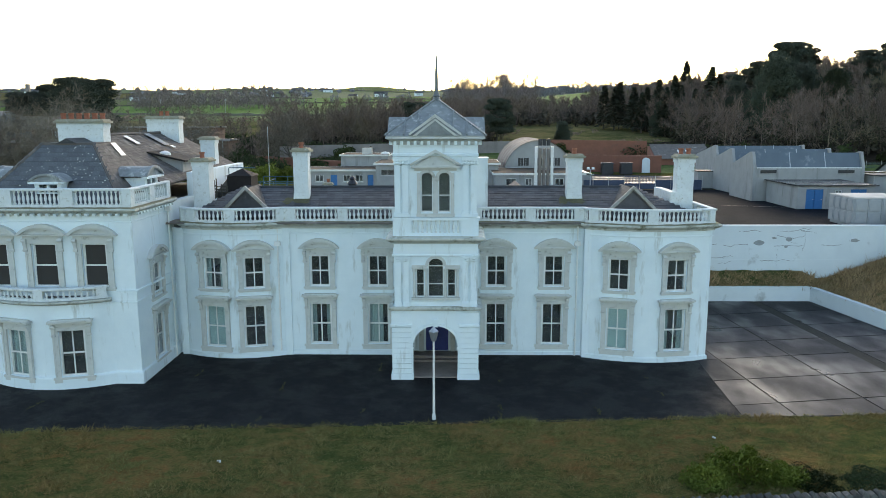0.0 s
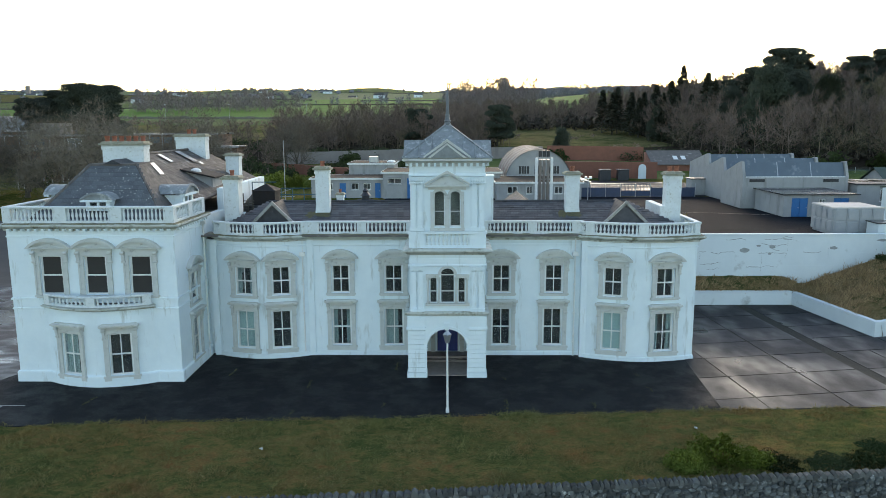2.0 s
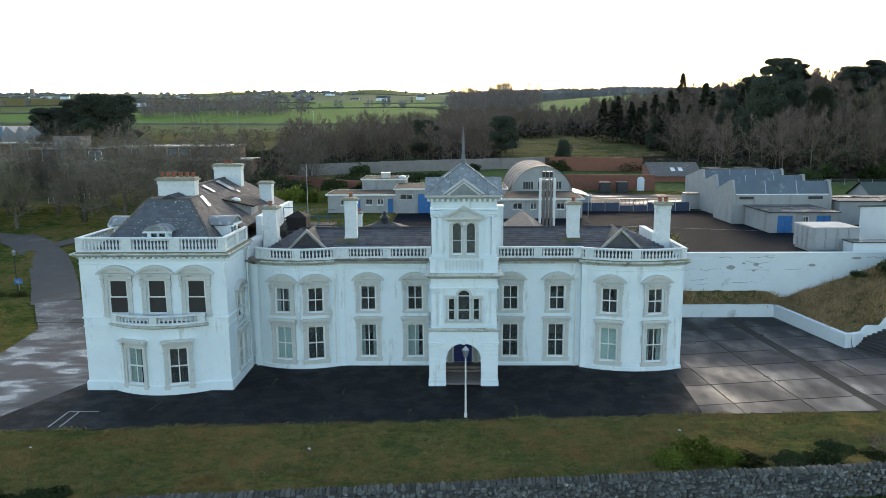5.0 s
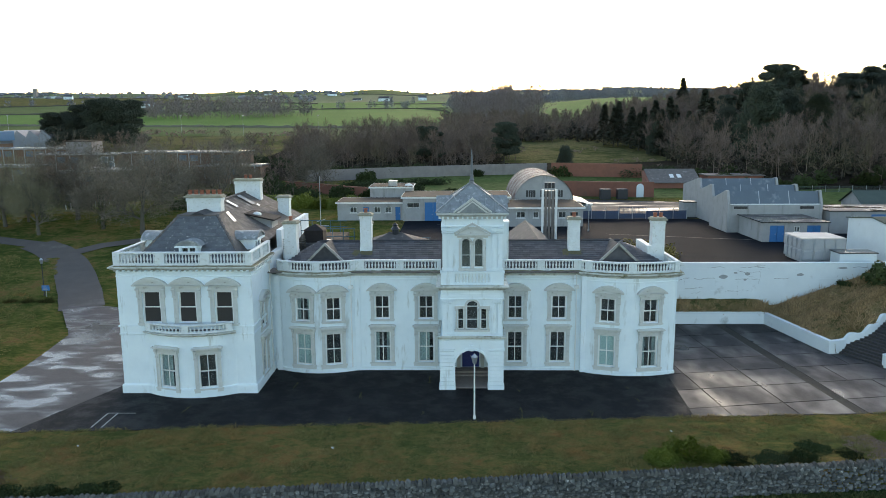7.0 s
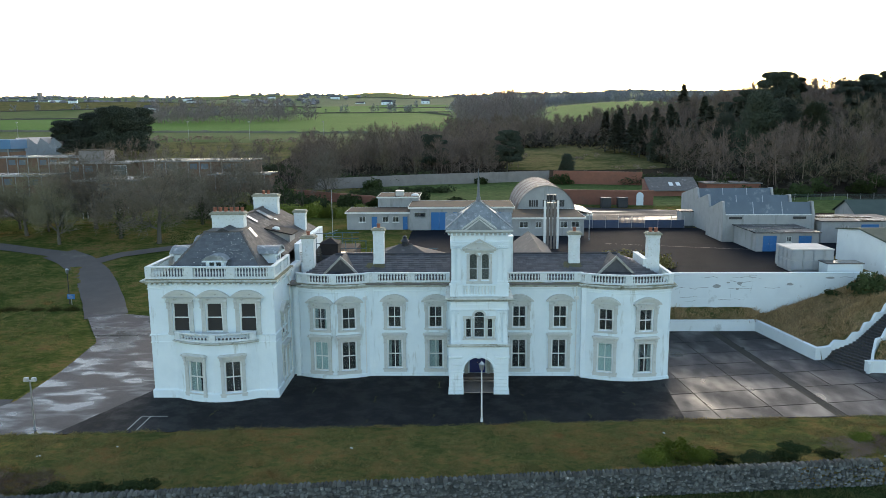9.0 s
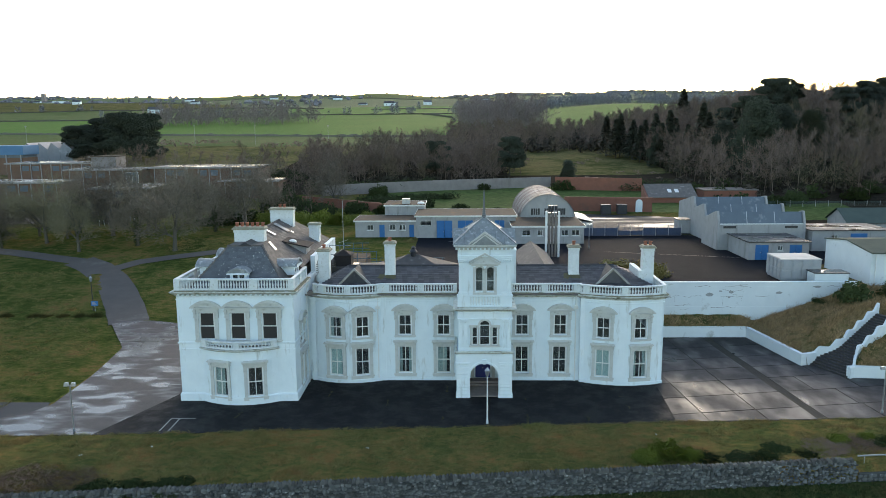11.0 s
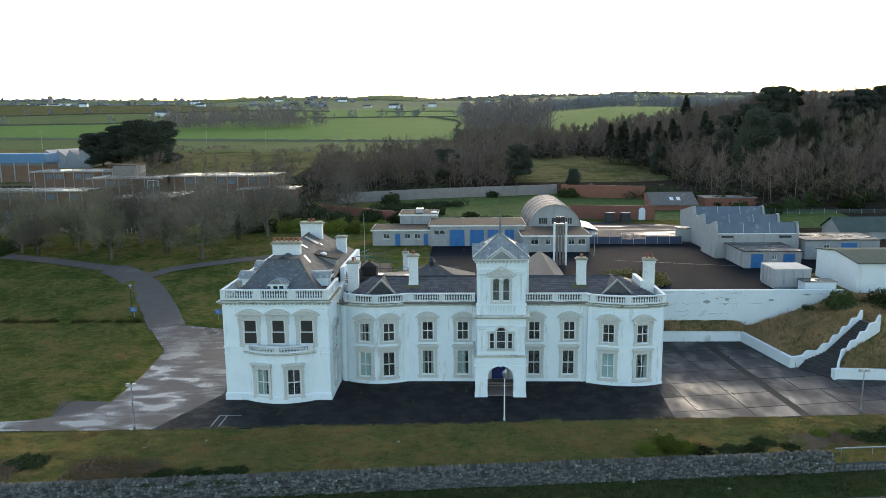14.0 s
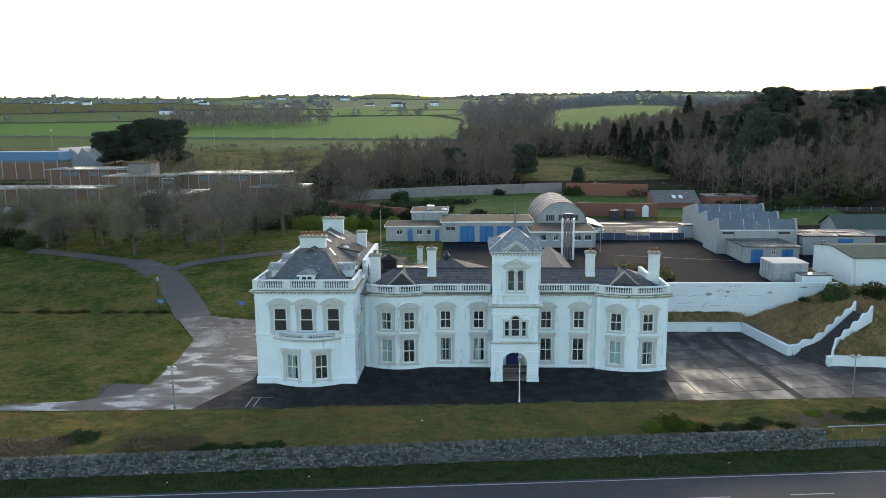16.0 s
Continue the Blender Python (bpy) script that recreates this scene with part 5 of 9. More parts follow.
def chimney(x, y, z0, z1, w, d, pots, label="white painted chimney stack with terracotta pots"):
    m = Mesh()
    m.box(x - w / 2, x + w / 2, y - d / 2, y + d / 2, z0, z1 - 0.5)
    m.box(x - w / 2 - 0.06, x + w / 2 + 0.06, y - d / 2 - 0.06, y + d / 2 + 0.06, z0, z0 + 0.5, 0.05)
    m.box(x - w / 2 - 0.05, x + w / 2 + 0.05, y - d / 2 - 0.05, y + d / 2 + 0.05, z1 - 0.52, z1 - 0.4)
    m.box(x - w / 2 - 0.04, x + w / 2 + 0.04, y - d / 2 - 0.04, y + d / 2 + 0.04, z1 - 0.4, z1 - 0.25)
    ob = part("chimney", m, M_BAL, house, label)
    m = Mesh()
    m.box(x - w / 2 - 0.16, x + w / 2 + 0.16, y - d / 2 - 0.16, y + d / 2 + 0.16, z1 - 0.25, z1 - 0.12)
    m.box(x - w / 2 - 0.08, x + w / 2 + 0.08, y - d / 2 - 0.08, y + d / 2 + 0.08, z1 - 0.12, z1, 0.06)
    part("chimney_cap", m, M_CAP, ob, "moss-grown stone cap")
    for i in range(pots):
        px = x + (i - (pots - 1) / 2) * min(0.48, (w - 0.3) / max(1, pots - 1) if pots > 1 else 1)
        p = Mesh()
        p.lathe([(0.16, 0), (0.14, 0.2), (0.17, 0.3), (0.18, 0.38), (0.13, 0.38), (0.12, 0.1)], 10, (px, y, z1 - 0.02))
        part("chimney_pot", p, M_TERRA, ob)


chimney(-21.5, 0.7, 11.8, 14.65, 2.75, 0.95, 6, "broad white chimney stack with six terracotta pots")
chimney(-21.65, 13.9, 11.8, 14.95, 2.5, 0.95, 2, "broad white chimney stack with two pots")
chimney(-18.0, 13.2, 10.4, 13.35, 1.1, 0.9, 0, "white chimney stack without pots")
chimney(-15.1, 2.9, 8.4, 12.2, 1.05, 1.0, 1)
chimney(-8.8, 3.4, 9.4, 12.8, 0.95, 0.8, 1)
chimney(-11.9, 31.5, 5.0, 8.3, 0.75, 0.7, 1)
chimney(8.85, 3.4, 9.4, 12.4, 0.95, 0.8, 1)
chimney(15.8, 3.0, 8.4, 12.4, 1.05, 0.9, 2)
m = Mesh()
m.box(14.9, 15.35, 2.5, 6.5, 8.4, 10.0)
m.box(15.3, 16.5, 6.2, 6.6, 8.4, 9.4)
part("parapet_block", m, M_BAL, house, "stained parapet wall beside a chimney")

for cx_, w_ in ((-8.8, 0.62), (8.85, 0.62), (8.1, 0.4), (-9.6, 0.4)):
    m = Mesh()
    rm = random.Random(int(cx_ * 10))
    pts_ = []
    for i in range(14):
        a_ = 2 * math.pi * i / 14
        px, py = cx_ + w_ * math.cos(a_) * rm.uniform(0.6, 1.15), 2.75 + 0.5 * math.sin(a_) * rm.uniform(0.6, 1.15)
        pts_.append((px, py, EZ + (py - 0.9) * (RZ - EZ) / 3.7 + 0.045))
    m.face(pts_)
    tagged(part("moss", m, M_SLATE_MOSS, house, "olive moss on the slates"), kind="stuff")

# ---- entrance tower ----
TX, TF = 0.05, -4.55
m = Mesh()
ahw, aspr, atop = 1.26, 1.95, 3.16
# porch: front wall with an arch, built of a wall with a tall opening and an arched head
m.tf = Matrix.Translation((TX, 0, 0))
arch = [(ahw * math.cos(a), aspr + (atop - aspr) * math.sin(a)) for a in (math.pi * i / 16 for i in range(17))]
for i in range(16):
    (xa, za), (xb, zb) = arch[i], arch[i + 1]
    m.prism([(xa, za), (xa, 4.1), (xb, 4.1), (xb, zb)], TF, TF + 0.6)
for s in (-1, 1):
    m.box(*sorted((s * ahw, s * 2.4)), TF, TF + 0.6, 0, 4.1)
    m.box(*sorted((s * 1.95, s * 2.4)), TF + 0.6, 0.0, 0, 4.1)
m.box(-2.4, 2.4, TF, 0, 4.05, 4.2)
part("porch", m, M_WHITE, house, "white rusticated entrance porch with a round arch")
m = Mesh()
m.tf = Matrix.Translation((TX, 0, 0))
for s in (-1, 1):
    q = Mesh()
    q.box(*sorted((s * 1.24, s * 2.5)), TF - 0.08, TF + 0.7, 0, 0.35)
    part("pier_base", q, M_WHITE, house, "", pose(TX, 0, 0))
    for k in range(9):
        for xa, xb in (((1.34, 1.86), (1.88, 2.44)) if k % 2 else ((1.34, 2.1), (2.12, 2.44))):
            q = Mesh()
            q.box(*sorted((s * xa, s * xb)), TF - 0.06, TF + 0.3, 0.4 + k * 0.3, 0.67 + k * 0.3, 0.008)
            part("rusticated_block", q, M_WHITE, house, "", pose(TX, 0, 0))
    m.box(*sorted((s * 1.28, s * 2.52)), TF - 0.12, TF + 0.4, 3.12, 3.26)
    m.box(*sorted((s * 1.34, s * 2.46)), TF - 0.06, TF + 0.3, 3.26, 3.95)
    m.box(*sorted((s * 1.2, s * 1.4)), TF - 0.06, TF + 0.65, aspr - 0.12, aspr)
ar2 = [(1.44 * math.cos(a), aspr + (atop - aspr + 0.18) * math.sin(a)) for a in (math.pi * i / 16 for i in range(17))]
band(m, ar2, arch, TF - 0.05, TF + 0.1)
m.prism([(-0.13, atop - 0.05), (0.13, atop - 0.05), (0.18, atop + 0.4), (-0.18, atop + 0.4)], TF - 0.14, TF + 0.1)
part("arch_moulding", m, M_WHITE, house)


def tower_ring(z, prof, x0, x1, y0, name="tower_cornice", material=None, label=""):
    m = Mesh()
    m.sweep([(x0, 0.0), (x0, y0), (x1, y0), (x1, 0.0)], prof, z)
    return part(name, m, material or M_CORNICE, house, label)


tower_ring(4.02, [(0, 0), (0.14, 0.05), (0.2, 0.14), (0.2, 0.24), (0.0, 0.28)], TX - 2.4, TX + 2.4, TF)
X0, X1, YF = TX - 2.28, TX + 2.36, TF + 0.12
TWX = (X0 + X1) / 2
# first stage with the three-light window
VW = [(-1.0, 0.42, 1.5), (0.0, 0.78, 1.5), (1.0, 0.42, 1.5)]
m = Mesh()
path = [(X0, YF), (X1, YF)]
c0 = TWX - X0
m.wall(path, 4.2, 8.0, 0.4, [(c0 - 1.1, c0 - 0.64, 4.78, 6.4), (c0 - 0.43, c0 + 0.43, 4.78, 7.0), (c0 + 0.64, c0 + 1.1, 4.78, 6.4)])
m.wall([(X1 - 0.003, YF + 0.41), (X1 - 0.003, -0.01)], 4.2, 8.0, 0.4)
m.wall([(X0 + 0.003, -0.01), (X0 + 0.003, YF + 0.41)], 4.2, 8.0, 0.4)
for i in range(10):
    a0, a1 = math.pi * i / 10, math.pi * (i + 1) / 10
    m.prism([(TWX + 0.43 * math.cos(a0), 6.56 + 0.43 * math.sin(a0)), (TWX + 0.44 * math.cos(a0), 7.01), (TWX + 0.44 * math.cos(a1), 7.01), (TWX + 0.43 * math.cos(a1), 6.56 + 0.43 * math.sin(a1))], YF + 0.006, YF + 0.39)
part("tower_wall", m, M_WHITE, house, "white painted tower wall")


def arched_surround(m, cx, w, z0, zs, y):
    o = [(cx + (w + 0.17) * math.cos(math.pi * i / 12), zs + (w + 0.17) * math.sin(math.pi * i / 12)) for i in range(13)]
    k = [(cx + w * math.cos(math.pi * i / 12), zs + w * math.sin(math.pi * i / 12)) for i in range(13)]
    band(m, o, k, y - 0.08, y + 0.02)


m = Mesh()
arched_surround(m, TWX, 0.43, 4.85, 6.56, YF)
for x in (-1.2, -0.535, 0.535, 1.2):
    m.lathe([(0.1, 0), (0.1, 0.1), (0.075, 0.14), (0.07, 1.42), (0.1, 1.46), (0.11, 1.62)], 8, (TWX + x, YF - 0.07, 4.8))
m.box(TWX - 1.34, TWX - 0.5, YF - 0.14, YF + 0.01, 6.42, 6.62)
m.box(TWX + 0.5, TWX + 1.34, YF - 0.14, YF + 0.01, 6.42, 6.62)
m.box(TWX - 1.36, TWX + 1.36, YF - 0.16, YF + 0.02, 4.64, 4.78)
vw = part("venetian_window", m, M_TRIM, house, "three-light window with columns and a round arch")
for x, w, h in ((-0.87, 0.46, 1.62), (0.0, 0.86, 2.2), (0.87, 0.46, 1.62)):
    f = Mesh()
    f.box(x - w / 2, x - w / 2 + 0.05, 0.12, 0.18, 0, h)
    f.box(x + w / 2 - 0.05, x + w / 2, 0.12, 0.18, 0, h)
    f.box(x - w / 2, x + w / 2, 0.12, 0.18, 0.72, 0.78)
    f.box(x - w / 2, x + w / 2, 0.12, 0.18, 0, 0.06)
    f.box(x - w / 2, x + w / 2, 0.12, 0.18, 1.56 if h < 2 else 1.74, 1.62 if h < 2 else 1.8)
    part("sash_frame", f, M_FRAME, vw, "", pose(TWX, YF, 4.78))
    f = Mesh()
    f.box(x - w / 2 + 0.03, x + w / 2 - 0.03, 0.145, 0.151, 0.03, h - 0.02)
    part("pane", f, M_GLASS, vw, "", pose(TWX, YF, 4.78)).visible_shadow = False


def pilaster(x, y, z0, z1, w, ornate=False):
    m = Mesh()
    m.box(x - w / 2 - 0.06, x + w / 2 + 0.06, y - 0.18, y + 0.05, z0, z0 + 0.2)
    m.box(x - w / 2 - 0.03, x + w / 2 + 0.03, y - 0.15, y + 0.05, z0 + 0.2, z0 + 0.3, 0.015)
    m.box(x - w / 2, x + w / 2, y - 0.12, y + 0.05, z0 + 0.3, z1 - 0.3)
    if ornate:
        for k in range(3):
            m.box(x - w / 2 - 0.02 - 0.03 * k, x + w / 2 + 0.02 + 0.03 * k, y - 0.13 - 0.03 * k, y + 0.05, z1 - 0.48 + 0.14 * k, z1 - 0.36 + 0.14 * k)
        for dx in (-w / 2, 0, w / 2):
            for k in range(2):
                m.lathe([(0.0, 0), (0.06, 0.04), (0.07, 0.1), (0.0, 0.14)], 6, (x + dx, y - 0.17, z1 - 0.46 + 0.16 * k))
    m.box(x - w / 2 - 0.05, x + w / 2 + 0.05, y - 0.17, y + 0.05, z1 - 0.22, z1 - 0.14)
    m.box(x - w / 2 - 0.08, x + w / 2 + 0.08, y - 0.2, y + 0.05, z1 - 0.1, z1)
    for dx in (-w / 2, w / 2):
        m.tube((x + dx, y - 0.2, z1 - 0.15), (x + dx, y + 0.0, z1 - 0.15), 0.07, 0.07, 7)
    part("pilaster", m, M_WHITE, house)


for s in (-1, 1):
    c = X0 if s < 0 else X1
    for k in (0.24, 0.68):
        pilaster(c - s * k, YF, 4.28, 7.1, 0.3)
        pilaster(c - s * k, YF + 0.1, 9.3, 12.6, 0.32, True)
tower_ring(7.08, [(0, 0), (0.1, 0.04), (0.1, 0.12), (0.04, 0.16), (0.04, 0.5), (0, 0.5)], X0, X1, YF, "entablature", M_WHITE)
tower_ring(7.82, [(0, 0), (0.12, 0.04), (0.2, 0.12), (0.42, 0.24), (0.42, 0.34), (0.3, 0.4), (-0.4, 0.46), (-0.4, 0)], X0, X1, YF, "tower_cornice", None, "projecting cornice thick with moss")
m = Mesh()
y2 = YF + 0.1
for s in (-1, 1):
    m.box(*sorted((TWX + s * 1.36, TWX + s * 2.36)), y2 - 0.16, y2 + 0.4, 8.25, 9.25)
m.box(TWX - 1.4, TWX + 1.4, y2 + 0.1, y2 + 0.3, 8.25, 9.2)
m.box(TWX - 1.4, TWX + 1.4, y2 - 0.14, y2 + 0.1, 8.25, 8.42)
m.box(TWX - 2.42, TWX + 2.42, y2 - 0.2, y2 + 0.3, 9.12, 9.28)
ob = part("blind_balustrade", m, M_WHITE, house, "balustraded panel below the tower windows")
for i in range(11):
    part("baluster", stored("baluster", baluster_mesh, M_BAL), None, ob, "", Matrix.LocRotScale((TWX - 1.22 + i * 0.244, y2 - 0.04, 8.42), None, (0.9, 0.9, 1.17)))
# top stage
m = Mesh()
c0 = 2.24
XA, XB = TWX - 2.24, TWX + 2.24
m.wall([(XA, y2), (XB, y2)], 8.2, 13.0, 0.4, [(c0 - 0.8, c0 - 0.16, 9.55, 11.72), (c0 + 0.16, c0 + 0.8, 9.55, 11.72)])
m.wall([(XB - 0.003, y2 + 0.41), (XB - 0.003, 0.69)], 8.2, 13.0, 0.4)
m.wall([(XA + 0.003, 0.69), (XA + 0.003, y2 + 0.41)], 8.2, 13.0, 0.4)
m.wall([(XB, 1.1), (XA, 1.1)], 8.2, 13.0, 0.4)
part("tower_wall", m, M_WHITE, house, "white painted upper tower wall")
m = Mesh()
for s in (-1, 1):
    cx = TWX + s * 0.48
    arched_surround(m, cx, 0.32, 9.55, 11.4, y2)
    for i in range(8):
        a0, a1 = math.pi * i / 8, math.pi * (i + 1) / 8
        m.prism([(cx + 0.32 * math.cos(a0), 11.4 + 0.32 * math.sin(a0)), (cx + 0.33 * math.cos(a0), 11.73), (cx + 0.33 * math.cos(a1), 11.73), (cx + 0.32 * math.cos(a1), 11.4 + 0.32 * math.sin(a1))], y2 + 0.006, y2 + 0.3)
    for dx in (-0.41, 0.41):
        m.box(cx + dx - 0.07, cx + dx + 0.07, y2 - 0.1, y2 + 0.02, 9.5, 11.36)
        m.box(cx + dx - 0.1, cx + dx + 0.1, y2 - 0.13, y2 + 0.02, 11.28, 11.42)
m.box(TWX - 1.02, TWX - 0.86, y2 - 0.12, y2 + 0.02, 9.4, 11.7)
m.box(TWX + 0.86, TWX + 1.02, y2 - 0.12, y2 + 0.02, 9.4, 11.7)
m.box(TWX - 1.15, TWX + 1.15, y2 - 0.1, y2 + 0.02, 11.82, 11.98)
m.box(TWX - 1.32, TWX + 1.32, y2 - 0.3, y2 + 0.02, 11.98, 12.1)
for s in (-1, 1):
    m.prism([(TWX + s * 1.36, 12.1), (TWX + s * 1.36, 12.22), (TWX, 12.98), (TWX, 12.82)], y2 - 0.3, y2 + 0.02)
m.prism([(TWX - 1.2, 12.1), (TWX + 1.2, 12.1), (TWX, 12.8)], y2 - 0.08, y2 + 0.02)
m.box(TWX - 1.05, TWX + 1.05, y2 - 0.16, y2 + 0.05, 9.32, 9.48)
aw = part("aedicule_window", m, M_TRIM, house, "twin round-arched windows under a pediment")
for s in (-1, 1):
    f = Mesh()
    cx = s * 0.48
    f.box(cx - 0.32, cx - 0.28, 0.12, 0.18, 0, 2.1)
    f.box(cx + 0.28, cx + 0.32, 0.12, 0.18, 0, 2.1)
    f.box(cx - 0.32, cx + 0.32, 0.12, 0.18, 0.9, 0.96)
    f.box(cx - 0.32, cx + 0.32, 0.12, 0.18, 0, 0.07)
    part("sash_frame", f, M_FRAME, aw, "", pose(TWX, y2, 9.55))
    f = Mesh()
    f.box(cx - 0.3, cx + 0.3, 0.146, 0.152, 0.03, 2.14)
    part("pane", f, M_GLASS, aw, "", pose(TWX, y2, 9.55)).visible_shadow = False
RY = y2 + 2.72 - 0.18


def ring4(name, z, prof, material, label=""):
    m = Mesh()
    m.sweep([(XA, 1.1), (XA, y2), (XB, y2), (XB, 1.1)], prof, z, True)
    part(name, m, material, house, label)


ring4("entablature", 12.6, [(0, 0), (0.1, 0.03), (0.1, 0.14), (0.05, 0.18), (0.05, 0.62), (0, 0.62)], M_WHITE)
ring4("eaves_cornice", 13.2, [(0, 0), (0.08, 0.02), (0.12, 0.16), (0.3, 0.3), (0.44, 0.36), (0.44, 0.46), (0.36, 0.52), (-0.3, 0.52), (-0.3, 0)], M_TRIM, "deep moulded eaves")
m = Mesh()
for i in range(13):
    x = XA + 0.06 + i * (XB - XA - 0.12) / 12
    m.box(x - 0.07, x + 0.07, y2 - 0.28, y2, 13.22, 13.42)
    m.box(XB, XB + 0.28, y2 + 0.1 + i * 0.38, y2 + 0.24 + i * 0.38, 13.22, 13.42)
    m.box(XA - 0.28, XA, y2 + 0.1 + i * 0.38, y2 + 0.24 + i * 0.38, 13.22, 13.42)
tagged(part("modillion", m, M_WHITE, house), kind="stuff")
# lead pyramid roof with a gablet on each side
m = Mesh()
hx, rz0, rz1 = 2.72, 13.72, 15.75
ry0, ry1 = y2 - 0.46, 1.1 + 0.46
cy = (ry0 + ry1) / 2
k = m.pts([(TWX - hx, ry0, rz0), (TWX + hx, ry0, rz0), (TWX + hx, ry1, rz0), (TWX - hx, ry1, rz0), (TWX, cy, rz1)])
m.f += [(k, k + 1, k + 4), (k + 1, k + 2, k + 4), (k + 2, k + 3, k + 4), (k + 3, k, k + 4), (k + 3, k + 2, k + 1, k)]
part("tower_roof", m, M_LEAD, house, "streaked grey lead pyramid roof")
m = Mesh()
for ang in (0, 90, 180, 270):
    m.tf = Matrix.Translation((TWX, cy, 0)) @ pose(0, 0, 0, 0, 0, ang)
    d = (ry1 - ry0) / 2 if ang % 180 == 0 else hx
    m.prism([(-1.25, rz0), (1.25, rz0), (0, 14.72)], -d - 0.02, -0.6)
part("gablet_roof", m, M_LEAD, house)
m = Mesh()
for ang in (0,):
    m.tf = Matrix.Translation((TWX, cy, 0)) @ pose(0, 0, 0, 0, 0, ang)
    d = (ry1 - ry0) / 2 if ang % 180 == 0 else hx
    for s in (-1, 1):
        m.prism([(s * 1.4, rz0), (s * 1.4, rz0 + 0.12), (0, 14.86), (0, 14.68)], -d - 0.1, -d + 0.1)
        m.prism([(s * 1.2, rz0), (0, 14.62), (0, 14.5), (s * 1.0, rz0)], -d - 0.05, -d + 0.1)
part("gablet_moulding", m, M_TRIM, house, "white moulded gablet edge")
rolls = [((TWX + sx * hx, yy, rz0 + 0.03), (TWX, cy, rz1 + 0.03)) for sx, yy in ((-1, ry0), (1, ry0), (1, ry1), (-1, ry1))]
rolls.append(((TWX, ry0, 14.74), (TWX, cy - 1.4, 14.78)))
for s in (-1, 1):
    for u in (0.35, 0.62):
        rolls.append(((TWX + s * hx * u, ry0, rz0 + 0.04), (TWX + s * hx * u, ry0 + (cy - ry0) * (1 - u), rz0 + (rz1 - rz0) * (1 - u) + 0.03)))
for a_, b_ in rolls:
    m = Mesh()
    m.tube(a_, b_, 0.055, 0.055, 6)
    part("lead_roll", m, M_LEAD, house)
m = Mesh()
m.lathe([(0.24, 0), (0.17, 0.2), (0.22, 0.25), (0.16, 0.34), (0.12, 0.55), (0.15, 0.6), (0.11, 0.7), (0.085, 1.5), (0.055, 2.2), (0.0, 2.75)], 10, (TWX, cy, rz1 - 0.1))
part("finial", m, M_LEAD_DK, house, "tall tapering lead finial")
# stack behind the tower
m = Mesh()
m.box(2.3, 3.2, 1.5, 2.7, 8.3, 12.15)
m.box(2.25, 3.25, 1.45, 2.75, 12.15, 12.25)
part("stair_turret", m, M_WHITE, house, "plain white stack behind the tower")
# porch door, steps, side lights
m = Mesh()
m.box(-1.9, 2.0, -4.3, -0.35, 0.02, 0.08)
m.box(-1.9, 2.0, -1.7, -0.35, 0.08, 0.22)
m.box(-1.9, 2.0, -1.35, -0.35, 0.22, 0.38)
part("porch_steps", m, mat("worn_stone_step", (0.3, 0.25, 0.22), 0.8, (0.2, 0.16, 0.14), 3, 0.6, 0.2), house, "worn stone entrance steps")
m = Mesh()
m.wall([(-1.95, -0.3), (2.05, -0.3)], 0.3, 4.05, 0.25, [(1.3, 2.7, 0.38, 3.0)])
part("porch_back_wall", m, M_WHITE, house)
d = Mesh()
d.box(-0.64, 0.74, -0.28, -0.2, 0.4, 2.98)
door = part("door", d, M_NAVY, house, "navy blue panelled double front door")
for x0 in (-0.58, 0.1):
    for z0, z1 in ((0.55, 1.2), (1.35, 2.1), (2.2, 2.85)):
        d = Mesh()
        d.box(x0, x0 + 0.55, -0.31, -0.28, z0, z1, 0.01)
        part("door_panel", d, M_NAVY, door)
h = Mesh()
h.lathe([(0.04, 0), (0.05, 0.03), (0, 0.06)], 8)
part("door_knob", h, M_STEEL, door, "", pose(0.05, -0.31, 1.35, 90))
for x in (-0.92, 1.02):
    m = Mesh()
    m.box(x - 0.14, x + 0.14, -0.5, -0.3, 0.38, 2.9)
    m.box(x - 0.19, x + 0.19, -0.55, -0.3, 2.9, 3.05)
    part("door_pilaster", m, M_TRIM, house)

# rainwater pipes
for x, y, z1 in ((-9.72, -0.1, 7.0), (8.62, -0.12, 7.0), (-16.22, -0.4, 9.2)):
    m = Mesh()
    m.tube((x, y - 0.08, 0.0), (x, y - 0.08, z1), 0.055, 0.055, 8)
    m.box(x - 0.2, x + 0.2, y - 0.24, y + 0.06, z1, z1 + 0.26, 0.03)
    m.tube((x, y - 0.05, z1 + 0.2), (x, y - 0.05, 8.2), 0.05, 0.05, 8)
    for z in (1.0, 3.0, 5.0):
        m.box(x - 0.09, x + 0.09, y - 0.15, y + 0.05, z, z + 0.06)
    part("downpipe", m, M_FRAME, house, "white painted rainwater pipe and hopper")
# unseen panels added behind the tower panes, dark below and paler above
for y, z0, z1 in ((-3.0, 4.2, 7.9), (-3.2, 8.3, 12.9)):
    m = Mesh()
    m.box(-1.9, 2.0, y, y + 0.1, z0, z1)
    part("partition", m, M_BOARD if z0 < 6 else M_PANE_BACK, house, "added panel behind the tower panes, setting their tone")
m = Mesh()
m.sweep([(x, y + 0.2) for x, y in bal_path], [(0.0, 0), (0.0, 0.035), (-0.75, 0.035), (-0.75, 0)], 5.01)
part("bow_flat", m, M_SLATE_OLD, house, "dark lead flat behind the low balustrade")
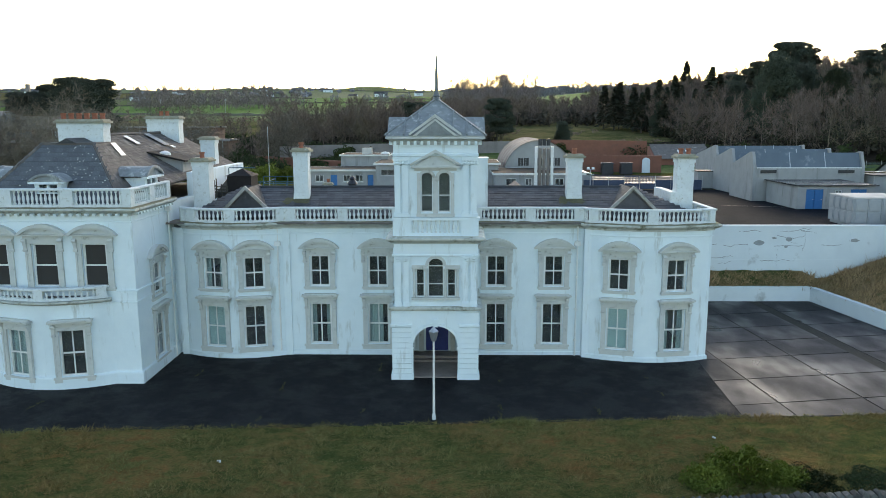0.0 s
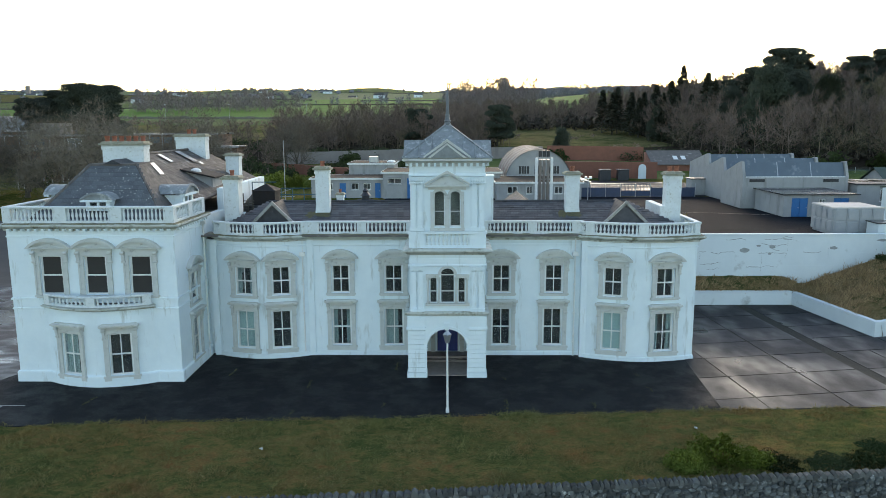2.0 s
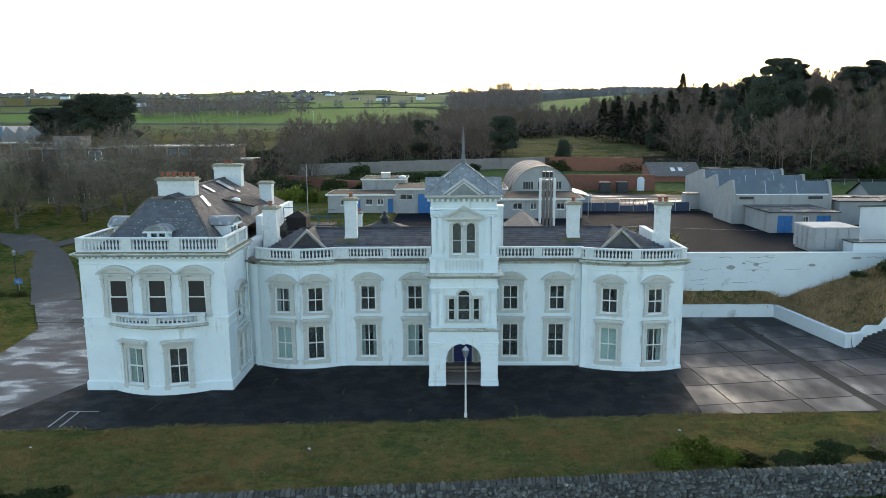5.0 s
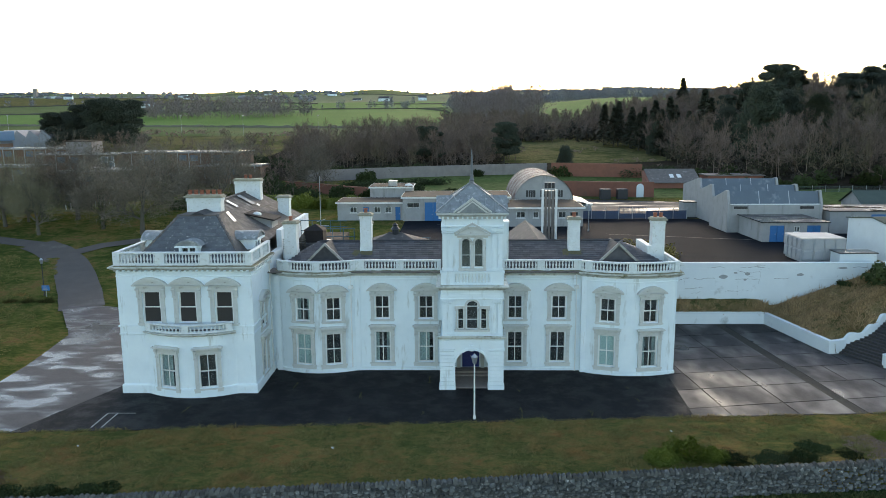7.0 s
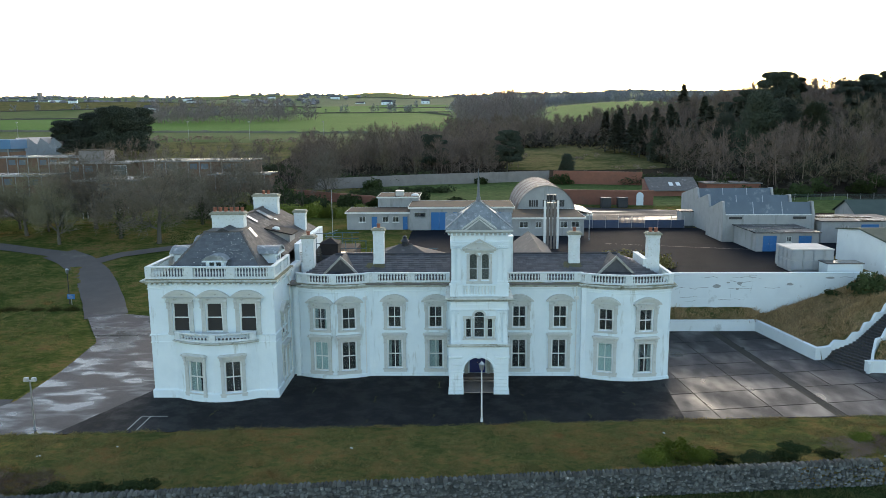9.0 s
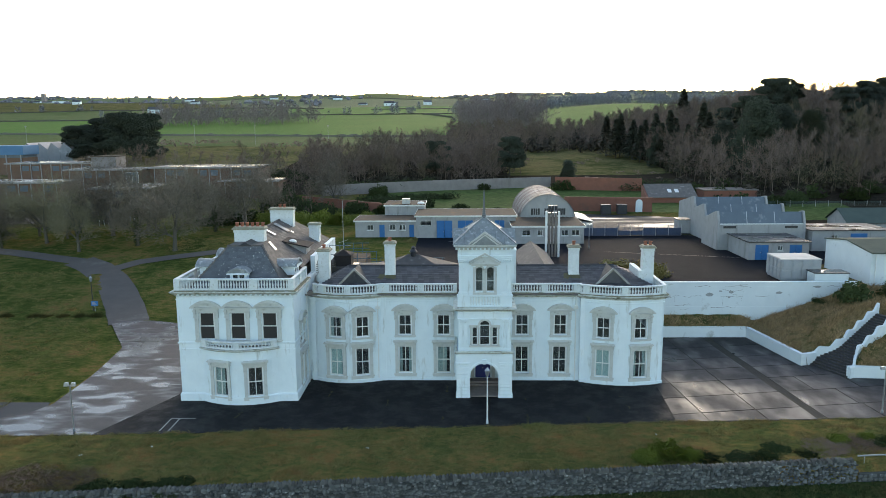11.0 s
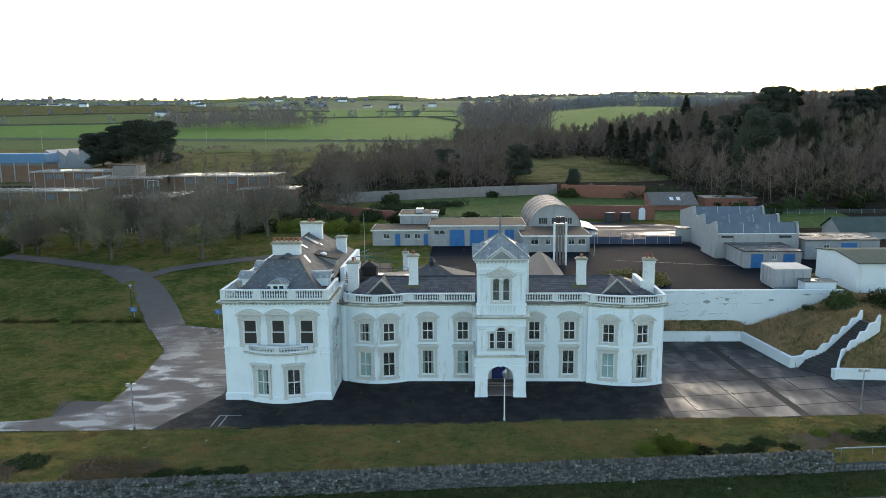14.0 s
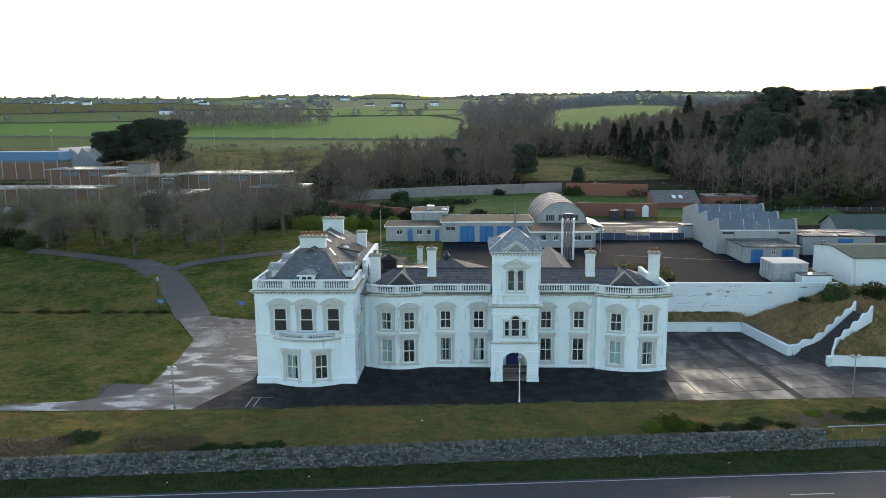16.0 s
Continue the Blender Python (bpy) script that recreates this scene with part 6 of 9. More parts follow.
# unseen floors and inner walls added, coloured dark, so that rooms stay dark
m = Mesh()
m.box(-16.3, 16.4, 0.5, 9.0, 3.9, 4.1)
m.box(-16.3, 16.4, 0.5, 9.0, 8.0, 8.3)
m.box(-26.3, -16.5, -4.8, 17, 4.6, 4.8)
m.box(-26.3, -16.5, -4.8, 17, 9.3, 9.5)
m.box(-16.3, 16.4, 9.0, 9.3, 0, 8.4)
m.box(-26.3, -16.5, -0.5, -0.2, 0, 9.4)
for x in (-9, -5.4, 5.5, 9.1, 12.7):
    m.box(x - 0.1, x + 0.1, 0.5, 9.0, 0, 8)
m.box(-2.0, 2.0, -3.9, 0.5, 7.9, 8.0)
part("floor_slab", m, M_PLASTER, house)

# ---- walls, banks and steps of the grounds ----
def low_wall(name, path, h, thick, material, label, z=0.0, ends=True):
    m = Mesh()
    m.sweep(path, [(thick / 2, 0), (thick / 2, h - 0.1), (thick / 2 + 0.05, h - 0.08), (thick / 2 + 0.03, h), (-thick / 2 - 0.03, h), (-thick / 2 - 0.05, h - 0.08), (-thick / 2, h - 0.1), (-thick / 2, 0)], z)
    return solid(name, m, material, label, "wall", "structure")


low_wall("court_wall", [(16.6, 14.3), (30.1, 14.3), (31.72, 4.42), (32.4, 4.58), (33.3, 4.98)], 1.22, 0.35, M_OLDWALL, "low white painted retaining wall with peeling paint")
low_wall("court_wall", [(34.35, 0.72), (35.0, 0.85), (39.6, 0.5), (60.0, -2.5)], 1.15, 0.35, M_OLDWALL, "low white painted wall at the foot of the bank")
m = Mesh()
m.wall([(16.6, 15.6), (42.6, 15.6)], 1.5, 5.95, 0.4)
m.box(16.6, 42.6, 15.52, 16.05, 5.95, 6.05)
tw = solid("terrace_wall", m, M_OLDWALL, "tall white painted terrace wall with cracks and bare patches", "wall", "structure")
m = Mesh()
for x0, x1, z in ((17, 33.6, 5.45), (36.0, 42.4, 4.35), (17, 36.0, 3.15)):
    m.box(x0, x1, 15.575, 15.6, z, z + 0.05)
m.box(33.55, 33.62, 15.575, 15.6, 4.1, 5.47)
m.box(35.95, 36.03, 15.575, 15.6, 3.15, 4.38)
solid("pipe", m, M_OLDWALL, "painted pipe runs along the terrace wall", "pipe")
rk = random.Random(3)
M_CRACK = mat("bare_grey_render", (0.36, 0.38, 0.375), 0.95, (0.22, 0.235, 0.23), 3, 0.7, 0.3, 20)
for k in range(34):
    x, z = rk.uniform(17.5, 41.5), rk.uniform(2.9, 5.7)
    m = Mesh()
    horiz = rk.random() < 0.75
    for q in range(rk.randrange(4, 14)):
        dx, dz = (rk.uniform(0.08, 0.3), rk.gauss(0, 0.05)) if horiz else (rk.gauss(0, 0.05), rk.uniform(-0.25, -0.08))
        t_ = rk.uniform(0.008, 0.028)
        if x + dx > 42.3 or z + dz < 2.6 or z + dz > 5.85:
            break
        m.prism([(x, z - t_), (x + dx + 0.01, z + dz - t_), (x + dx + 0.01, z + dz + t_), (x, z + t_)], 15.585, 15.6)
        x, z = x + dx, z + dz
    if m.f:
        part("crack", m, M_CRACK, tw)
for x, z, w, h in ((26.2, 4.6, 0.45, 0.22), (28.6, 4.9, 0.3, 0.16), (33.9, 4.8, 0.4, 0.16), (28.4, 4.3, 0.18, 0.14), (27.4, 5.0, 0.22, 0.1), (38.2, 5.5, 0.5, 0.12)):
    m = Mesh()
    m.prism([(x + w * math.cos(a) * rk.uniform(0.7, 1.2), z + h * math.sin(a) * rk.uniform(0.7, 1.2)) for a in (2 * math.pi * i / 11 for i in range(11))], 15.588, 15.6)
    part("bare_patch", m, M_CRACK, tw)
# garden steps between stepped white walls
S0, SD = Vector((33.4, 2.8)), Vector((0.917, 0.4)).normalized()
SN = Vector((SD.y, -SD.x))
stair = thing("garden_steps", "dark stone garden steps between stepped white walls", "steps")
M_STEP = mat("dark_stone_step", (0.05, 0.047, 0.045), 0.8, (0.032, 0.03, 0.03), 2, 0.6, 0.2, stain=(0.09, 0.085, 0.06), stain_scale=1.2, stain_amt=0.2)
ang = math.degrees(math.atan2(SD.y, SD.x)) - 90
for i in range(25):
    d = 0.02 + 0.305 * i
    w = stair_half(d) + 0.02
    step = Mesh()
    step.box(-w, w, -0.02, 0.36, -0.7, 0.0, 0.01)
    p = S0 + SD * d
    part("step", step, M_STEP, stair, "", pose(p.x, p.y, 0.188 * (i + 1), 0, 0, ang))
for s in (-1, 1):
    m = Mesh()
    pts = []
    for i in range(61):
        d = 7.9 * i / 60
        fl = d / 1.32
        u = fl - math.floor(fl)
        z = (math.floor(fl) + sm(0.5, 1.0, u)) * 0.80 + 0.95
        pts.append((d, min(z, 5.75)))
    for d, z in pts:
        pa, pb = S0 + SD * d + SN * stair_half(d) * s, S0 + SD * d + SN * (0.28 + stair_half(d)) * s
        m.v += [(pa.x, pa.y, 0), (pa.x, pa.y, z), (pb.x, pb.y, z), (pb.x, pb.y, 0)]
    for i in range(len(pts) - 1):
        m.f += [(4 * i + q, 4 * i + (q + 1) % 4, 4 * i + 4 + (q + 1) % 4, 4 * i + 4 + q) for q in range(4)]
    m.f += [(0, 1, 2, 3), tuple(4 * (len(pts) - 1) + q for q in (3, 2, 1, 0))]
    part("side_wall", m, M_OLDWALL, stair, "white wall stepping up in curves")


# ---- rubble wall along the road ----
rub = thing("roadside_wall", "grey rubble stone wall with upright coping stones", "wall", None, "", "structure")
core = Mesh()
core.sweep([(x, wall_line(x)) for x in range(-120, 27, 7)], [(0.06, -1.6), (0.06, 0.36), (-0.4, 0.36), (-0.4, -1.6)], 0)
part("core", core, M_MORTAR, rub, "dark mortar")
rr = random.Random(11)


def stone(m, x, y, z, w, h, d, slope=0.1):
    """One rough block, its face bulging outward."""
    j = lambda a: rr.uniform(-a, a)
    a0 = j(0.5)
    o = [(w * 0.56 * math.cos(a0 + q) * (1 + j(.16)), h * 0.6 * math.sin(a0 + q) * (1 + j(.16))) for q in (2 * math.pi * i / 7 for i in range(7))]
    k = m.pts([(x + a, y + slope * a, z + b) for a, b in o] + [(x + a * 0.78, y + slope * a - d + j(0.02), z + b * 0.75) for a, b in o])
    m.f += [tuple(range(k + 7, k + 14))] + [(k + i, k + (i + 1) % 7, k + 7 + (i + 1) % 7, k + 7 + i) for i in range(7)]


rest = Mesh()
parts_made = 0
zrow = -1.22
while zrow < 0.3:
    hrow = rr.uniform(0.14, 0.24)
    x = -75.0
    while x < 25.6:
        w = rr.uniform(0.16, 0.42)
        h = min(hrow * rr.uniform(0.7, 1.5), 0.42)
        zc = zrow + hrow / 2 + rr.uniform(-0.08, 0.08)
        y = wall_line(x + w / 2) - 0.07
        if zc < 0.36:
            if -9 < x < 7 and parts_made < 290:
                s1 = Mesh()
                stone(s1, 0, 0, 0, w * 0.96, h, rr.uniform(0.05, 0.12))
                part("stone", s1, M_RUBBLE, rub, "", pose(x + w / 2, y, zc))
                parts_made += 1
            else:
                stone(rest, x + w / 2, y, zc, w * 0.96, h, rr.uniform(0.05, 0.12))
        x += w
    zrow += hrow
tagged(part("stonework", rest, mat("rubble_stone_rest", (0.12, 0.13, 0.127), 0.85, (0.048, 0.054, 0.053), 1.6, 0.5, 0.5, 14, stain=(0.38, 0.39, 0.38), stain_scale=4.5, stain_amt=0.36, island=0.65), rub, "grey rubble stones"), kind="stuff")
cope = Mesh()
x = -75.0
while x < 25.4:
    w = rr.uniform(0.16, 0.36)
    y = wall_line(x)
    hh = rr.uniform(0.2, 0.34)
    lean = rr.uniform(-0.04, 0.04)
    k = cope.pts([(x, y - 0.16, 0.33), (x + w * 0.93, y - 0.14, 0.33), (x + w * 0.93, y + 0.3, 0.33), (x, y + 0.3, 0.33),
                  (x + 0.01, y - 0.13, 0.33 + hh * 0.6), (x + w * 0.9, y - 0.12, 0.33 + hh * 0.55), (x + w * 0.9, y + 0.25, 0.33 + hh * 0.55), (x + 0.01, y + 0.25, 0.33 + hh * 0.6),
                  (x + w * 0.45 + lean, y - 0.07, 0.33 + hh), (x + w * 0.5 + lean, y + 0.18, 0.33 + hh)])
    cope.f += [tuple(k + i for i in f) for f in ((0, 1, 5, 4), (1, 2, 6, 5), (2, 3, 7, 6), (3, 0, 4, 7), (4, 5, 8), (5, 6, 9, 8), (6, 7, 9), (7, 4, 8, 9))]
    x += w
tagged(part("coping", cope, M_COPE, rub, "upright coping stones"), kind="stuff")
m = Mesh()
for i in range(7):
    x = 26.5 + i * 2.6
    m.tube((x, wall_line(x) + 0.35, -0.7), (x, wall_line(x) + 0.35, 0.55), 0.035, 0.035, 6)
m.tube((26.0, wall_line(26.0) + 0.35, 0.55), (43, wall_line(43) + 0.35, 0.55), 0.06, 0.06, 6)
low = Mesh()
low.sweep([(x, wall_line(x)) for x in range(26, 62, 4)], [(0.06, -1.6), (0.06, -0.62), (0.0, -0.55), (-0.4, -0.55), (-0.4, -1.6)], 0)
part("low_core", low, M_MORTAR, rub, "low dark stone wall below the rail")
lows = Mesh()
x = 26.0
while x < 44:
    for zc in (-1.05, -0.8):
        stone(lows, x + rr.uniform(0, 0.2), wall_line(x) - 0.07, zc + rr.uniform(-0.05, 0.05), rr.uniform(0.2, 0.42), rr.uniform(0.16, 0.26), rr.uniform(0.05, 0.1))
    x += 0.36
tagged(part("low_stonework", lows, M_RUBBLE, rub, "dull stones of the low wall"), kind="stuff")
solid("guard_rail", m, M_STEEL, "grey tubular roadside rail", "rail")


# ---- lamps ----
def lamp_post(x, y, h, z=0.0, head="lantern", dark=False):
    t = thing("lamp_post", "slim dark lamp post with a pale lantern by the lane" if dark else "slim pale painted lamp post with a lantern" if head == "lantern" else "slim grey lamp post with two floodlights", "lamp post", pose(x, y, z), "lamp posts")
    m = Mesh()
    m.lathe([(0.1, 0), (0.1, 0.25), (0.065, 0.32), (0.05, h - 0.6), (0.06, h - 0.55)], 8)
    part("pole", m, M_DARK if dark else M_STEEL if head != "lantern" else M_FRAME, t)
    if head == "lantern":
        m = Mesh()
        m.lathe([(0.06, h - 0.56), (0.13, h - 0.5), (0.22, h - 0.08), (0.25, h - 0.06), (0.1, h + 0.08), (0.04, h + 0.16), (0.0, h + 0.2)], 4)
        part("lantern", m, M_STEEL, t, "dull glass lantern with metal cap")
    else:
        for s in (-1, 1):
            m = Mesh()
            m.box(s * 0.28 - 0.17, s * 0.28 + 0.17, -0.12, 0.14, h - 0.62, h - 0.36, 0.03)
            part("floodlight", m, M_STEEL, t, "pale square floodlight")
        m = Mesh()
        m.tube((-0.3, 0, h - 0.62), (0.3, 0, h - 0.62), 0.03, 0.03, 6)
        part("crossbar", m, M_STEEL, t)
    return t


lamp_post(0.12, -10.25, 4.55)
lamp_post(-32.7, -12.0, 4.4, 0, "flood")
lamp_post(32.8, -7.9, 4.4, 0, "flood")
lamp_post(-49.2, 24.4, 4.4, ground_z(-49.2, 24.4), "lantern", True)
lamp_post(17.2, 43.0, 4.2, 5.3, "flood")


def sign(x, y):
    z = ground_z(x, y)
    t = thing("sign", "small blue sign board on a short post", "sign", pose(x, y, z), "blue signs")
    m = Mesh()
    m.tube((0, 0, 0), (0, 0, 1.2), 0.04, 0.04, 6)
    part("post", m, M_STEEL, t)
    m = Mesh()
    m.box(-0.45, 0.45, -0.07, -0.03, 0.8, 1.4, 0.0)
    b = part("board", m, mat("blue_sign", (0.02, 0.16, 0.42), 0.5), t)
    m = Mesh()
    for k in range(3):
        m.box(-0.3, 0.3 - 0.12 * k, -0.078, -0.07, 0.92 + 0.14 * k, 0.98 + 0.14 * k)
    part("lettering", m, M_LINE, b, "white bars of writing")


sign(-48.8, 24.1)
sign(-36.8, 23.2)

# ---- service yard buildings ----
YZ = 5.3


def block(t, x0, x1, y0, y1, z0, z1, material=None, over=0.2, roof=None, holes=(), fascia=True):
    """A flat-roofed block: four walls, fascia and roof; holes in the front wall."""
    m = Mesh()
    m.wall([(x0, y0), (x1, y0)], z0, z1, 0.25, [(a - x0, b - x0, c, d) for a, b, c, d in holes])
    m.wall([(x1 - 0.003, y0 + 0.255), (x1 - 0.003, y1 - 0.255)], z0, z1, 0.25)
    m.wall([(x1, y1), (x0, y1)], z0, z1, 0.25)
    m.wall([(x0 + 0.003, y1 - 0.255), (x0 + 0.003, y0 + 0.255)], z0, z1, 0.25)
    part("wall", m, material or M_RENDER, t)
    m = Mesh()
    m.box(x0 - over, x1 + over, y0 - over, y1 + over, z1, z1 + 0.12)
    part("roof", m, roof or M_FELT, t, "flat felt roof")
    if fascia:
        m = Mesh()
        m.sweep([(x0, y1), (x0, y0), (x1, y0), (x1, y1)], [(over + 0.03, 0), (over + 0.03, 0.24), (over + 0.0, 0.24), (over + 0.0, 0)], z1 - 0.1, True)
        part("fascia", m, M_FRAME, t, "white fascia board")


def yard_window(t, x, y, z, w, h):
    m = Mesh()
    for a, b, c, d in ((-w / 2, -w / 2 + 0.06, 0, h), (w / 2 - 0.06, w / 2, 0, h), (-w / 2, w / 2, 0, 0.06), (-w / 2, w / 2, h - 0.06, h), (-0.03, 0.03, 0, h)):
        m.box(a, b, -0.03, 0.08, c, d)
    o = part("window", m, M_FRAME, t, "", pose(x, y, z))
    g_ = Mesh()
    g_.box(-w / 2, w / 2, 0.03, 0.036, 0, h)
    part("pane", g_, M_GLASS, o).visible_shadow = False
    s = Mesh()
    s.box(-w / 2 - 0.08, w / 2 + 0.08, -0.1, 0.05, -0.1, -0.02)
    part("sill", s, M_FRAME, o)


def yard_door(t, x0, x1, y, z, h, n=1):
    for i in range(n):
        a, b = x0 + (x1 - x0) * i / n, x0 + (x1 - x0) * (i + 1) / n
        m = Mesh()
        m.box(a + 0.02, b - 0.02, y - 0.04, y + 0.04, z, z + h)
        m.box(a + 0.1, b - 0.1, y - 0.06, y - 0.04, z + 0.15, z + h * 0.45)
        m.box(a + 0.1, b - 0.1, y - 0.06, y - 0.04, z + h * 0.52, z + h - 0.12)
        d_ = part("door", m, M_BLUE, t, "bright blue painted door")
        k = Mesh()
        k.box(b - 0.2, b - 0.1, y - 0.1, y - 0.04, z + 1.0, z + 1.06)
        part("handle", k, M_STEEL, d_)


t = thing("store_building", "long grey rendered flat-roofed store with bright blue doors", "store")
wins = ((-17.1, 1.1), (-13.4, 1.0), (-11.7, 1.0))
block(t, -19.6, -9.4, 55.0, 62.5, YZ, 8.0, None, 0.25, None, [(x - w / 2, x + w / 2, YZ + 1.2, YZ + 2.1) for x, w in wins] + [(-15.6, -14.7, YZ, YZ + 2.1), (-10.6, -9.8, YZ, YZ + 2.1)])
for x, w in wins:
    yard_window(t, x, 55.08, YZ + 1.2, w, 0.9)
yard_door(t, -15.6, -14.7, 55.1, YZ, 2.1)
yard_door(t, -10.6, -9.8, 55.1, YZ, 2.1)
bays = ((-6.0, -3.4), (-2.5, 0.0), (0.6, 3.1), (3.6, 5.2))
block(t, -9.36, 7.0, 54.0, 64.0, YZ, 8.9, None, 0.25, None, [(-8.7, -6.8, YZ + 2.1, YZ + 2.85)] + [(a, b, YZ, YZ + 2.9) for a, b in bays])
yard_window(t, -7.75, 54.1, YZ + 2.1, 1.9, 0.75)
for a, b in bays:
    yard_door(t, a, b, 54.12, YZ, 2.9, 2)
block(t, -15.5, -8.6, 64.0, 72.0, YZ, 9.6, None, 0.2)
m = Mesh()
m.box(-12.6, -11.2, 66, 67.4, 9.7, 10.6)
part("roof_unit", m, M_STEEL, t, "boxy grey roof plant")
m = Mesh()
m.lathe([(0.7, 0), (0.7, 0.1), (0.5, 0.3), (0.0, 0.4)], 12, (-9.2, 66.5, 9.7))
part("dome_light", m, M_FRAME, t, "round pale rooflight")

t = thing("boiler_house", "low grey rendered boiler house with felt roof", "boiler house")
bw = ((8.2, 1.3), (10.4, 0.8), (14.2, 1.1), (15.9, 1.2))
block(t, 6.2, 17.2, 47.5, 58.5, YZ, 8.0, None, 0.25, None, [(x - w / 2, x + w / 2, YZ + 1.3, YZ + 2.2) for x, w in bw])
for x, w in bw:
    yard_window(t, x, 47.58, YZ + 1.3, w, 0.9)
t = thing("flue_stack", "tall steel boiler flues between white frame posts", "flue")
for k, x in enumerate((10.4, 10.85, 11.3)):
    m = Mesh()
    m.tube((x, 36.0, YZ), (x, 36.0, 11.6), 0.17, 0.17, 12)
    m.tube((x, 36.0, 12.1), (x, 36.0, 12.5), 0.13, 0.13, 10)
    f_ = part("flue", m, M_FLUE, t, "steel boiler flue")
    m = Mesh()
    m.tube((x, 36.0, 11.9), (x, 36.0, 12.6), 0.21, 0.21, 10)
    part("cowl", m, M_DARK, f_, "black flue cowl")
for x in (9.98, 11.72):
    m = Mesh()
    m.box(x - 0.13, x + 0.13, 35.75, 36.2, YZ, 11.8)
    part("frame_post", m, M_FRAME, t, "white frame post")
for z in (7.5, 9.3):
    m = Mesh()
    m.box(9.9, 11.8, 36.15, 36.25, z, z + 0.1)
    part("tie_bar", m, M_STEEL, t)

t = thing("barrel_shed", "round-roofed corrugated iron shed with grey rendered end", "shed")
bx, br, by0, by1, bz = 13.0, 4.9, 60.5, 78.0, 7.0
m = Mesh()
n = 90
for i in range(n):
    for r_ in (0,):
        a0, a1 = math.pi * i / n, math.pi * (i + 1) / n
        pts_ = []
        for a, y in ((a0, by0 - 0.3), (a1, by0 - 0.3), (a1, by1), (a0, by1)):
            pts_.append((bx + br * math.cos(a), y, bz + br * math.sin(a)))
        m.face(pts_)
m.box(bx - br - 0.05, bx - br + 0.1, by0, by1, YZ, bz)
m.box(bx + br - 0.1, bx + br + 0.05, by0, by1, YZ, bz)
part("roof", m, M_CORR, t, "curved corrugated roof streaked with rust")
m = Mesh()
m.prism([(bx - br + 0.02, YZ)] + [(bx + (br - 0.04) * math.cos(math.pi * i / 24), bz + (br - 0.04) * math.sin(math.pi * i / 24)) for i in range(24, -1, -1)] + [(bx + br - 0.02, YZ)], by0, by0 + 0.2)
part("end_wall", m, M_RENDER, t)
for k in range(9):
    m = Mesh()
    y = by0 + 1.6 + 1.95 * k
    ring = [(bx + (br + 0.03) * math.cos(math.pi * i / 40), bz + (br + 0.03) * math.sin(math.pi * i / 40)) for i in range(41)]
    inner = [(bx + (br - 0.01) * math.cos(math.pi * i / 40), bz + (br - 0.01) * math.sin(math.pi * i / 40)) for i in range(41)]
    band(m, ring, inner, y, y + 1.0)
    part("roof_sheet", m, M_CORR if k % 2 else M_CORR_DK, t)
for x in (-2.1, 0.2, 2.3):
    m = Mesh()
    m.box(bx + x - 0.75, bx + x + 0.75, by0 - 0.04, by0, 8.3, 9.4)
    w_ = part("window", m, M_DARK, t, "dark broken window")
    for k in (-0.35, 0.0, 0.35):
        m = Mesh()
        m.box(bx + x + k - 0.025, bx + x + k + 0.025, by0 - 0.07, by0 - 0.04, 8.3, 9.4)
        part("glazing_bar", m, M_STEEL, w_)
m = Mesh()
m.prism([(bx + br, 7.6), (bx + br + 3.2, 6.9), (bx + br + 3.2, 6.98), (bx + br, 7.75)], by0 + 1, by0 + 12)
part("lean_to_roof", m, mat("pale_green_sheet", (0.4, 0.48, 0.45), 0.5, (0.3, 0.37, 0.35), 0.6), t, "pale green sheet lean-to roof")
m = Mesh()
m.box(bx + br + 0.1, bx + br + 3.0, by0 + 1.2, by0 + 11.8, YZ, 6.9)
part("lean_to", m, M_RENDER, t)


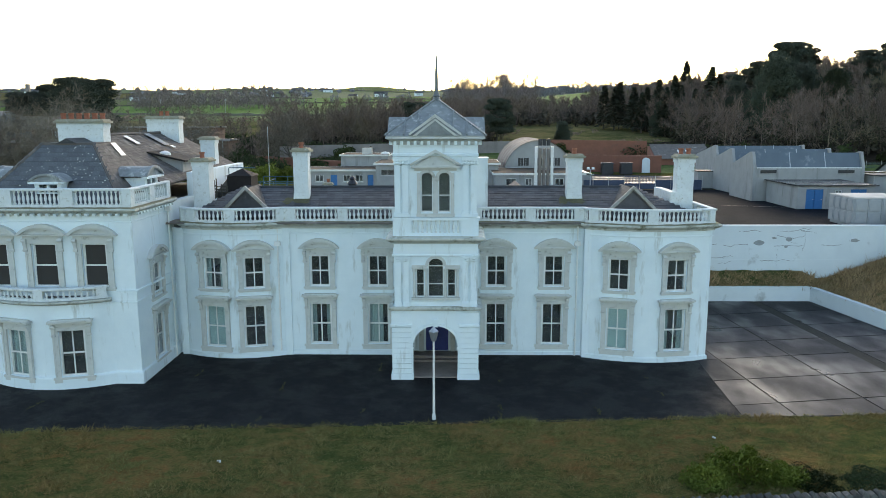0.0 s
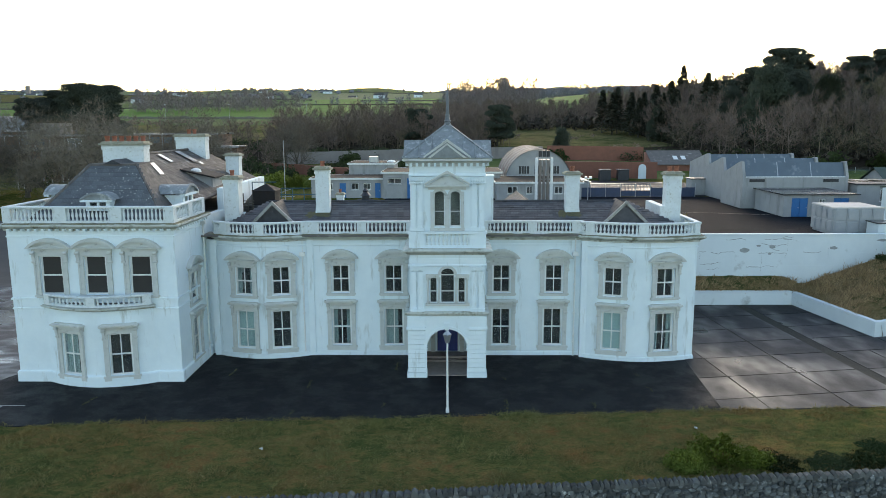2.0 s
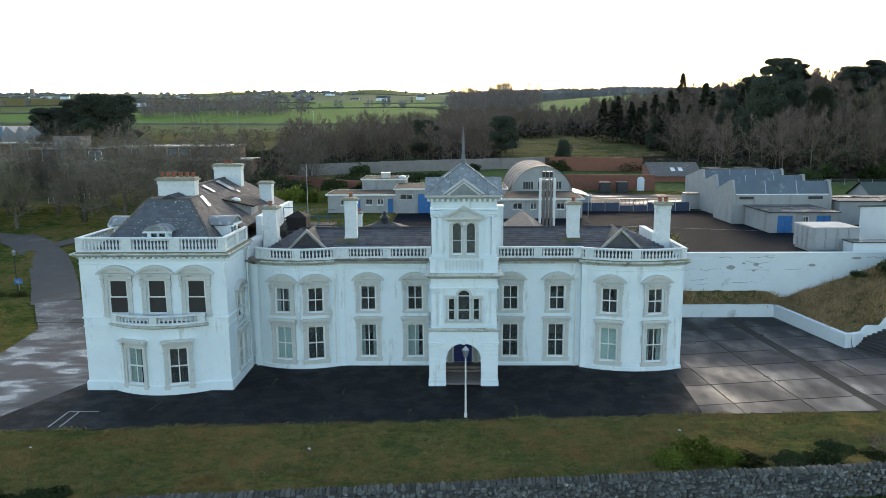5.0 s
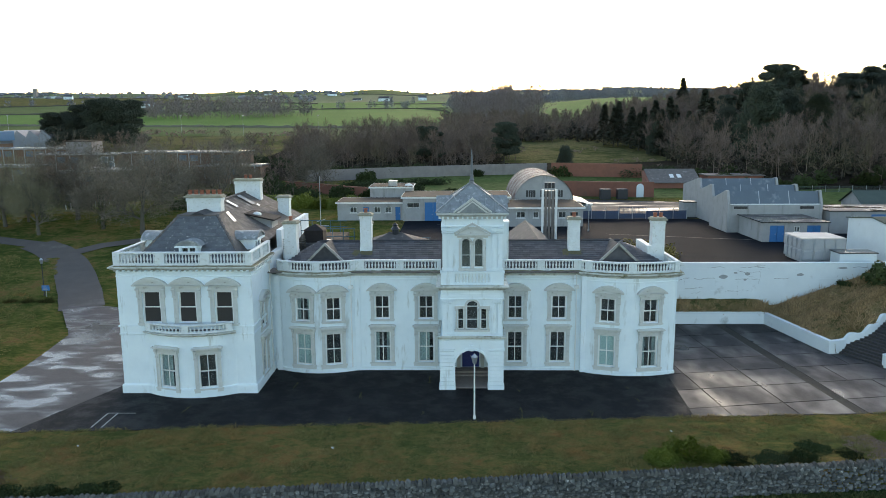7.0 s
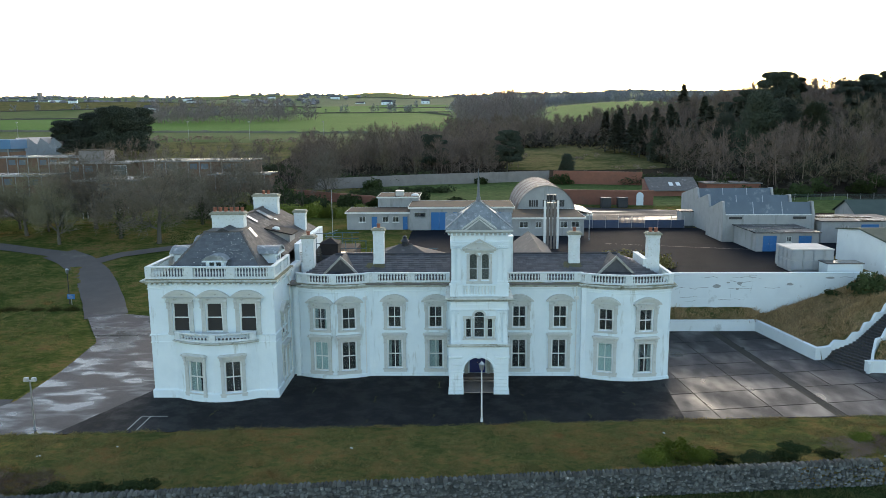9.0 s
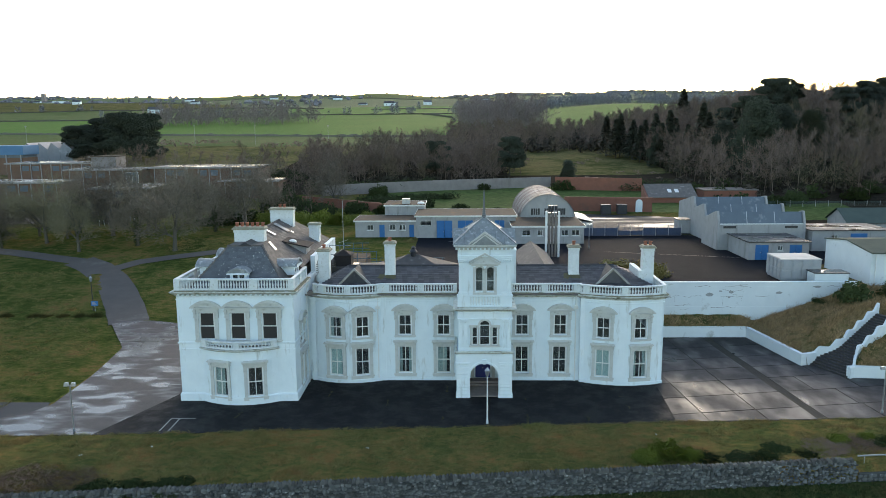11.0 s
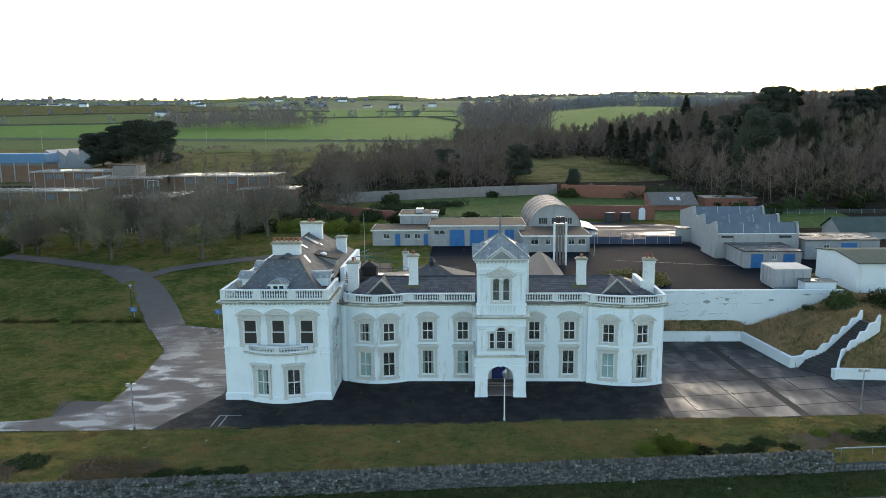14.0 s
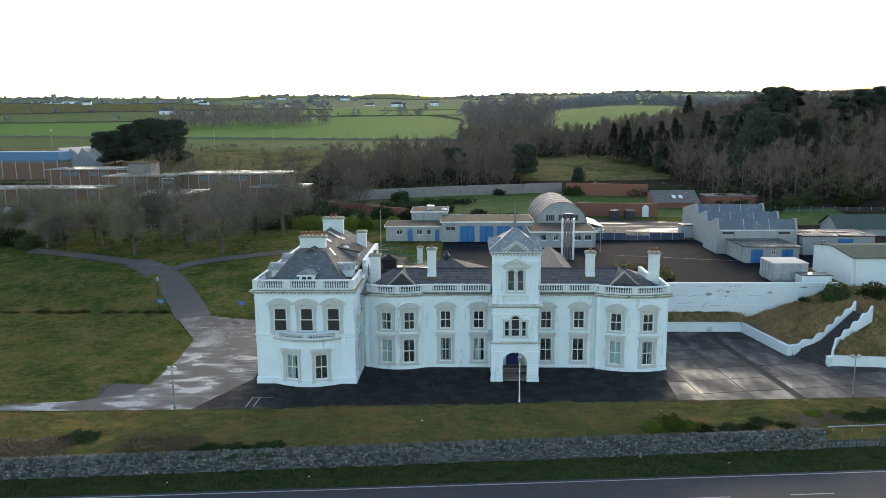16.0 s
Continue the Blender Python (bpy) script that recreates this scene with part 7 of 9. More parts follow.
def saw_bay(x0, x1, y0, y1, zf, zt):
    """One bay of a north-light workshop: glazed front slope, sheet back slope, stepped end walls."""
    t = thing("workshop_bay", "grey rendered saw-tooth workshop bay with long rooflight glazing", "workshop", None, "workshop bays")
    m = Mesh()
    m.box(x0, x1, y0, y0 + 0.25, YZ, zf)
    part("wall", m, M_RENDER, t)
    m = Mesh()
    m.box(x0, x1, y1 - 0.25, y1, YZ, zf - 0.2)
    part("back_wall", m, M_RENDER, t)
    yk = y0 + 0.95
    for x in (x0, x1 - 0.3):
        m = Mesh()
        k = m.pts([(xx, y, z) for xx in (x - 0.02, x + 0.32) for y, z in ((y0 - 0.02, YZ), (y0 - 0.02, zf + 0.1), (yk - 0.25, zt + 0.12), (yk + 0.25, zt + 0.12), (y1, zf + 0.1), (y1, YZ))])
        m.f += [tuple(k + i for i in range(6)), tuple(k + 11 - i for i in range(6))] + [(k + i, k + 6 + i, k + 6 + (i + 1) % 6, k + (i + 1) % 6) for i in range(6)]
        part("end_wall", m, M_RENDER, t)
    m = Mesh()
    m.face([(x0 + 0.3, yk, zt), (x1 - 0.3, yk, zt), (x1 - 0.3, y1, zf - 0.1), (x0 + 0.3, y1, zf - 0.1)])
    part("roof", m, M_FELT, t)
    npan = max(3, int((x1 - x0) / 3.2))
    for i in range(npan):
        a, b = x0 + 0.3 + (x1 - x0 - 0.6) * i / npan, x0 + 0.3 + (x1 - x0 - 0.6) * (i + 1) / npan
        m = Mesh()
        m.face([(a + 0.04, y0 + 0.3, zf + 0.05), (b - 0.04, y0 + 0.3, zf + 0.05), (b - 0.04, yk, zt), (a + 0.04, yk, zt)])
        part("rooflight", m, M_GLAZING, t, "grimy blue-grey wired glass")
        m = Mesh()
        m.tube((a, y0 + 0.3, zf + 0.08), (a, yk, zt + 0.04), 0.05, 0.05, 5)
        part("glazing_bar", m, M_STEEL, t)
    for xv in (x0 + 0.8, x1 - 3.0):
        m = Mesh()
        m.box(xv, xv + 1.8, y0 - 0.12, y0, zf - 0.55, zf - 0.2)
        part("vent", m, M_DARK, t, "dark louvred vent")
    m = Mesh()
    m.box(x0 + 0.3, x1 - 0.3, y0 + 0.05, y0 + 0.35, zf - 0.02, zf + 0.1)
    part("gutter", m, M_FRAME, t, "pale gutter under the glazing")


saw_bay(35.6, 48.3, 41.2, 48.2, 9.1, 10.85)
saw_bay(36.8, 49.4, 50.8, 58.8, 9.2, 10.9)
saw_bay(38.9, 51.6, 62.8, 72.0, 9.3, 10.95)
t = thing("switch_shed", "low grey rendered shed with blue doors and wet felt roof", "shed")
block(t, 37.1, 45.2, 33.1, 40.9, YZ, 7.75, None, 0.22, M_FELT_WET, [(38.0, 39.8, YZ, YZ + 2.1), (41.0, 41.7, YZ + 1.3, YZ + 2.0), (42.6, 44.3, YZ, YZ + 2.1)], False)
yard_door(t, 38.0, 39.8, 33.2, YZ, 2.1, 2)
yard_door(t, 42.6, 44.3, 33.2, YZ, 2.1, 2)
yard_window(t, 41.35, 33.16, YZ + 1.3, 0.7, 0.7)
t = thing("side_range", "low grey rendered range with a pale wet roof", "outbuilding")
block(t, 48.8, 60, 40.0, 47, YZ, 8.3, None, 0.2, M_FELT_WET, [(51.6, 52.5, YZ + 1.0, YZ + 2.4)], False)
yard_window(t, 52.05, 40.06, YZ + 1.0, 0.9, 1.4)

yard_door(t, 54.2, 56.6, 39.93, YZ, 2.6, 2)
t = thing("meter_kiosk", "small grey box kiosk beside the yard fence", "kiosk")
block(t, 34.8, 37.2, 58.0, 60.4, YZ, 7.6, None, 0.12, M_FELT_WET, (), False)
t = thing("water_tank", "grey sectional water tank of pressed square panels", "tank")
x0, x1, y0, y1, z0, z1 = 35.7, 40.3, 19.4, 23.6, YZ + 0.25, 7.85
m = Mesh()
m.box(x0, x1, y0, y1, z0, z1)
m.box(x0 + 0.1, x1 - 0.1, y0 + 0.1, y1 - 0.1, YZ - 0.02, z0)
part("body", m, M_TANK, t)
m = Mesh()
m.box(x0 - 0.08, x1 + 0.08, y0 - 0.08, y1 + 0.08, z1, z1 + 0.1, 0.05)
part("lid", m, mat("dirty_white_lid", (0.55, 0.54, 0.5), 0.8, (0.35, 0.33, 0.3), 0.8, 0.7), t, "stained white lid")
for i in range(4):
    for j in range(2):
        for side in (0, 1):
            m = Mesh()
            w = (y1 - y0) / 4 if side else (x1 - x0) / 4
            h = (z1 - z0) / 2
            m.box(-w / 2 + 0.04, w / 2 - 0.04, -0.07, 0.0, 0.04, h - 0.04, 0.0)
            m.prism([(-w / 2 + 0.15, 0.15), (w / 2 - 0.15, 0.15), (w / 2 - 0.15, h - 0.15), (-w / 2 + 0.15, h - 0.15)], -0.12, -0.07)
            mm = pose(x0, y0 + w * (3 - i + 0.5), z0 + h * j, 0, 0, -90) if side else pose(x0 + w * (i + 0.5), y0, z0 + h * j)
            part("tank_panel", m, M_TANK, t, "", mm)
t = thing("pump_kiosk", "small white rendered kiosk with dark felt roof", "kiosk")
m = Mesh()
m.box(38.4, 42.2, 16.8, 18.7, YZ, 6.75)
part("wall", m, M_OLDWALL, t)
m = Mesh()
m.box(38.3, 42.3, 16.7, 18.8, 6.75, 6.85)
part("roof", m, M_FELT_WET, t)

t = thing("hall", "large white rendered hall with a mossy sheet roof", "hall")
hx0, hx1 = 44.9, 80.0
m = Mesh()
k = m.pts([(x, y, z) for x in (hx0, hx0 + 0.3) for y, z in ((17.4, 3.2), (17.4, 8.95), (23.0, 9.6), (28.0, 9.0), (28.0, 4.5))])
m.f += [tuple(k + 4 - i for i in range(5)), tuple(k + 5 + i for i in range(5))] + [(k + i, k + 5 + i, k + 5 + (i + 1) % 5, k + (i + 1) % 5) for i in range(5)]
m.wall([(hx0 + 0.302, 17.45), (hx1, 17.45)], 3.2, 8.95, 0.3, [(8, 9.6, 6.2, 7.6)])
part("wall", m, M_OLDWALL, t)
m = Mesh()
for (ya, za), (yb, zb) in (((17.1, 8.93), (23.0, 9.65)), ((23.0, 9.65), (28.3, 9.0))):
    k = m.pts([(hx0 - 0.15, ya, za), (hx1, ya, za), (hx1, yb, zb), (hx0 - 0.15, yb, zb), (hx0 - 0.15, ya, za + 0.12), (hx1, ya, za + 0.12), (hx1, yb, zb + 0.12), (hx0 - 0.15, yb, zb + 0.12)])
    m.f += [tuple(k + i for i in f) for f in ((4, 5, 6, 7), (3, 2, 1, 0), (0, 1, 5, 4), (2, 3, 7, 6), (3, 0, 4, 7), (1, 2, 6, 5))]
part("roof", m, M_MOSSROOF, t, "mossy green-grey sheet roof")
m = Mesh()
m.tube((45.4, 17.3, 4), (45.4, 17.3, 8.8), 0.06, 0.06, 6)
part("downpipe", m, M_FRAME, t)

t = thing("green_roofed_hut", "grey rendered hut with a dark green pitched roof", "hut")
m = Mesh()
m.tf = Matrix.Translation((64.4, 64.0, -1.9)) @ pose(0, 0, 0, 0, 0, 90)
m.prism([(-3.6, 4.5), (-3.6, 8.7), (0, 10.7), (3.6, 8.7), (3.6, 4.5)], -25, 0)
part("wall", m, M_RENDER, t)
m = Mesh()
for s in (-1, 1):
    m.tf = Matrix.Translation((64.4, 64.0, -1.9))
    k = m.pts([(-0.4, s * 4.0, 8.52), (25.3, s * 4.0, 8.52), (25.3, 0, 10.8), (-0.4, 0, 10.8)])
    m.f.append((k, k + 1, k + 2, k + 3))
part("roof", m, M_GREENROOF, t, "dark green sheet roof")

# navy fence and gate across the yard
fence = thing("yard_fence", "navy blue sheeted steel fence with a barred gate", "fence")
for i in range(9):
    x = 17.8 + i * 2.1
    m = Mesh()
    m.tube((x, 55.6, YZ), (x, 55.6, YZ + 1.9), 0.05, 0.05, 6)
    part("post", m, M_STEEL, fence)
    if i < 8 and i not in (3, 4):
        m = Mesh()
        m.box(x + 0.05, x + 2.05, 55.58, 55.62, YZ + 0.05, YZ + 1.35)
        part("sheet", m, M_BLUEFENCE, fence)
gate = thing("yard_gate", "navy barred double gate in steel frames", "gate")
for i in (3, 4):
    x = 17.8 + i * 2.1
    m = Mesh()
    m.box(x + 0.06, x + 2.04, 55.56, 55.6, YZ + 0.1, YZ + 0.9)
    for k in range(10):
        m.box(x + 0.1 + 0.2 * k, x + 0.13 + 0.2 * k, 55.56, 55.6, YZ + 0.9, YZ + 1.8)
    m.box(x + 0.06, x + 2.04, 55.56, 55.6, YZ + 1.8, YZ + 1.86)
    part("gate_leaf", m, M_BLUEFENCE, gate)
for x in (27.9, 31.2):
    t = thing("waste_bin", "large dark metal waste container", "bin", pose(x, 85.6, YZ + 0.02), "waste bins")
    m = Mesh()
    m.box(-1.0, 1.0, -0.8, 0.8, 0.15, 1.9, 0.06)
    m.box(-0.9, 0.9, -0.7, 0.7, 0, 0.15)
    part("body", m, M_DARK, t)
    m = Mesh()
    m.box(-1.06, 1.06, -0.86, 0.86, 1.9, 2.02, 0.1)
    part("lid", m, M_DARK, t)


# ---- garden walls behind ----
def long_wall(name, path, h, material, label, z=None):
    m = Mesh()
    pts = []
    for a, b in zip(path, path[1:]):
        pts += [(a[0] + (b[0] - a[0]) * i / 6, a[1] + (b[1] - a[1]) * i / 6) for i in range(6)]
    pts.append(path[-1])
    for a, b in zip(pts, pts[1:]):
        za = min(ground_z(*a), ground_z(*b)) - 0.3 if z is None else z
        m.sweep([a, b], [(0.2, 0), (0.2, h + 0.3), (-0.2, h + 0.3), (-0.2, 0)], za)
    return solid(name, m, material, label, "wall", "structure")


long_wall("kitchen_garden_wall", [(20.0, 90.0), (38.0, 88.0)], 3.0, M_BRICK, "old red brick kitchen garden wall")
long_wall("kitchen_garden_wall", [(22.0, 122.0), (43.0, 118.0)], 3.2, M_BRICK, "weathered red brick garden wall")
long_wall("garden_wall", [(-36.0, 113.0), (-9.0, 121.0), (21.5, 127.0)], 2.6, M_STONEWALL, "pale stained garden wall")
long_wall("garden_wall", [(-38.0, 100.0), (-10.0, 84.0)], 2.0, M_BRICK, "low red brick garden wall half hidden by shrubs")
t = thing("garden_door", "pale arched door in the red brick wall", "door", pose(35.3, 88.1, 5.4))
m = Mesh()
m.prism([(-0.7, 0), (0.7, 0)] + [(0.7 * math.cos(math.pi * i / 10), 2.0 + 0.7 * math.sin(math.pi * i / 10)) for i in range(11)], -0.15, 0)
part("leaf", m, M_OLDWALL, t)
t = thing("brick_outbuilding", "red brick outbuilding with a dark slate lean-to roof", "outbuilding")
m = Mesh()
k = m.pts([(x, y, z) for x in (39.8, 50.5) for y, z in ((100.0, 4.8), (100.0, 7.3), (105.0, 9.6), (105.0, 4.8))])
m.f += [(k, k + 1, k + 2, k + 3), (k + 7, k + 6, k + 5, k + 4)] + [(k + i, k + 4 + i, k + 4 + (i + 1) % 4, k + (i + 1) % 4) for i in range(4)]
part("wall", m, M_BRICK, t)
m = Mesh()
k = m.pts([(40.2, 99.6, 7.22), (51.2, 99.6, 7.22), (51.2, 105.2, 9.8), (40.2, 105.2, 9.8), (40.2, 99.6, 7.37), (51.2, 99.6, 7.37), (51.2, 105.2, 9.95), (40.2, 105.2, 9.95)])
m.f += [tuple(k + i for i in f) for f in ((4, 5, 6, 7), (3, 2, 1, 0), (0, 1, 5, 4), (2, 3, 7, 6), (3, 0, 4, 7), (1, 2, 6, 5))]
roof_ = part("roof", m, M_SLATE_OLD, t, "dark slate lean-to roof")
for x in (45.0, 46.6):
    m = Mesh()
    m.face([(x, 101.5, 8.28), (x + 0.9, 101.5, 8.28), (x + 0.9, 102.9, 8.93), (x, 102.9, 8.93)])
    part("skylight", m, M_FRAME, roof_)
t = thing("brick_shed", "low red brick shed half hidden by bare trees", "shed")
m = Mesh()
m.box(54, 66, 104, 110, 5, 8.4)
part("wall", m, M_BRICK, t)
m = Mesh()
m.box(53.7, 66.3, 103.7, 110.3, 8.4, 8.6)
part("roof", m, M_SLATE_OLD, t)
fence = thing("mesh_fence", "dull green mesh fence on posts by the wood", "fence")
for i in range(13):
    x, y = 58 + i * 2.6, 93 - i * 0.2
    m = Mesh()
    m.tube((x, y, 5.2), (x, y, 7.3), 0.04, 0.04, 5)
    part("post", m, M_STEEL, fence)
    if i < 12:
        m = Mesh()
        for q in range(8):
            m.box(x + 0.05, x + 2.55, y - 0.1, y - 0.08, 5.35 + q * 0.24, 5.41 + q * 0.24)
        part("mesh_panel", m, mat("green_mesh", (0.06, 0.10, 0.085), 0.7) if i == 0 else bpy.data.materials["green_mesh"], fence)

# ---- brick school buildings beyond the west lawn ----
M_ORANGE = mat("orange_brick", (0.20, 0.115, 0.072), 0.9, (0.12, 0.075, 0.052), 0.5, 0.7, 0.2, stain=(0.10, 0.06, 0.045), stain_scale=0.2, stain_amt=0.4)
M_EDGE = mat("pale_wet_glare_edge", (0.36, 0.35, 0.335), 0.5, (0.17, 0.165, 0.16), 0.8, 0.7)


def brick_range(x0, x1, y0, y1, z1, label="long low brick range with pale posts and a flat roof"):
    z0 = ground_z((x0 + x1) / 2, (y0 + y1) / 2) - 0.5
    t = thing("brick_range", label, "building", None, "brick ranges")
    m = Mesh()
    m.box(x0, x1, y0, y1, z0, z1)
    part("wall", m, M_ORANGE, t)
    m = Mesh()
    m.box(x0 - 0.4, x1 + 0.4, y0 - 0.4, y1 + 0.4, z1, z1 + 0.3)
    part("roof", m, M_FELT_WET, t, "wet felt roof with standing water")
    # pale strip: sky glare along the wet roof, put into its colour
    m = Mesh()
    m.box(x0 - 0.45, x1 + 0.45, y0 - 0.45, y0 - 0.4, z1 - 0.05, z1 + 0.32)
    part("fascia", m, M_EDGE, t, "roof edge coloured pale for wet sky glare")
    n = int((x1 - x0) / 2.8)
    for i in range(n):
        x = x0 + 1.2 + i * (x1 - x0 - 2.4) / max(1, n - 1)
        m = Mesh()
        m.box(x - 0.075, x + 0.075, y0 - 0.25, y0, z0 + 0.2, z1 - 0.05)
        part("post", m, M_RENDER, t)
        if i < n - 1 and (i * 7) % 3:
            m = Mesh()
            m.box(x + 0.35, x + 2.2, y0 - 0.06, y0 - 0.01, z1 - 1.9, z1 - 0.5)
            part("window", m, M_GLAZING, t)


brick_range(-140, -95.5, 104, 113, 10.9)
brick_range(-79.5, -66.5, 86, 98, 11.0, "tall brick range end with pale posts and a flat roof")
brick_range(-82, -54, 122, 134, 13.2)
brick_range(-102, -82.5, 118, 128, 13.0, "orange brick range with a wet felt roof")
brick_range(-128, -100, 136, 148, 13.8)
brick_range(-60, -46, 110, 118, 10.6, "low brick range end behind bare trees")
t = thing("stair_tower", "square dull brown tank room above the flat roofs", "building")
m = Mesh()
m.box(-101, -94.4, 130, 136, 5, 15.9)
part("wall", m, M_STONEWALL, t)
m = Mesh()
m.box(-101.2, -94.2, 129.8, 136.2, 15.9, 16.1)
part("roof", m, M_FELT, t)
t = thing("stair_window", "tall pale-framed stair window in the brick range", "window", pose(-84.8, 117.9, 9.0))
m = Mesh()
for a_, b_, c_, d_ in ((-1.6, -1.45, 0, 3.6), (1.45, 1.6, 0, 3.6), (-1.6, 1.6, 0, 0.15), (-1.6, 1.6, 3.45, 3.6), (-0.07, 0.07, 0, 3.6), (-1.6, 1.6, 2.3, 2.4)):
    m.box(a_, b_, -0.12, 0.0, c_, d_)
part("frame", m, M_FRAME, t)
m = Mesh()
m.box(-1.5, 1.5, -0.05, -0.02, 0.1, 3.5)
part("pane", m, M_GLAZING, t)
t = thing("sports_hall", "brick sports hall with a blue fascia band", "building")
m = Mesh()
m.box(-200, -137.5, 160, 168, 6, 14.6)
part("wall", m, M_ORANGE, t)
m = Mesh()
m.box(-200, -137.6, 160.05, 168, 14.6, 15.5)
part("clerestory", m, M_GLAZING, t, "strip of clerestory glass")
m = Mesh()
m.box(-200.3, -137.0, 159.6, 168.3, 15.5, 18.3)
part("fascia", m, mat("blue_cladding", (0.07, 0.19, 0.33), 0.55, (0.05, 0.15, 0.27), 0.3), t, "blue metal fascia")
for i in range(14):
    m = Mesh()
    m.box(-198 + i * 4.6, -197.7 + i * 4.6, 159.7, 160.0, 6, 15.5)
    part("post", m, M_RENDER, t)
t = thing("workshop_roofs", "grey saw-tooth sheet roofs over a low workshop", "building")
for i in range(4):
    m = Mesh()
    m.tf = Matrix.Translation((-161 + i * 4.5, 200, 0))
    m.prism([(0, 8), (0, 16.0), (1.4, 18.3), (4.4, 16.0), (4.4, 8)], 0, 26)
    part("roof_bay", m, mat("grey_sheet_roofing", (0.24, 0.25, 0.265), 0.6, (0.17, 0.18, 0.19), 0.4, 0.7, 0.1, stain=(0.4, 0.41, 0.42), stain_scale=0.3, stain_amt=0.3), t)

sheet("car_park", [(-118, 92), (-96, 90), (-84, 84), (-84, 74), (-100, 72), (-118, 78)], 0.06, M_LANE, "pale worn car park below the brick ranges", "car park", 0.3, True)
hoard = thing("hoarding", "pale blue-grey hoarding of flat panels", "fence")
M_HOARD = mat("pale_blue_panel", (0.24, 0.29, 0.33), 0.7, (0.17, 0.21, 0.25), 0.6, 0.7, 0.1)
for i in range(12):
    x, y = -121 + 2.2 * i, 95.2 - 0.32 * i
    m = Mesh()
    m.box(-1.06, 1.06, -0.05, 0.05, -0.3, 1.7)
    part("panel", m, M_HOARD, hoard, "", pose(x, y, ground_z(x, y), 0, 0, -8))
picket = thing("picket_fence", "short white picket fence on the grass", "fence")
for i in range(11):
    x, y = -70.5 + 0.42 * i, 70.5 + 0.95 * i
    m = Mesh()
    m.box(-0.06, 0.06, -0.04, 0.04, -0.1, 1.15, 0.01)
    part("post", m, M_FRAME, picket, "", pose(x, y, ground_z(x, y)))

# ---- rear roofs of the mansion ----
rear = thing("rear_range", "low slate-roofed rear wings and lead flats behind the mansion", "outbuilding")


def hip(t, x0, x1, y0, y1, z0, z1, material, inset=None):
    m = Mesh()
    i = inset or (y1 - y0) / 2
    cy_ = (y0 + y1) / 2
    k = m.pts([(x0, y0, z0), (x1, y0, z0), (x1, y1, z0), (x0, y1, z0), (x0 + i, cy_, z1), (x1 - i, cy_, z1)])
    m.f += [(k, k + 1, k + 5, k + 4), (k + 1, k + 2, k + 5), (k + 2, k + 3, k + 4, k + 5), (k + 3, k, k + 4), (k + 3, k + 2, k + 1, k)]
    part("roof", m, material, t, "hipped slate roof")
    m = Mesh()
    m.tube((x0 + i, cy_, z1), (x1 - i, cy_, z1), 0.1, 0.1, 6)
    part("ridge", m, M_SLATE_OLD, t)
    m = Mesh()
    m.box(x0 + 0.2, x1 - 0.2, y0 + 0.2, y1 - 0.2, 0, z0)
    part("wall", m, M_RENDER, t)


hip(rear, -13.0, -2.0, 13.0, 22.5, 6.9, 8.9, M_SLATE_OLD)
m = Mesh()
m.lathe([(0.35, 0), (0.35, 0.5), (0.5, 0.55), (0.2, 0.9), (0.28, 1.0), (0.0, 1.25)], 10, (-7.5, 17.7, 8.75))
part("ventilator", m, M_DARK, rear, "dark roof ventilator")
m = Mesh()
m.box(-15.5, -9.2, 9.2, 14.5, 0, 8.6)
m.box(-15.4, -12.6, 6.5, 9.2, 8.4, 9.6)
part("lead_flat", m, M_FELT_WET, rear, "flat lead roof")
m = Mesh()
m.box(-14.9, -13.2, 7.2, 9.0, 8.8, 10.7)
k = m.pts([(-15.0, 7.1, 10.7), (-13.1, 7.1, 10.7), (-13.1, 9.1, 10.7), (-15.0, 9.1, 10.7), (-14.05, 8.1, 11.2)])
m.f += [(k, k + 1, k + 4), (k + 1, k + 2, k + 4), (k + 2, k + 3, k + 4), (k + 3, k, k + 4)]
part("roof_lantern", m, M_FELT_DARK, rear, "dark boxed roof lantern")
m = Mesh()
m.prism([(-16.0, 8.6), (-16.0, 9.3), (-15.0, 10.5), (-14.9, 10.5), (-14.9, 8.6)], 7.6, 12.5)
part("small_roof", m, M_SLATE_OLD, rear, "small brown slate roof beside the lantern")
m = Mesh()
m.box(-16.3, -13.05, 14.6, 22.4, 0, 8.3)
part("lead_flat", m, M_FELT, rear, "flat felt roof")
M_RAIL = mat("teal_railing", (0.05, 0.13, 0.17), 0.6)
for x0, x1, y, z0, z1 in ((-16.0, -11.5, 16.0, 8.0, 9.6), (-12.0, -4.0, 24.0, 6.0, 7.4), (-16.2, -14.2, 12.0, 9.0, 11.0), (-16.2, -13.2, 22.2, 8.3, 9.6), (-17.5, -11.5, 26.0, 5.3, 6.6)):
    m = Mesh()
    for i in range(int((x1 - x0) / 1.1) + 1):
        x = x0 + i * 1.1
        m.tube((x, y, z0), (x, y, z1), 0.04, 0.04, 5)
    for z in (z1, (z0 + z1) / 2):
        m.tube((x0, y, z), (x1, y, z), 0.04, 0.04, 5)
    part("railing", m, M_RAIL, rear, "blue-green steel roof railing")
m = Mesh()
m.prism([(5.0, 0), (5.0, 7.0), (7.2, 8.6), (9.4, 7.0), (9.4, 0)], 9.5, 30)
part("link_block", m, M_SLATE_OLD, rear, "brown slate-roofed link block")
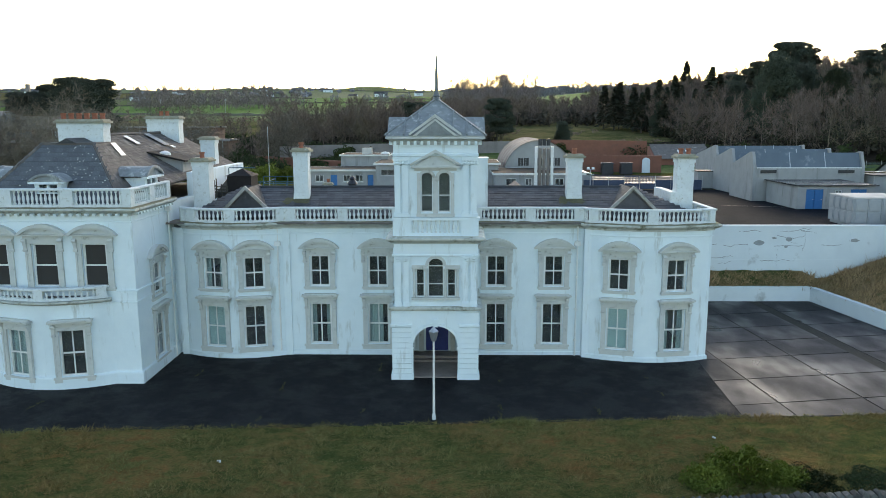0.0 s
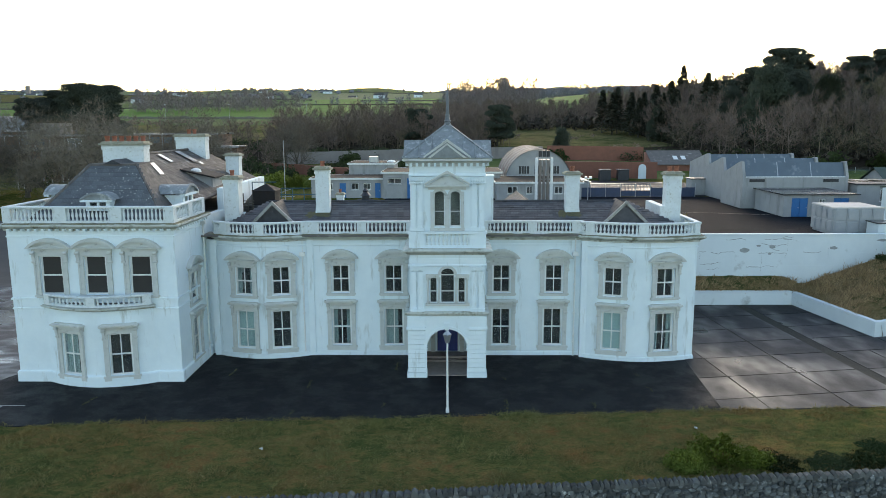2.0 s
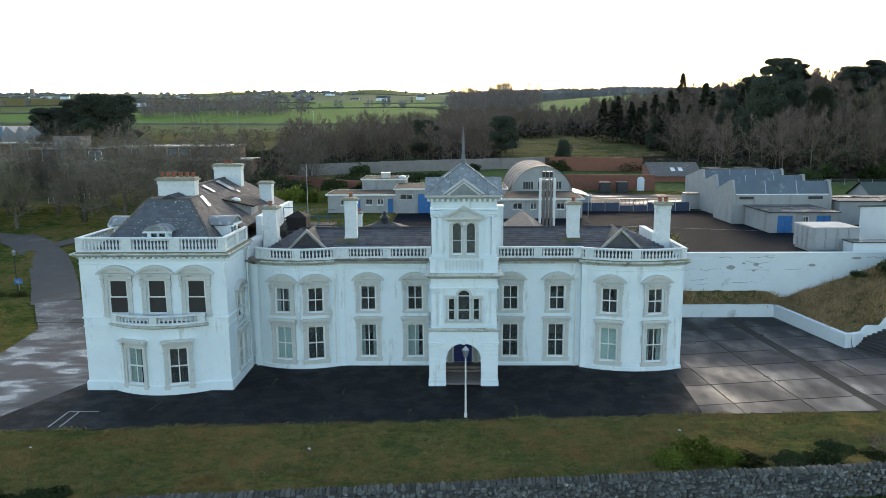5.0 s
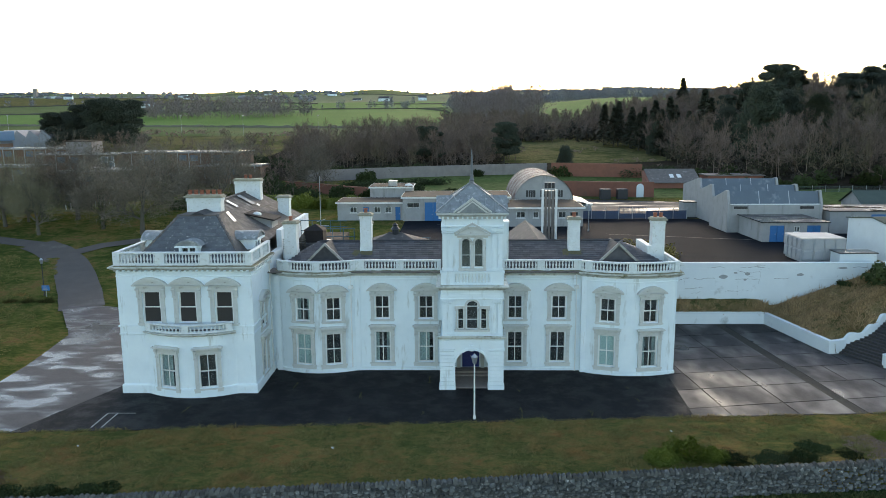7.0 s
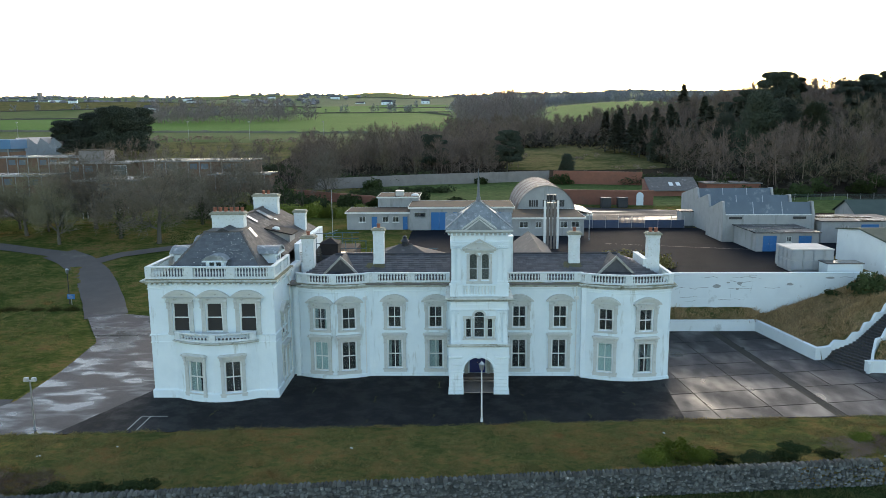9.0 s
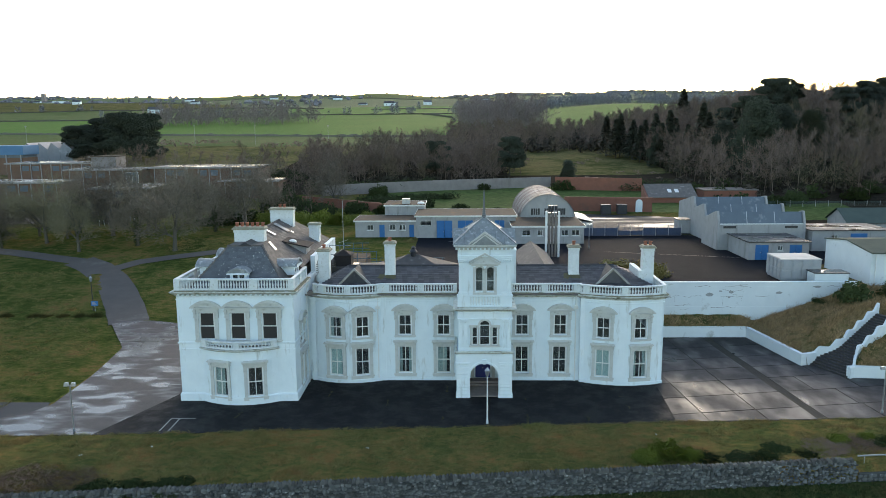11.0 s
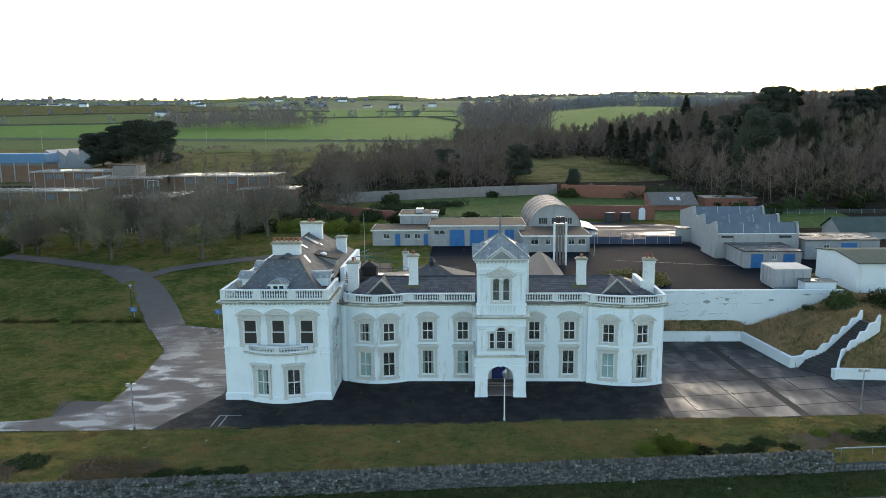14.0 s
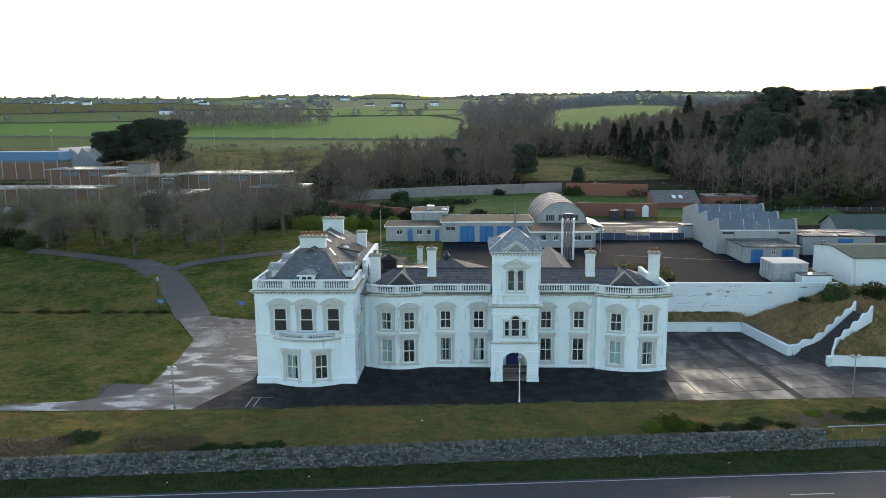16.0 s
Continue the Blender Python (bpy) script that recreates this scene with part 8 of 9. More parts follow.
for k, (x, y, z0) in enumerate(((-16.0, 5.0, 9.4), (-15.6, 6.4, 9.2))):
    m = Mesh()
    for i in range(5):
        m.tube((x + i * 0.35 - 0.5, y, z0 - 0.6), (x + i * 0.35 - 0.5, y, z0 + 1.0 + 0.2 * (i % 3)), 0.05, 0.05, 5)
        m.box(x - 0.6, x + 1.0, y - 0.03, y + 0.03, z0 + 0.2 * i, z0 + 0.2 * i + 0.06)
    part("timber_frame", m, M_BARK, rear, "broken timber staging")
m = Mesh()
m.box(-16.2, -15.0, 4.2, 5.6, 8.6, 9.3)
m.box(-15.9, -15.2, 3.9, 4.9, 9.3, 9.5)
part("debris", m, M_OLDWALL, rear, "heap of pale roofing debris")
mast = thing("aerial_mast", "thin metal aerial mast with cross bars", "aerial", pose(-17.6, 30.0, 5.0))
m = Mesh()
m.tube((0, 0, 0), (0, 0, 9.0), 0.05, 0.03, 6)
part("pole", m, M_STEEL, mast)
for z, w, r_ in ((2.0, 1.4, 20), (3.0, 1.0, 0), (3.6, 0.8, 40)):
    m = Mesh()
    a = radians(r_)
    m.tube((-w * math.cos(a), 0, z - w * math.sin(a) * 0.4), (w * math.cos(a), 0, z + w * math.sin(a) * 0.4), 0.03, 0.03, 5)
    part("cross_bar", m, M_STEEL, mast)

# ---- trees, shrubs and woods ----
def sliver(v, f, p, d, length, w, rnd):
    """One thin twig: a long triangle."""
    u = d.cross(Vector((rnd.uniform(-1, 1), rnd.uniform(-1, 1), rnd.uniform(-1, 1))))
    if u.length < 1e-4:
        u = Vector((1, 0, 0))
    u = u.normalized() * w
    n = len(v)
    v += [tuple(p - u), tuple(p + u), tuple(p + d * length)]
    f.append((n, n + 1, n + 2))


def limb(m, tips, rnd, p, d, length, r, level, spread, upward):
    """A branch of three bends with its own smaller branches."""
    steps_ = 3
    for i in range(steps_):
        d = (d + Vector((rnd.uniform(-1, 1), rnd.uniform(-1, 1), rnd.uniform(-0.5, 1) * upward)) * 0.22).normalized()
        q = p + d * (length / steps_)
        r1 = r * (0.8 if i < 2 else 0.6)
        m.tube(p, q, r, r1, 5 if level > 2 else 3, False)
        if level > 0 and i >= (0 if level < 3 else 1):
            for _ in range(2 if level > 1 else 2):
                a = rnd.uniform(0, 2 * math.pi)
                side = d.orthogonal().normalized()
                side = (side * math.cos(a) + d.cross(side) * math.sin(a))
                nd = (d * (1 - spread) + side * spread + Vector((0, 0, 0.18 * upward))).normalized()
                limb(m, tips, rnd, q, nd, length * rnd.uniform(0.5, 0.72), r1 * 0.62, level - 1, spread, upward)
        p, r = q, r1
    tips.append((p, d, level))
    if level > 0:
        limb(m, tips, rnd, p, d, length * 0.65, r * 0.8, level - 1, spread, upward)


def bare_tree(seed, h, levels=3, spread=0.55, upward=0.6, twigs=9, twig_len=1.2, twig_w=0.013, trunk=0.24, ivy=False):
    rnd = random.Random(seed)
    m, tips = Mesh(), []
    p = Vector((0, 0, -0.3))
    d = Vector((rnd.uniform(-0.06, 0.06), rnd.uniform(-0.06, 0.06), 1)).normalized()
    m.tube(p, p + d * h * 0.13, h * 0.02 * 1.35, h * 0.02, 8, False)
    p = p + d * h * 0.13
    m.tube(p, p + d * h * (trunk - 0.13), h * 0.02, h * 0.016, 8, False)
    p = p + d * h * (trunk - 0.13)
    for k in range(6):
        a = k * 2.4 + rnd.uniform(-0.5, 0.5)
        low = k % 3
        nd = (d * (0.75 - 0.2 * low) + Vector((math.cos(a), math.sin(a), 0.1)) * rnd.uniform(0.45, 0.85)).normalized()
        limb(m, tips, rnd, p - d * h * 0.045 * low, nd, h * rnd.uniform(0.2, 0.31), h * 0.0085, levels - 1 - (low > 1), spread, upward)
    limb(m, tips, rnd, p, d, h * 0.34, h * 0.012, levels - 1, spread * 0.9, upward)
    tv, tf_ = [], []
    for q, dd, lv in tips:
        for _ in range(twigs if lv == 0 else twigs // 2):
            nd = (dd * 0.6 + Vector((rnd.gauss(0, 1), rnd.gauss(0, 1), rnd.gauss(0.35, 0.8))) * 0.55).normalized()
            sliver(tv, tf_, q - dd * rnd.uniform(0, 0.8), nd, twig_len * rnd.uniform(0.5, 1.3), twig_w * rnd.uniform(0.7, 1.4), rnd)
    t = Mesh()
    t.v, t.f = tv, tf_
    if ivy:
        iv = Mesh()
        for _ in range(700):
            z = rnd.uniform(0, h * 0.5)
            a = rnd.uniform(0, 6.28)
            r = h * 0.02 + abs(rnd.gauss(0, 0.22))
            leaf(iv, Vector((r * math.cos(a), r * math.sin(a), z)), 0.13, rnd)
        return m, t, iv
    return m, t, None


def leaf(m, p, s, rnd):
    u = Vector((rnd.gauss(0, 1), rnd.gauss(0, 1), rnd.gauss(0, 1))).normalized()
    w = u.orthogonal().normalized()
    s1 = s * rnd.uniform(0.6, 1.4)
    n = len(m.v)
    m.v += [tuple(p + u * s1), tuple(p + w * s1 * 0.55), tuple(p - u * s1), tuple(p - w * s1 * 0.55)]
    m.f.append((n, n + 1, n + 2, n + 3))


def tree_thing(key, label, maker, bark=None, crown=None, cat="tree"):
    """The first tree of a kind, kept aside far below the hill as the pattern for its copies."""
    wood, top, iv = maker
    t = thing("tree", label, cat)
    part("trunk", wood, bark or M_BARK, t)
    part("crown", top, crown or M_TWIG, t)
    if iv:
        part("ivy", iv, M_SHRUB_DK, t, "dark ivy on the trunk")
    return t


def plant(proto, spots, rnd, lo=0.85, hi=1.15, sink=0.0):
    """Copies of one plant at places on the ground; the first spot takes the pattern itself."""
    for k, (x, y, *sc) in enumerate(spots):
        s = (sc[0] if sc else 1.0) * rnd.uniform(lo, hi)
        m = Matrix.LocRotScale((x, y, ground_z(x, y) - sink), Euler((0, 0, rnd.uniform(0, 6.28))), (s, s, s))
        if k == 0:
            proto.matrix_basis = m
        else:
            c = copy_thing(proto, m)
            c.matrix_basis = m


rt = random.Random(5)
plant(tree_thing("a", "bare spreading winter tree with a grey trunk on the lawn", bare_tree(1, 14, 4, 0.66, 0.35, 4, 1.3, 0.02)), [(-48.4, 50.3, 1.1), (-63, 60), (-41.3, 66.1), (-84, 62), (-57, 80, 0.8), (-30, 96, 0.8)], rt)
plant(tree_thing("b", "tall bare winter tree with fine upswept twigs", bare_tree(2, 14, 4, 0.58, 0.6, 4, 1.2, 0.02), None, M_TWIG_OLIVE), [(-64, 50, 0.8), (-72, 55, 0.9), (-88, 62), (-52, 72, 0.8), (-60, 68, 0.8), (-106, 68)], rt)
plant(tree_thing("c", "bare forked winter tree with ivy round the trunk", bare_tree(3, 12, 4, 0.68, 0.35, 4, 1.2, 0.02, ivy=True)), [(-55.7, 53.3), (-46.0, 63.4), (-78, 52, 0.9), (-70, 62), (-95, 58), (-43, 84)], rt)
plant(tree_thing("d", "young bare tree with a dense olive-brown twig crown", bare_tree(4, 9, 4, 0.62, 0.5, 5, 1.0, 0.018), None, M_TWIG_OLIVE), [(-70, 58), (-76, 60), (-82, 54), (-92, 60), (-100, 62), (-66, 66), (-57, 64), (-112, 70), (-90, 70)], rt)


def conifer(seed, h, r, n):
    """A spire of drooping dark sprays."""
    rnd = random.Random(seed)
    w, c = Mesh(), Mesh()
    w.tube((0, 0, -0.3), (0, 0, h * 0.96), h * 0.018, 0.02, 6, False)
    for _ in range(n):
        u = rnd.random() ** 0.8
        z = h * (0.08 + 0.92 * u)
        rad = r * (1 - u) ** 0.8 * rnd.uniform(0.35, 1.08) + 0.1
        a = rnd.uniform(0, 6.28)
        p = Vector((rad * math.cos(a), rad * math.sin(a), z - rad * 0.12))
        d = Vector((math.cos(a), math.sin(a), rnd.uniform(-0.5, 0.35))).normalized()
        s = Vector((-d.y, d.x, rnd.uniform(-0.4, 0.4))).normalized()
        L_ = rnd.uniform(0.5, 1.1) * (0.5 + 0.06 * h * 0.5)
        k = len(c.v)
        c.v += [tuple(p - d * L_ * 0.5 - s * L_ * 0.16), tuple(p - d * L_ * 0.5 + s * L_ * 0.16), tuple(p + d * L_ * 0.2 + s * L_ * 0.3), tuple(p + d * L_ * 0.75), tuple(p + d * L_ * 0.2 - s * L_ * 0.3)]
        c.f.append((k, k + 1, k + 2, k + 3, k + 4))
    return w, c, None


def clump_tree(seed, h, clumps, n, leaf_s, trunk_r=0.3):
    """A trunk with limbs to separate flattened masses of needles or leaves."""
    rnd = random.Random(seed)
    w, c = Mesh(), Mesh()
    w.tube((0, 0, -0.3), (0, 0, h * 0.5), trunk_r, trunk_r * 0.7, 8, False)
    w.tube((0, 0, h * 0.5), (0.3, 0, h * 0.85), trunk_r * 0.7, trunk_r * 0.3, 6, False)
    for x, y, z, rx, rz in clumps:
        b = Vector((0, 0, h * 0.35 + 0.4 * max(0, z - h * 0.35)))
        w.tube(b, (x, y, z - rz * 0.4), trunk_r * 0.35, 0.06, 5, False)
        for _ in range(n):
            v = Vector((rnd.gauss(0, 1), rnd.gauss(0, 1), rnd.gauss(0, 1))).normalized() * rnd.uniform(0.55, 1.0) * (0.82 + 0.3 * noise.noise((x + rnd.random(), y, z)))
            leaf(c, Vector((x + v.x * rx, y + v.y * rx, z + v.z * rz)), leaf_s, rnd)
    return w, c, None


def random_clumps(seed, h, r, k, lo=0.4, flat=0.4):
    rnd = random.Random(seed)
    out = []
    for i in range(k):
        a, u = rnd.uniform(0, 6.28), rnd.random()
        z = h * (lo + (0.97 - lo) * u)
        rr_ = r * math.sqrt(rnd.random()) * (1.0 - 0.45 * u)
        s = r * rnd.uniform(0.28, 0.48)
        out.append((rr_ * math.cos(a), rr_ * math.sin(a), z, s, s * flat))
    return out


plant(tree_thing("e", "broad dark cedar with flat layered foliage", clump_tree(8, 17, random_clumps(8, 17, 12, 70, 0.12, 0.42), 900, 0.3, 0.6), None, M_PINE, "tree"), [(-122, 203), (-141, 206, 0.72), (-131, 210, 0.85)], rt, 0.97, 1.03)
plant(tree_thing("f", "dark pine with a ragged spreading crown on the hill", clump_tree(9, 19, random_clumps(9, 19, 7.5, 48, 0.28, 0.5), 760, 0.25, 0.4), None, M_PINE),
      [(104, 190, 1.08), (95.5, 189, 0.92), (110, 194, 0.95), (118.5, 172, 0.86), (127, 176, 0.88), (137, 182, 0.86), (150, 190), (165, 205), (146, 168, 0.9), (160, 176), (175, 186), (135, 150, 0.9), (182, 170), (88, 190, 0.72), (12, 146, 0.62), (-8.5, 144, 0.56)], rt, 0.95, 1.05)
plant(tree_thing("h", "huge dark evergreen with foliage down to the ground", clump_tree(12, 19, [(x * (1.15 - z / 24), y * (1.15 - z / 24), z, r_ * 1.1, r_ * 0.9) for x, y, z, r_, q in random_clumps(12, 19, 8, 60, 0.08, 0.6)], 760, 0.23, 0.5), None, M_CONIFER),
      [(80.5, 142), (89, 146, 0.85), (73.5, 148, 0.7), (26, 126, 0.36), (93, 139, 0.75), (60, 168, 0.5)], rt, 0.97, 1.03)
plant(tree_thing("g", "dark narrow conifer at the edge of the wood", conifer(10, 14, 3.3, 1700), None, M_CONIFER),
      [(51, 206), (55, 201, 1.1), (58, 196, 0.95), (61, 190, 1.1), (63, 184), (66, 178, 1.1), (64, 170, 0.9), (68, 165), (62, 160, 0.85), (70, 185), (94.8, 262, 1.15), (76, 176, 1.1), (60, 172, 0.85), (84, 168, 1.1), (57, 190), (88, 162, 1.15), (72, 158), (104, 180, 1.2), (78, 160, 0.9), (53, 199, 0.9), (57.5, 182, 0.9), (60, 165, 0.9)], rt)


def bush(seed, r, h, n, s):
    rnd = random.Random(seed)
    c = Mesh()
    for _ in range(n):
        v = Vector((rnd.gauss(0, 1), rnd.gauss(0, 1), abs(rnd.gauss(0, 1)))).normalized() * rnd.uniform(0.6, 1.0)
        k = 0.75 + 0.45 * noise.noise((v.x * 2.2, v.y * 2.2, v.z * 2.2 + seed))
        leaf(c, Vector((v.x * r * k, v.y * r * k, v.z * h * k + 0.05)), s, rnd)
    return c


def shrub(label, seed, r, h, n, s, material, spots, name="shrub"):
    t = solid(name, bush(seed, r, h, n, s), material, label, "shrub")
    for k, (x, y, sc) in enumerate(spots):
        mm = Matrix.LocRotScale((x, y, ground_z(x, y) - 0.05), Euler((0, 0, rt.uniform(0, 6))), (sc, sc, sc * rt.uniform(0.85, 1.1)))
        if k:
            c = copy_thing(t, mm)
            c.matrix_basis = mm
        else:
            t.matrix_basis = mm


shrub("bright green gorse bush beside the roadside wall", 21, 1.7, 1.4, 4200, 0.07, M_SHRUB, [(13.0, -15.9, 1.05), (11.4, -16.8, 0.8), (26.5, -13.6, 0.6), (14.4, -16.4, 0.7), (28.8, -13.2, 0.5)])
shrub("dark green low bramble thicket along the wall", 22, 2.2, 0.75, 4200, 0.07, M_SHRUB_DK, [(15.6, -16.6, 0.75), (17.8, -16.9, 0.8), (21.3, -14.9, 0.6), (19.8, -16.4, 0.75), (23.0, -16.0, 0.6), (30.5, -14.2, 0.9), (33, -13.6, 1.0), (-37.8, -19.4, 0.95), (-24, -21.4, 0.85), (-21.5, -21.2, 0.85), (-26.5, -21.6, 0.8), (-46, -21.8, 1.0), (-50, -22.2, 1.0), (38.2, 14.6, 0.6), (49.8, 14.8, 1.0)])
shrub("dead brown bramble heap by the wall", 23, 3.0, 0.62, 5200, 0.055, M_BRACKEN, [(-28.5, -20.6, 0.95), (-32, -20.6, 1.1), (-40, -21.4, 1.1), (-43.5, -21.6, 1.0), (25, -14.8, 0.8), (28.0, -14.2, 0.8), (13.6, -15.2, 0.5)])
shrub("mossy olive shrub behind the parapet", 24, 2.2, 1.8, 1600, 0.12, mat("olive_shrub", (0.23, 0.18, 0.05), 0.9, (0.13, 0.115, 0.036), 1.2, 0.7, 0), [(19.2, 22.5, 1.5), (21.3, 22.8, 1.35), (17.2, 25, 1.3), (-10, 50, 0.4)])
shrub("clipped green hedge bush behind the west wing", 25, 2.6, 2.6, 2600, 0.14, M_SHRUB, [(-33, 74, 1.3), (-29, 73, 1.3), (-25.5, 72.0, 1.1), (-22.5, 71, 0.9), (-36.5, 74, 1.3), (-39.5, 73.5, 1.1), (-20, 76, 0.9)])
shrub("dark laurel shrub at the wood's edge", 26, 3.0, 2.6, 1800, 0.2, M_SHRUB_DK,
      [(-86, 55, 1.2), (-90, 57, 1.3), (-94, 53, 1.3), (-84, 60, 1.0), (-43, 74, 1.2), (-46.5, 72, 1.1), (-50, 71, 0.9), (-70, 74, 0.8), (40.6, 12.0, 0.85), (45.0, 11.4, 0.95), (47.6, 10.4, 0.9), (-76, 68, 0.8), (-98, 66, 1.2), (-104, 62, 1.2), (54, 112, 1.2), (58, 106, 1.2), (72, 98, 1.2), (78, 102, 1.2), (85, 98, 1.3), (92, 104, 1.3), (99, 100, 1.3), (64, 118, 1.2), (50, 118, 1.0), (44, 126, 1.1), (38, 130, 1.0), (4, 122, 0.7), (-6, 124, 0.8), (-14, 92, 0.9), (-2, 90, 0.8), (-30, 84, 1.1), (-24, 88, 1.2), (-18, 86, 1.1), (-12, 82, 0.9), (-5, 80, 0.8), (3, 82, 0.8), (-36, 92, 1.2), (-10, 96, 0.9), (24, 122, 1.3), (48, 108, 0.9), (-42, 104, 1.2), (-22, 112, 1.1), (-30, 120, 1.2), (-46, 116, 1.2), (60, 98, 1.0), (66, 94, 1.0)])


# woods too thick to count: slim trunks and sprays of bare twigs
def triangles(name, corners):
    """Mesh data of loose triangles, from an array of their corners."""
    n = len(corners) // 3
    me = bpy.data.meshes.new(name)
    me.vertices.add(3 * n)
    me.vertices.foreach_set("co", np.asarray(corners, dtype=np.float32).ravel())
    me.loops.add(3 * n)
    me.loops.foreach_set("vertex_index", np.arange(3 * n, dtype=np.int32))
    me.polygons.add(n)
    me.polygons.foreach_set("loop_start", np.arange(0, 3 * n, 3, dtype=np.int32))
    me.update(calc_edges=True)
    me.validate()
    return me


def unit(a):
    return a / np.maximum(1e-6, np.linalg.norm(a, axis=-1, keepdims=True))


def wood(name, label, region, count, seed, hlo, hhi, material, twigs=220, width=0.045, limbs=12):
    """Bare trees past counting: each a tapered trunk with rising limbs and many fine twigs."""
    rnd = random.Random(seed)
    spots = []
    for _ in range(count * 30):
        x, y = region(rnd)
        if x is not None:
            spots.append((x, y, ground_z(x, y) - 0.2))
        if len(spots) == count:
            break
    g_ = np.random.default_rng(seed)
    base = np.array(spots)
    n = len(base)
    h = g_.uniform(hlo, hhi, n)
    w = np.maximum(0.6, np.hypot(base[:, 0], base[:, 1] + 75) / 220)
    lean = unit(np.stack([g_.normal(0, 0.05, n), g_.normal(0, 0.05, n), np.ones(n)], -1))
    out = []

    def spikes(p, d, length, wide):
        u = unit(np.cross(d, g_.normal(size=d.shape))) * wide[:, None]
        out.append(np.stack([p - u, p + u, p + d * length[:, None]], 1).reshape(-1, 3))

    for _ in range(2):
        spikes(base, lean, h * 0.93, h * 0.009)
    u = g_.uniform(0.1, 0.92, (n, limbs))
    az = g_.uniform(0, 2 * math.pi, (n, limbs))
    k = 1.0 - 0.5 * u
    ld = unit(np.stack([np.cos(az) * k, np.sin(az) * k, 0.35 + 0.65 * u + g_.normal(0, 0.12, u.shape)], -1))
    ls = base[:, None, :] + lean[:, None, :] * (h[:, None] * u * 0.86)[..., None]
    ll = h[:, None] * (0.40 - 0.26 * u) * g_.uniform(0.75, 1.2, u.shape)
    spikes(ls.reshape(-1, 3), ld.reshape(-1, 3), ll.ravel(), (np.repeat(h, limbs) * 0.003))
    i = np.repeat(np.arange(n), twigs)
    j = g_.integers(0, limbs, n * twigs)
    v = g_.uniform(0.2, 1.08, n * twigs)
    p = ls[i, j] + ld[i, j] * (ll[i, j] * v)[:, None] + g_.normal(0, 0.28, (n * twigs, 3)) * (h[i] / 12)[:, None]
    d = unit(ld[i, j] * 0.55 + g_.normal(0, 0.42, (n * twigs, 3)) + np.array([0, 0, 0.38]))
    spikes(p, d, g_.uniform(0.55, 1.7, n * twigs) * h[i] / 12, width * w[i] * g_.uniform(0.6, 1.3, n * twigs))
    return solid(name, triangles(name, np.concatenate(out)), material, label, "woodland", "stuff")


def rect_region(x0, x1, y0, y1, cond=None):
    def pick(rnd):
        x, y = rnd.uniform(x0, x1), rnd.uniform(y0, y1)
        return (x, y) if cond is None or cond(x, y) else (None, None)
    return pick


M_WOOD = mat("winter_wood", (0.21, 0.16, 0.13), 1.0, (0.118, 0.094, 0.077), 0.09, 0.5, 0, stain=(0.13, 0.12, 0.066), stain_scale=0.05, stain_amt=0.5, spec=0.0, island=0.3)
# mid and far woods: haze painted in as paler, then bluer, base colours
M_WOOD_MID = mat("haze_tinted_mid_wood", (0.255, 0.212, 0.195), 1.0, (0.17, 0.145, 0.135), 0.05, 0.5, 0, stain=(0.15, 0.15, 0.11), stain_scale=0.04, stain_amt=0.4, spec=0.0, island=0.3)
M_WOOD_FAR = mat("haze_tinted_far_wood", (0.235, 0.238, 0.255), 1.0, (0.165, 0.168, 0.182), 0.02, 0.6, 0, spec=0.0, island=0.3)
M_HEDGE = mat("winter_hedge", (0.105, 0.104, 0.082), 1.0, (0.14, 0.13, 0.11), 0.02, 0.6, 0, spec=0.0, island=0.3)
wood("woodland", "brown leafless woodland on the slope behind the garden walls", rect_region(-52, 16, 134, 196, lambda x, y: (x > -46 or y > 165) and not (x > 10 and y < 152) and not (x < -34 and y > 178)), 330, 31, 7.5, 12.5, M_WOOD, 300)
wood("woodland", "dark leafless woodland climbing the hillside", rect_region(48, 240, 100, 300, lambda x, y: x > 57 + max(0, 124 - y) * 0.5), 1500, 32, 9, 14.5, M_WOOD, 330)
wood("woodland", "leafless trees along the field boundary", rect_region(-8, 130, 214, 330, lambda x, y: y > 214 + 0.3 * abs(x - 40)), 460, 33, 7, 11.5, M_WOOD, 260)
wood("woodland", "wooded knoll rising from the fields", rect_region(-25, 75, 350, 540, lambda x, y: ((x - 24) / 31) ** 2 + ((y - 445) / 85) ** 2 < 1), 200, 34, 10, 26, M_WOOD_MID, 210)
wood("woodland", "bare woods on the ridge beyond the field, tinted bluish for haze", rect_region(-10, 460, 720, 830, lambda x, y: noise.noise((x / 90, y / 60, 2)) > -0.3), 1100, 46, 9, 17, M_WOOD_FAR, 80, 0.06)
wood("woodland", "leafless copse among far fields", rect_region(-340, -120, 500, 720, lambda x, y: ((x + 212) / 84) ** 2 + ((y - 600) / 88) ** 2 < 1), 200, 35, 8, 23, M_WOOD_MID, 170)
wood("woodland", "scrubby young trees round the brick buildings", rect_region(-135, -30, 58, 130, lambda x, y: (y > 98 and x > -64) or (x < -84 and 60 < y < 84) or (x > -52 and y > 76) or (x < -104 and y < 98)), 90, 36, 4, 8, M_WOOD, 170, 0.035)
wood("woodland", "leafless trees beyond the brick buildings", rect_region(-112, -40, 138, 185), 80, 37, 5, 9.5, M_WOOD, 200)


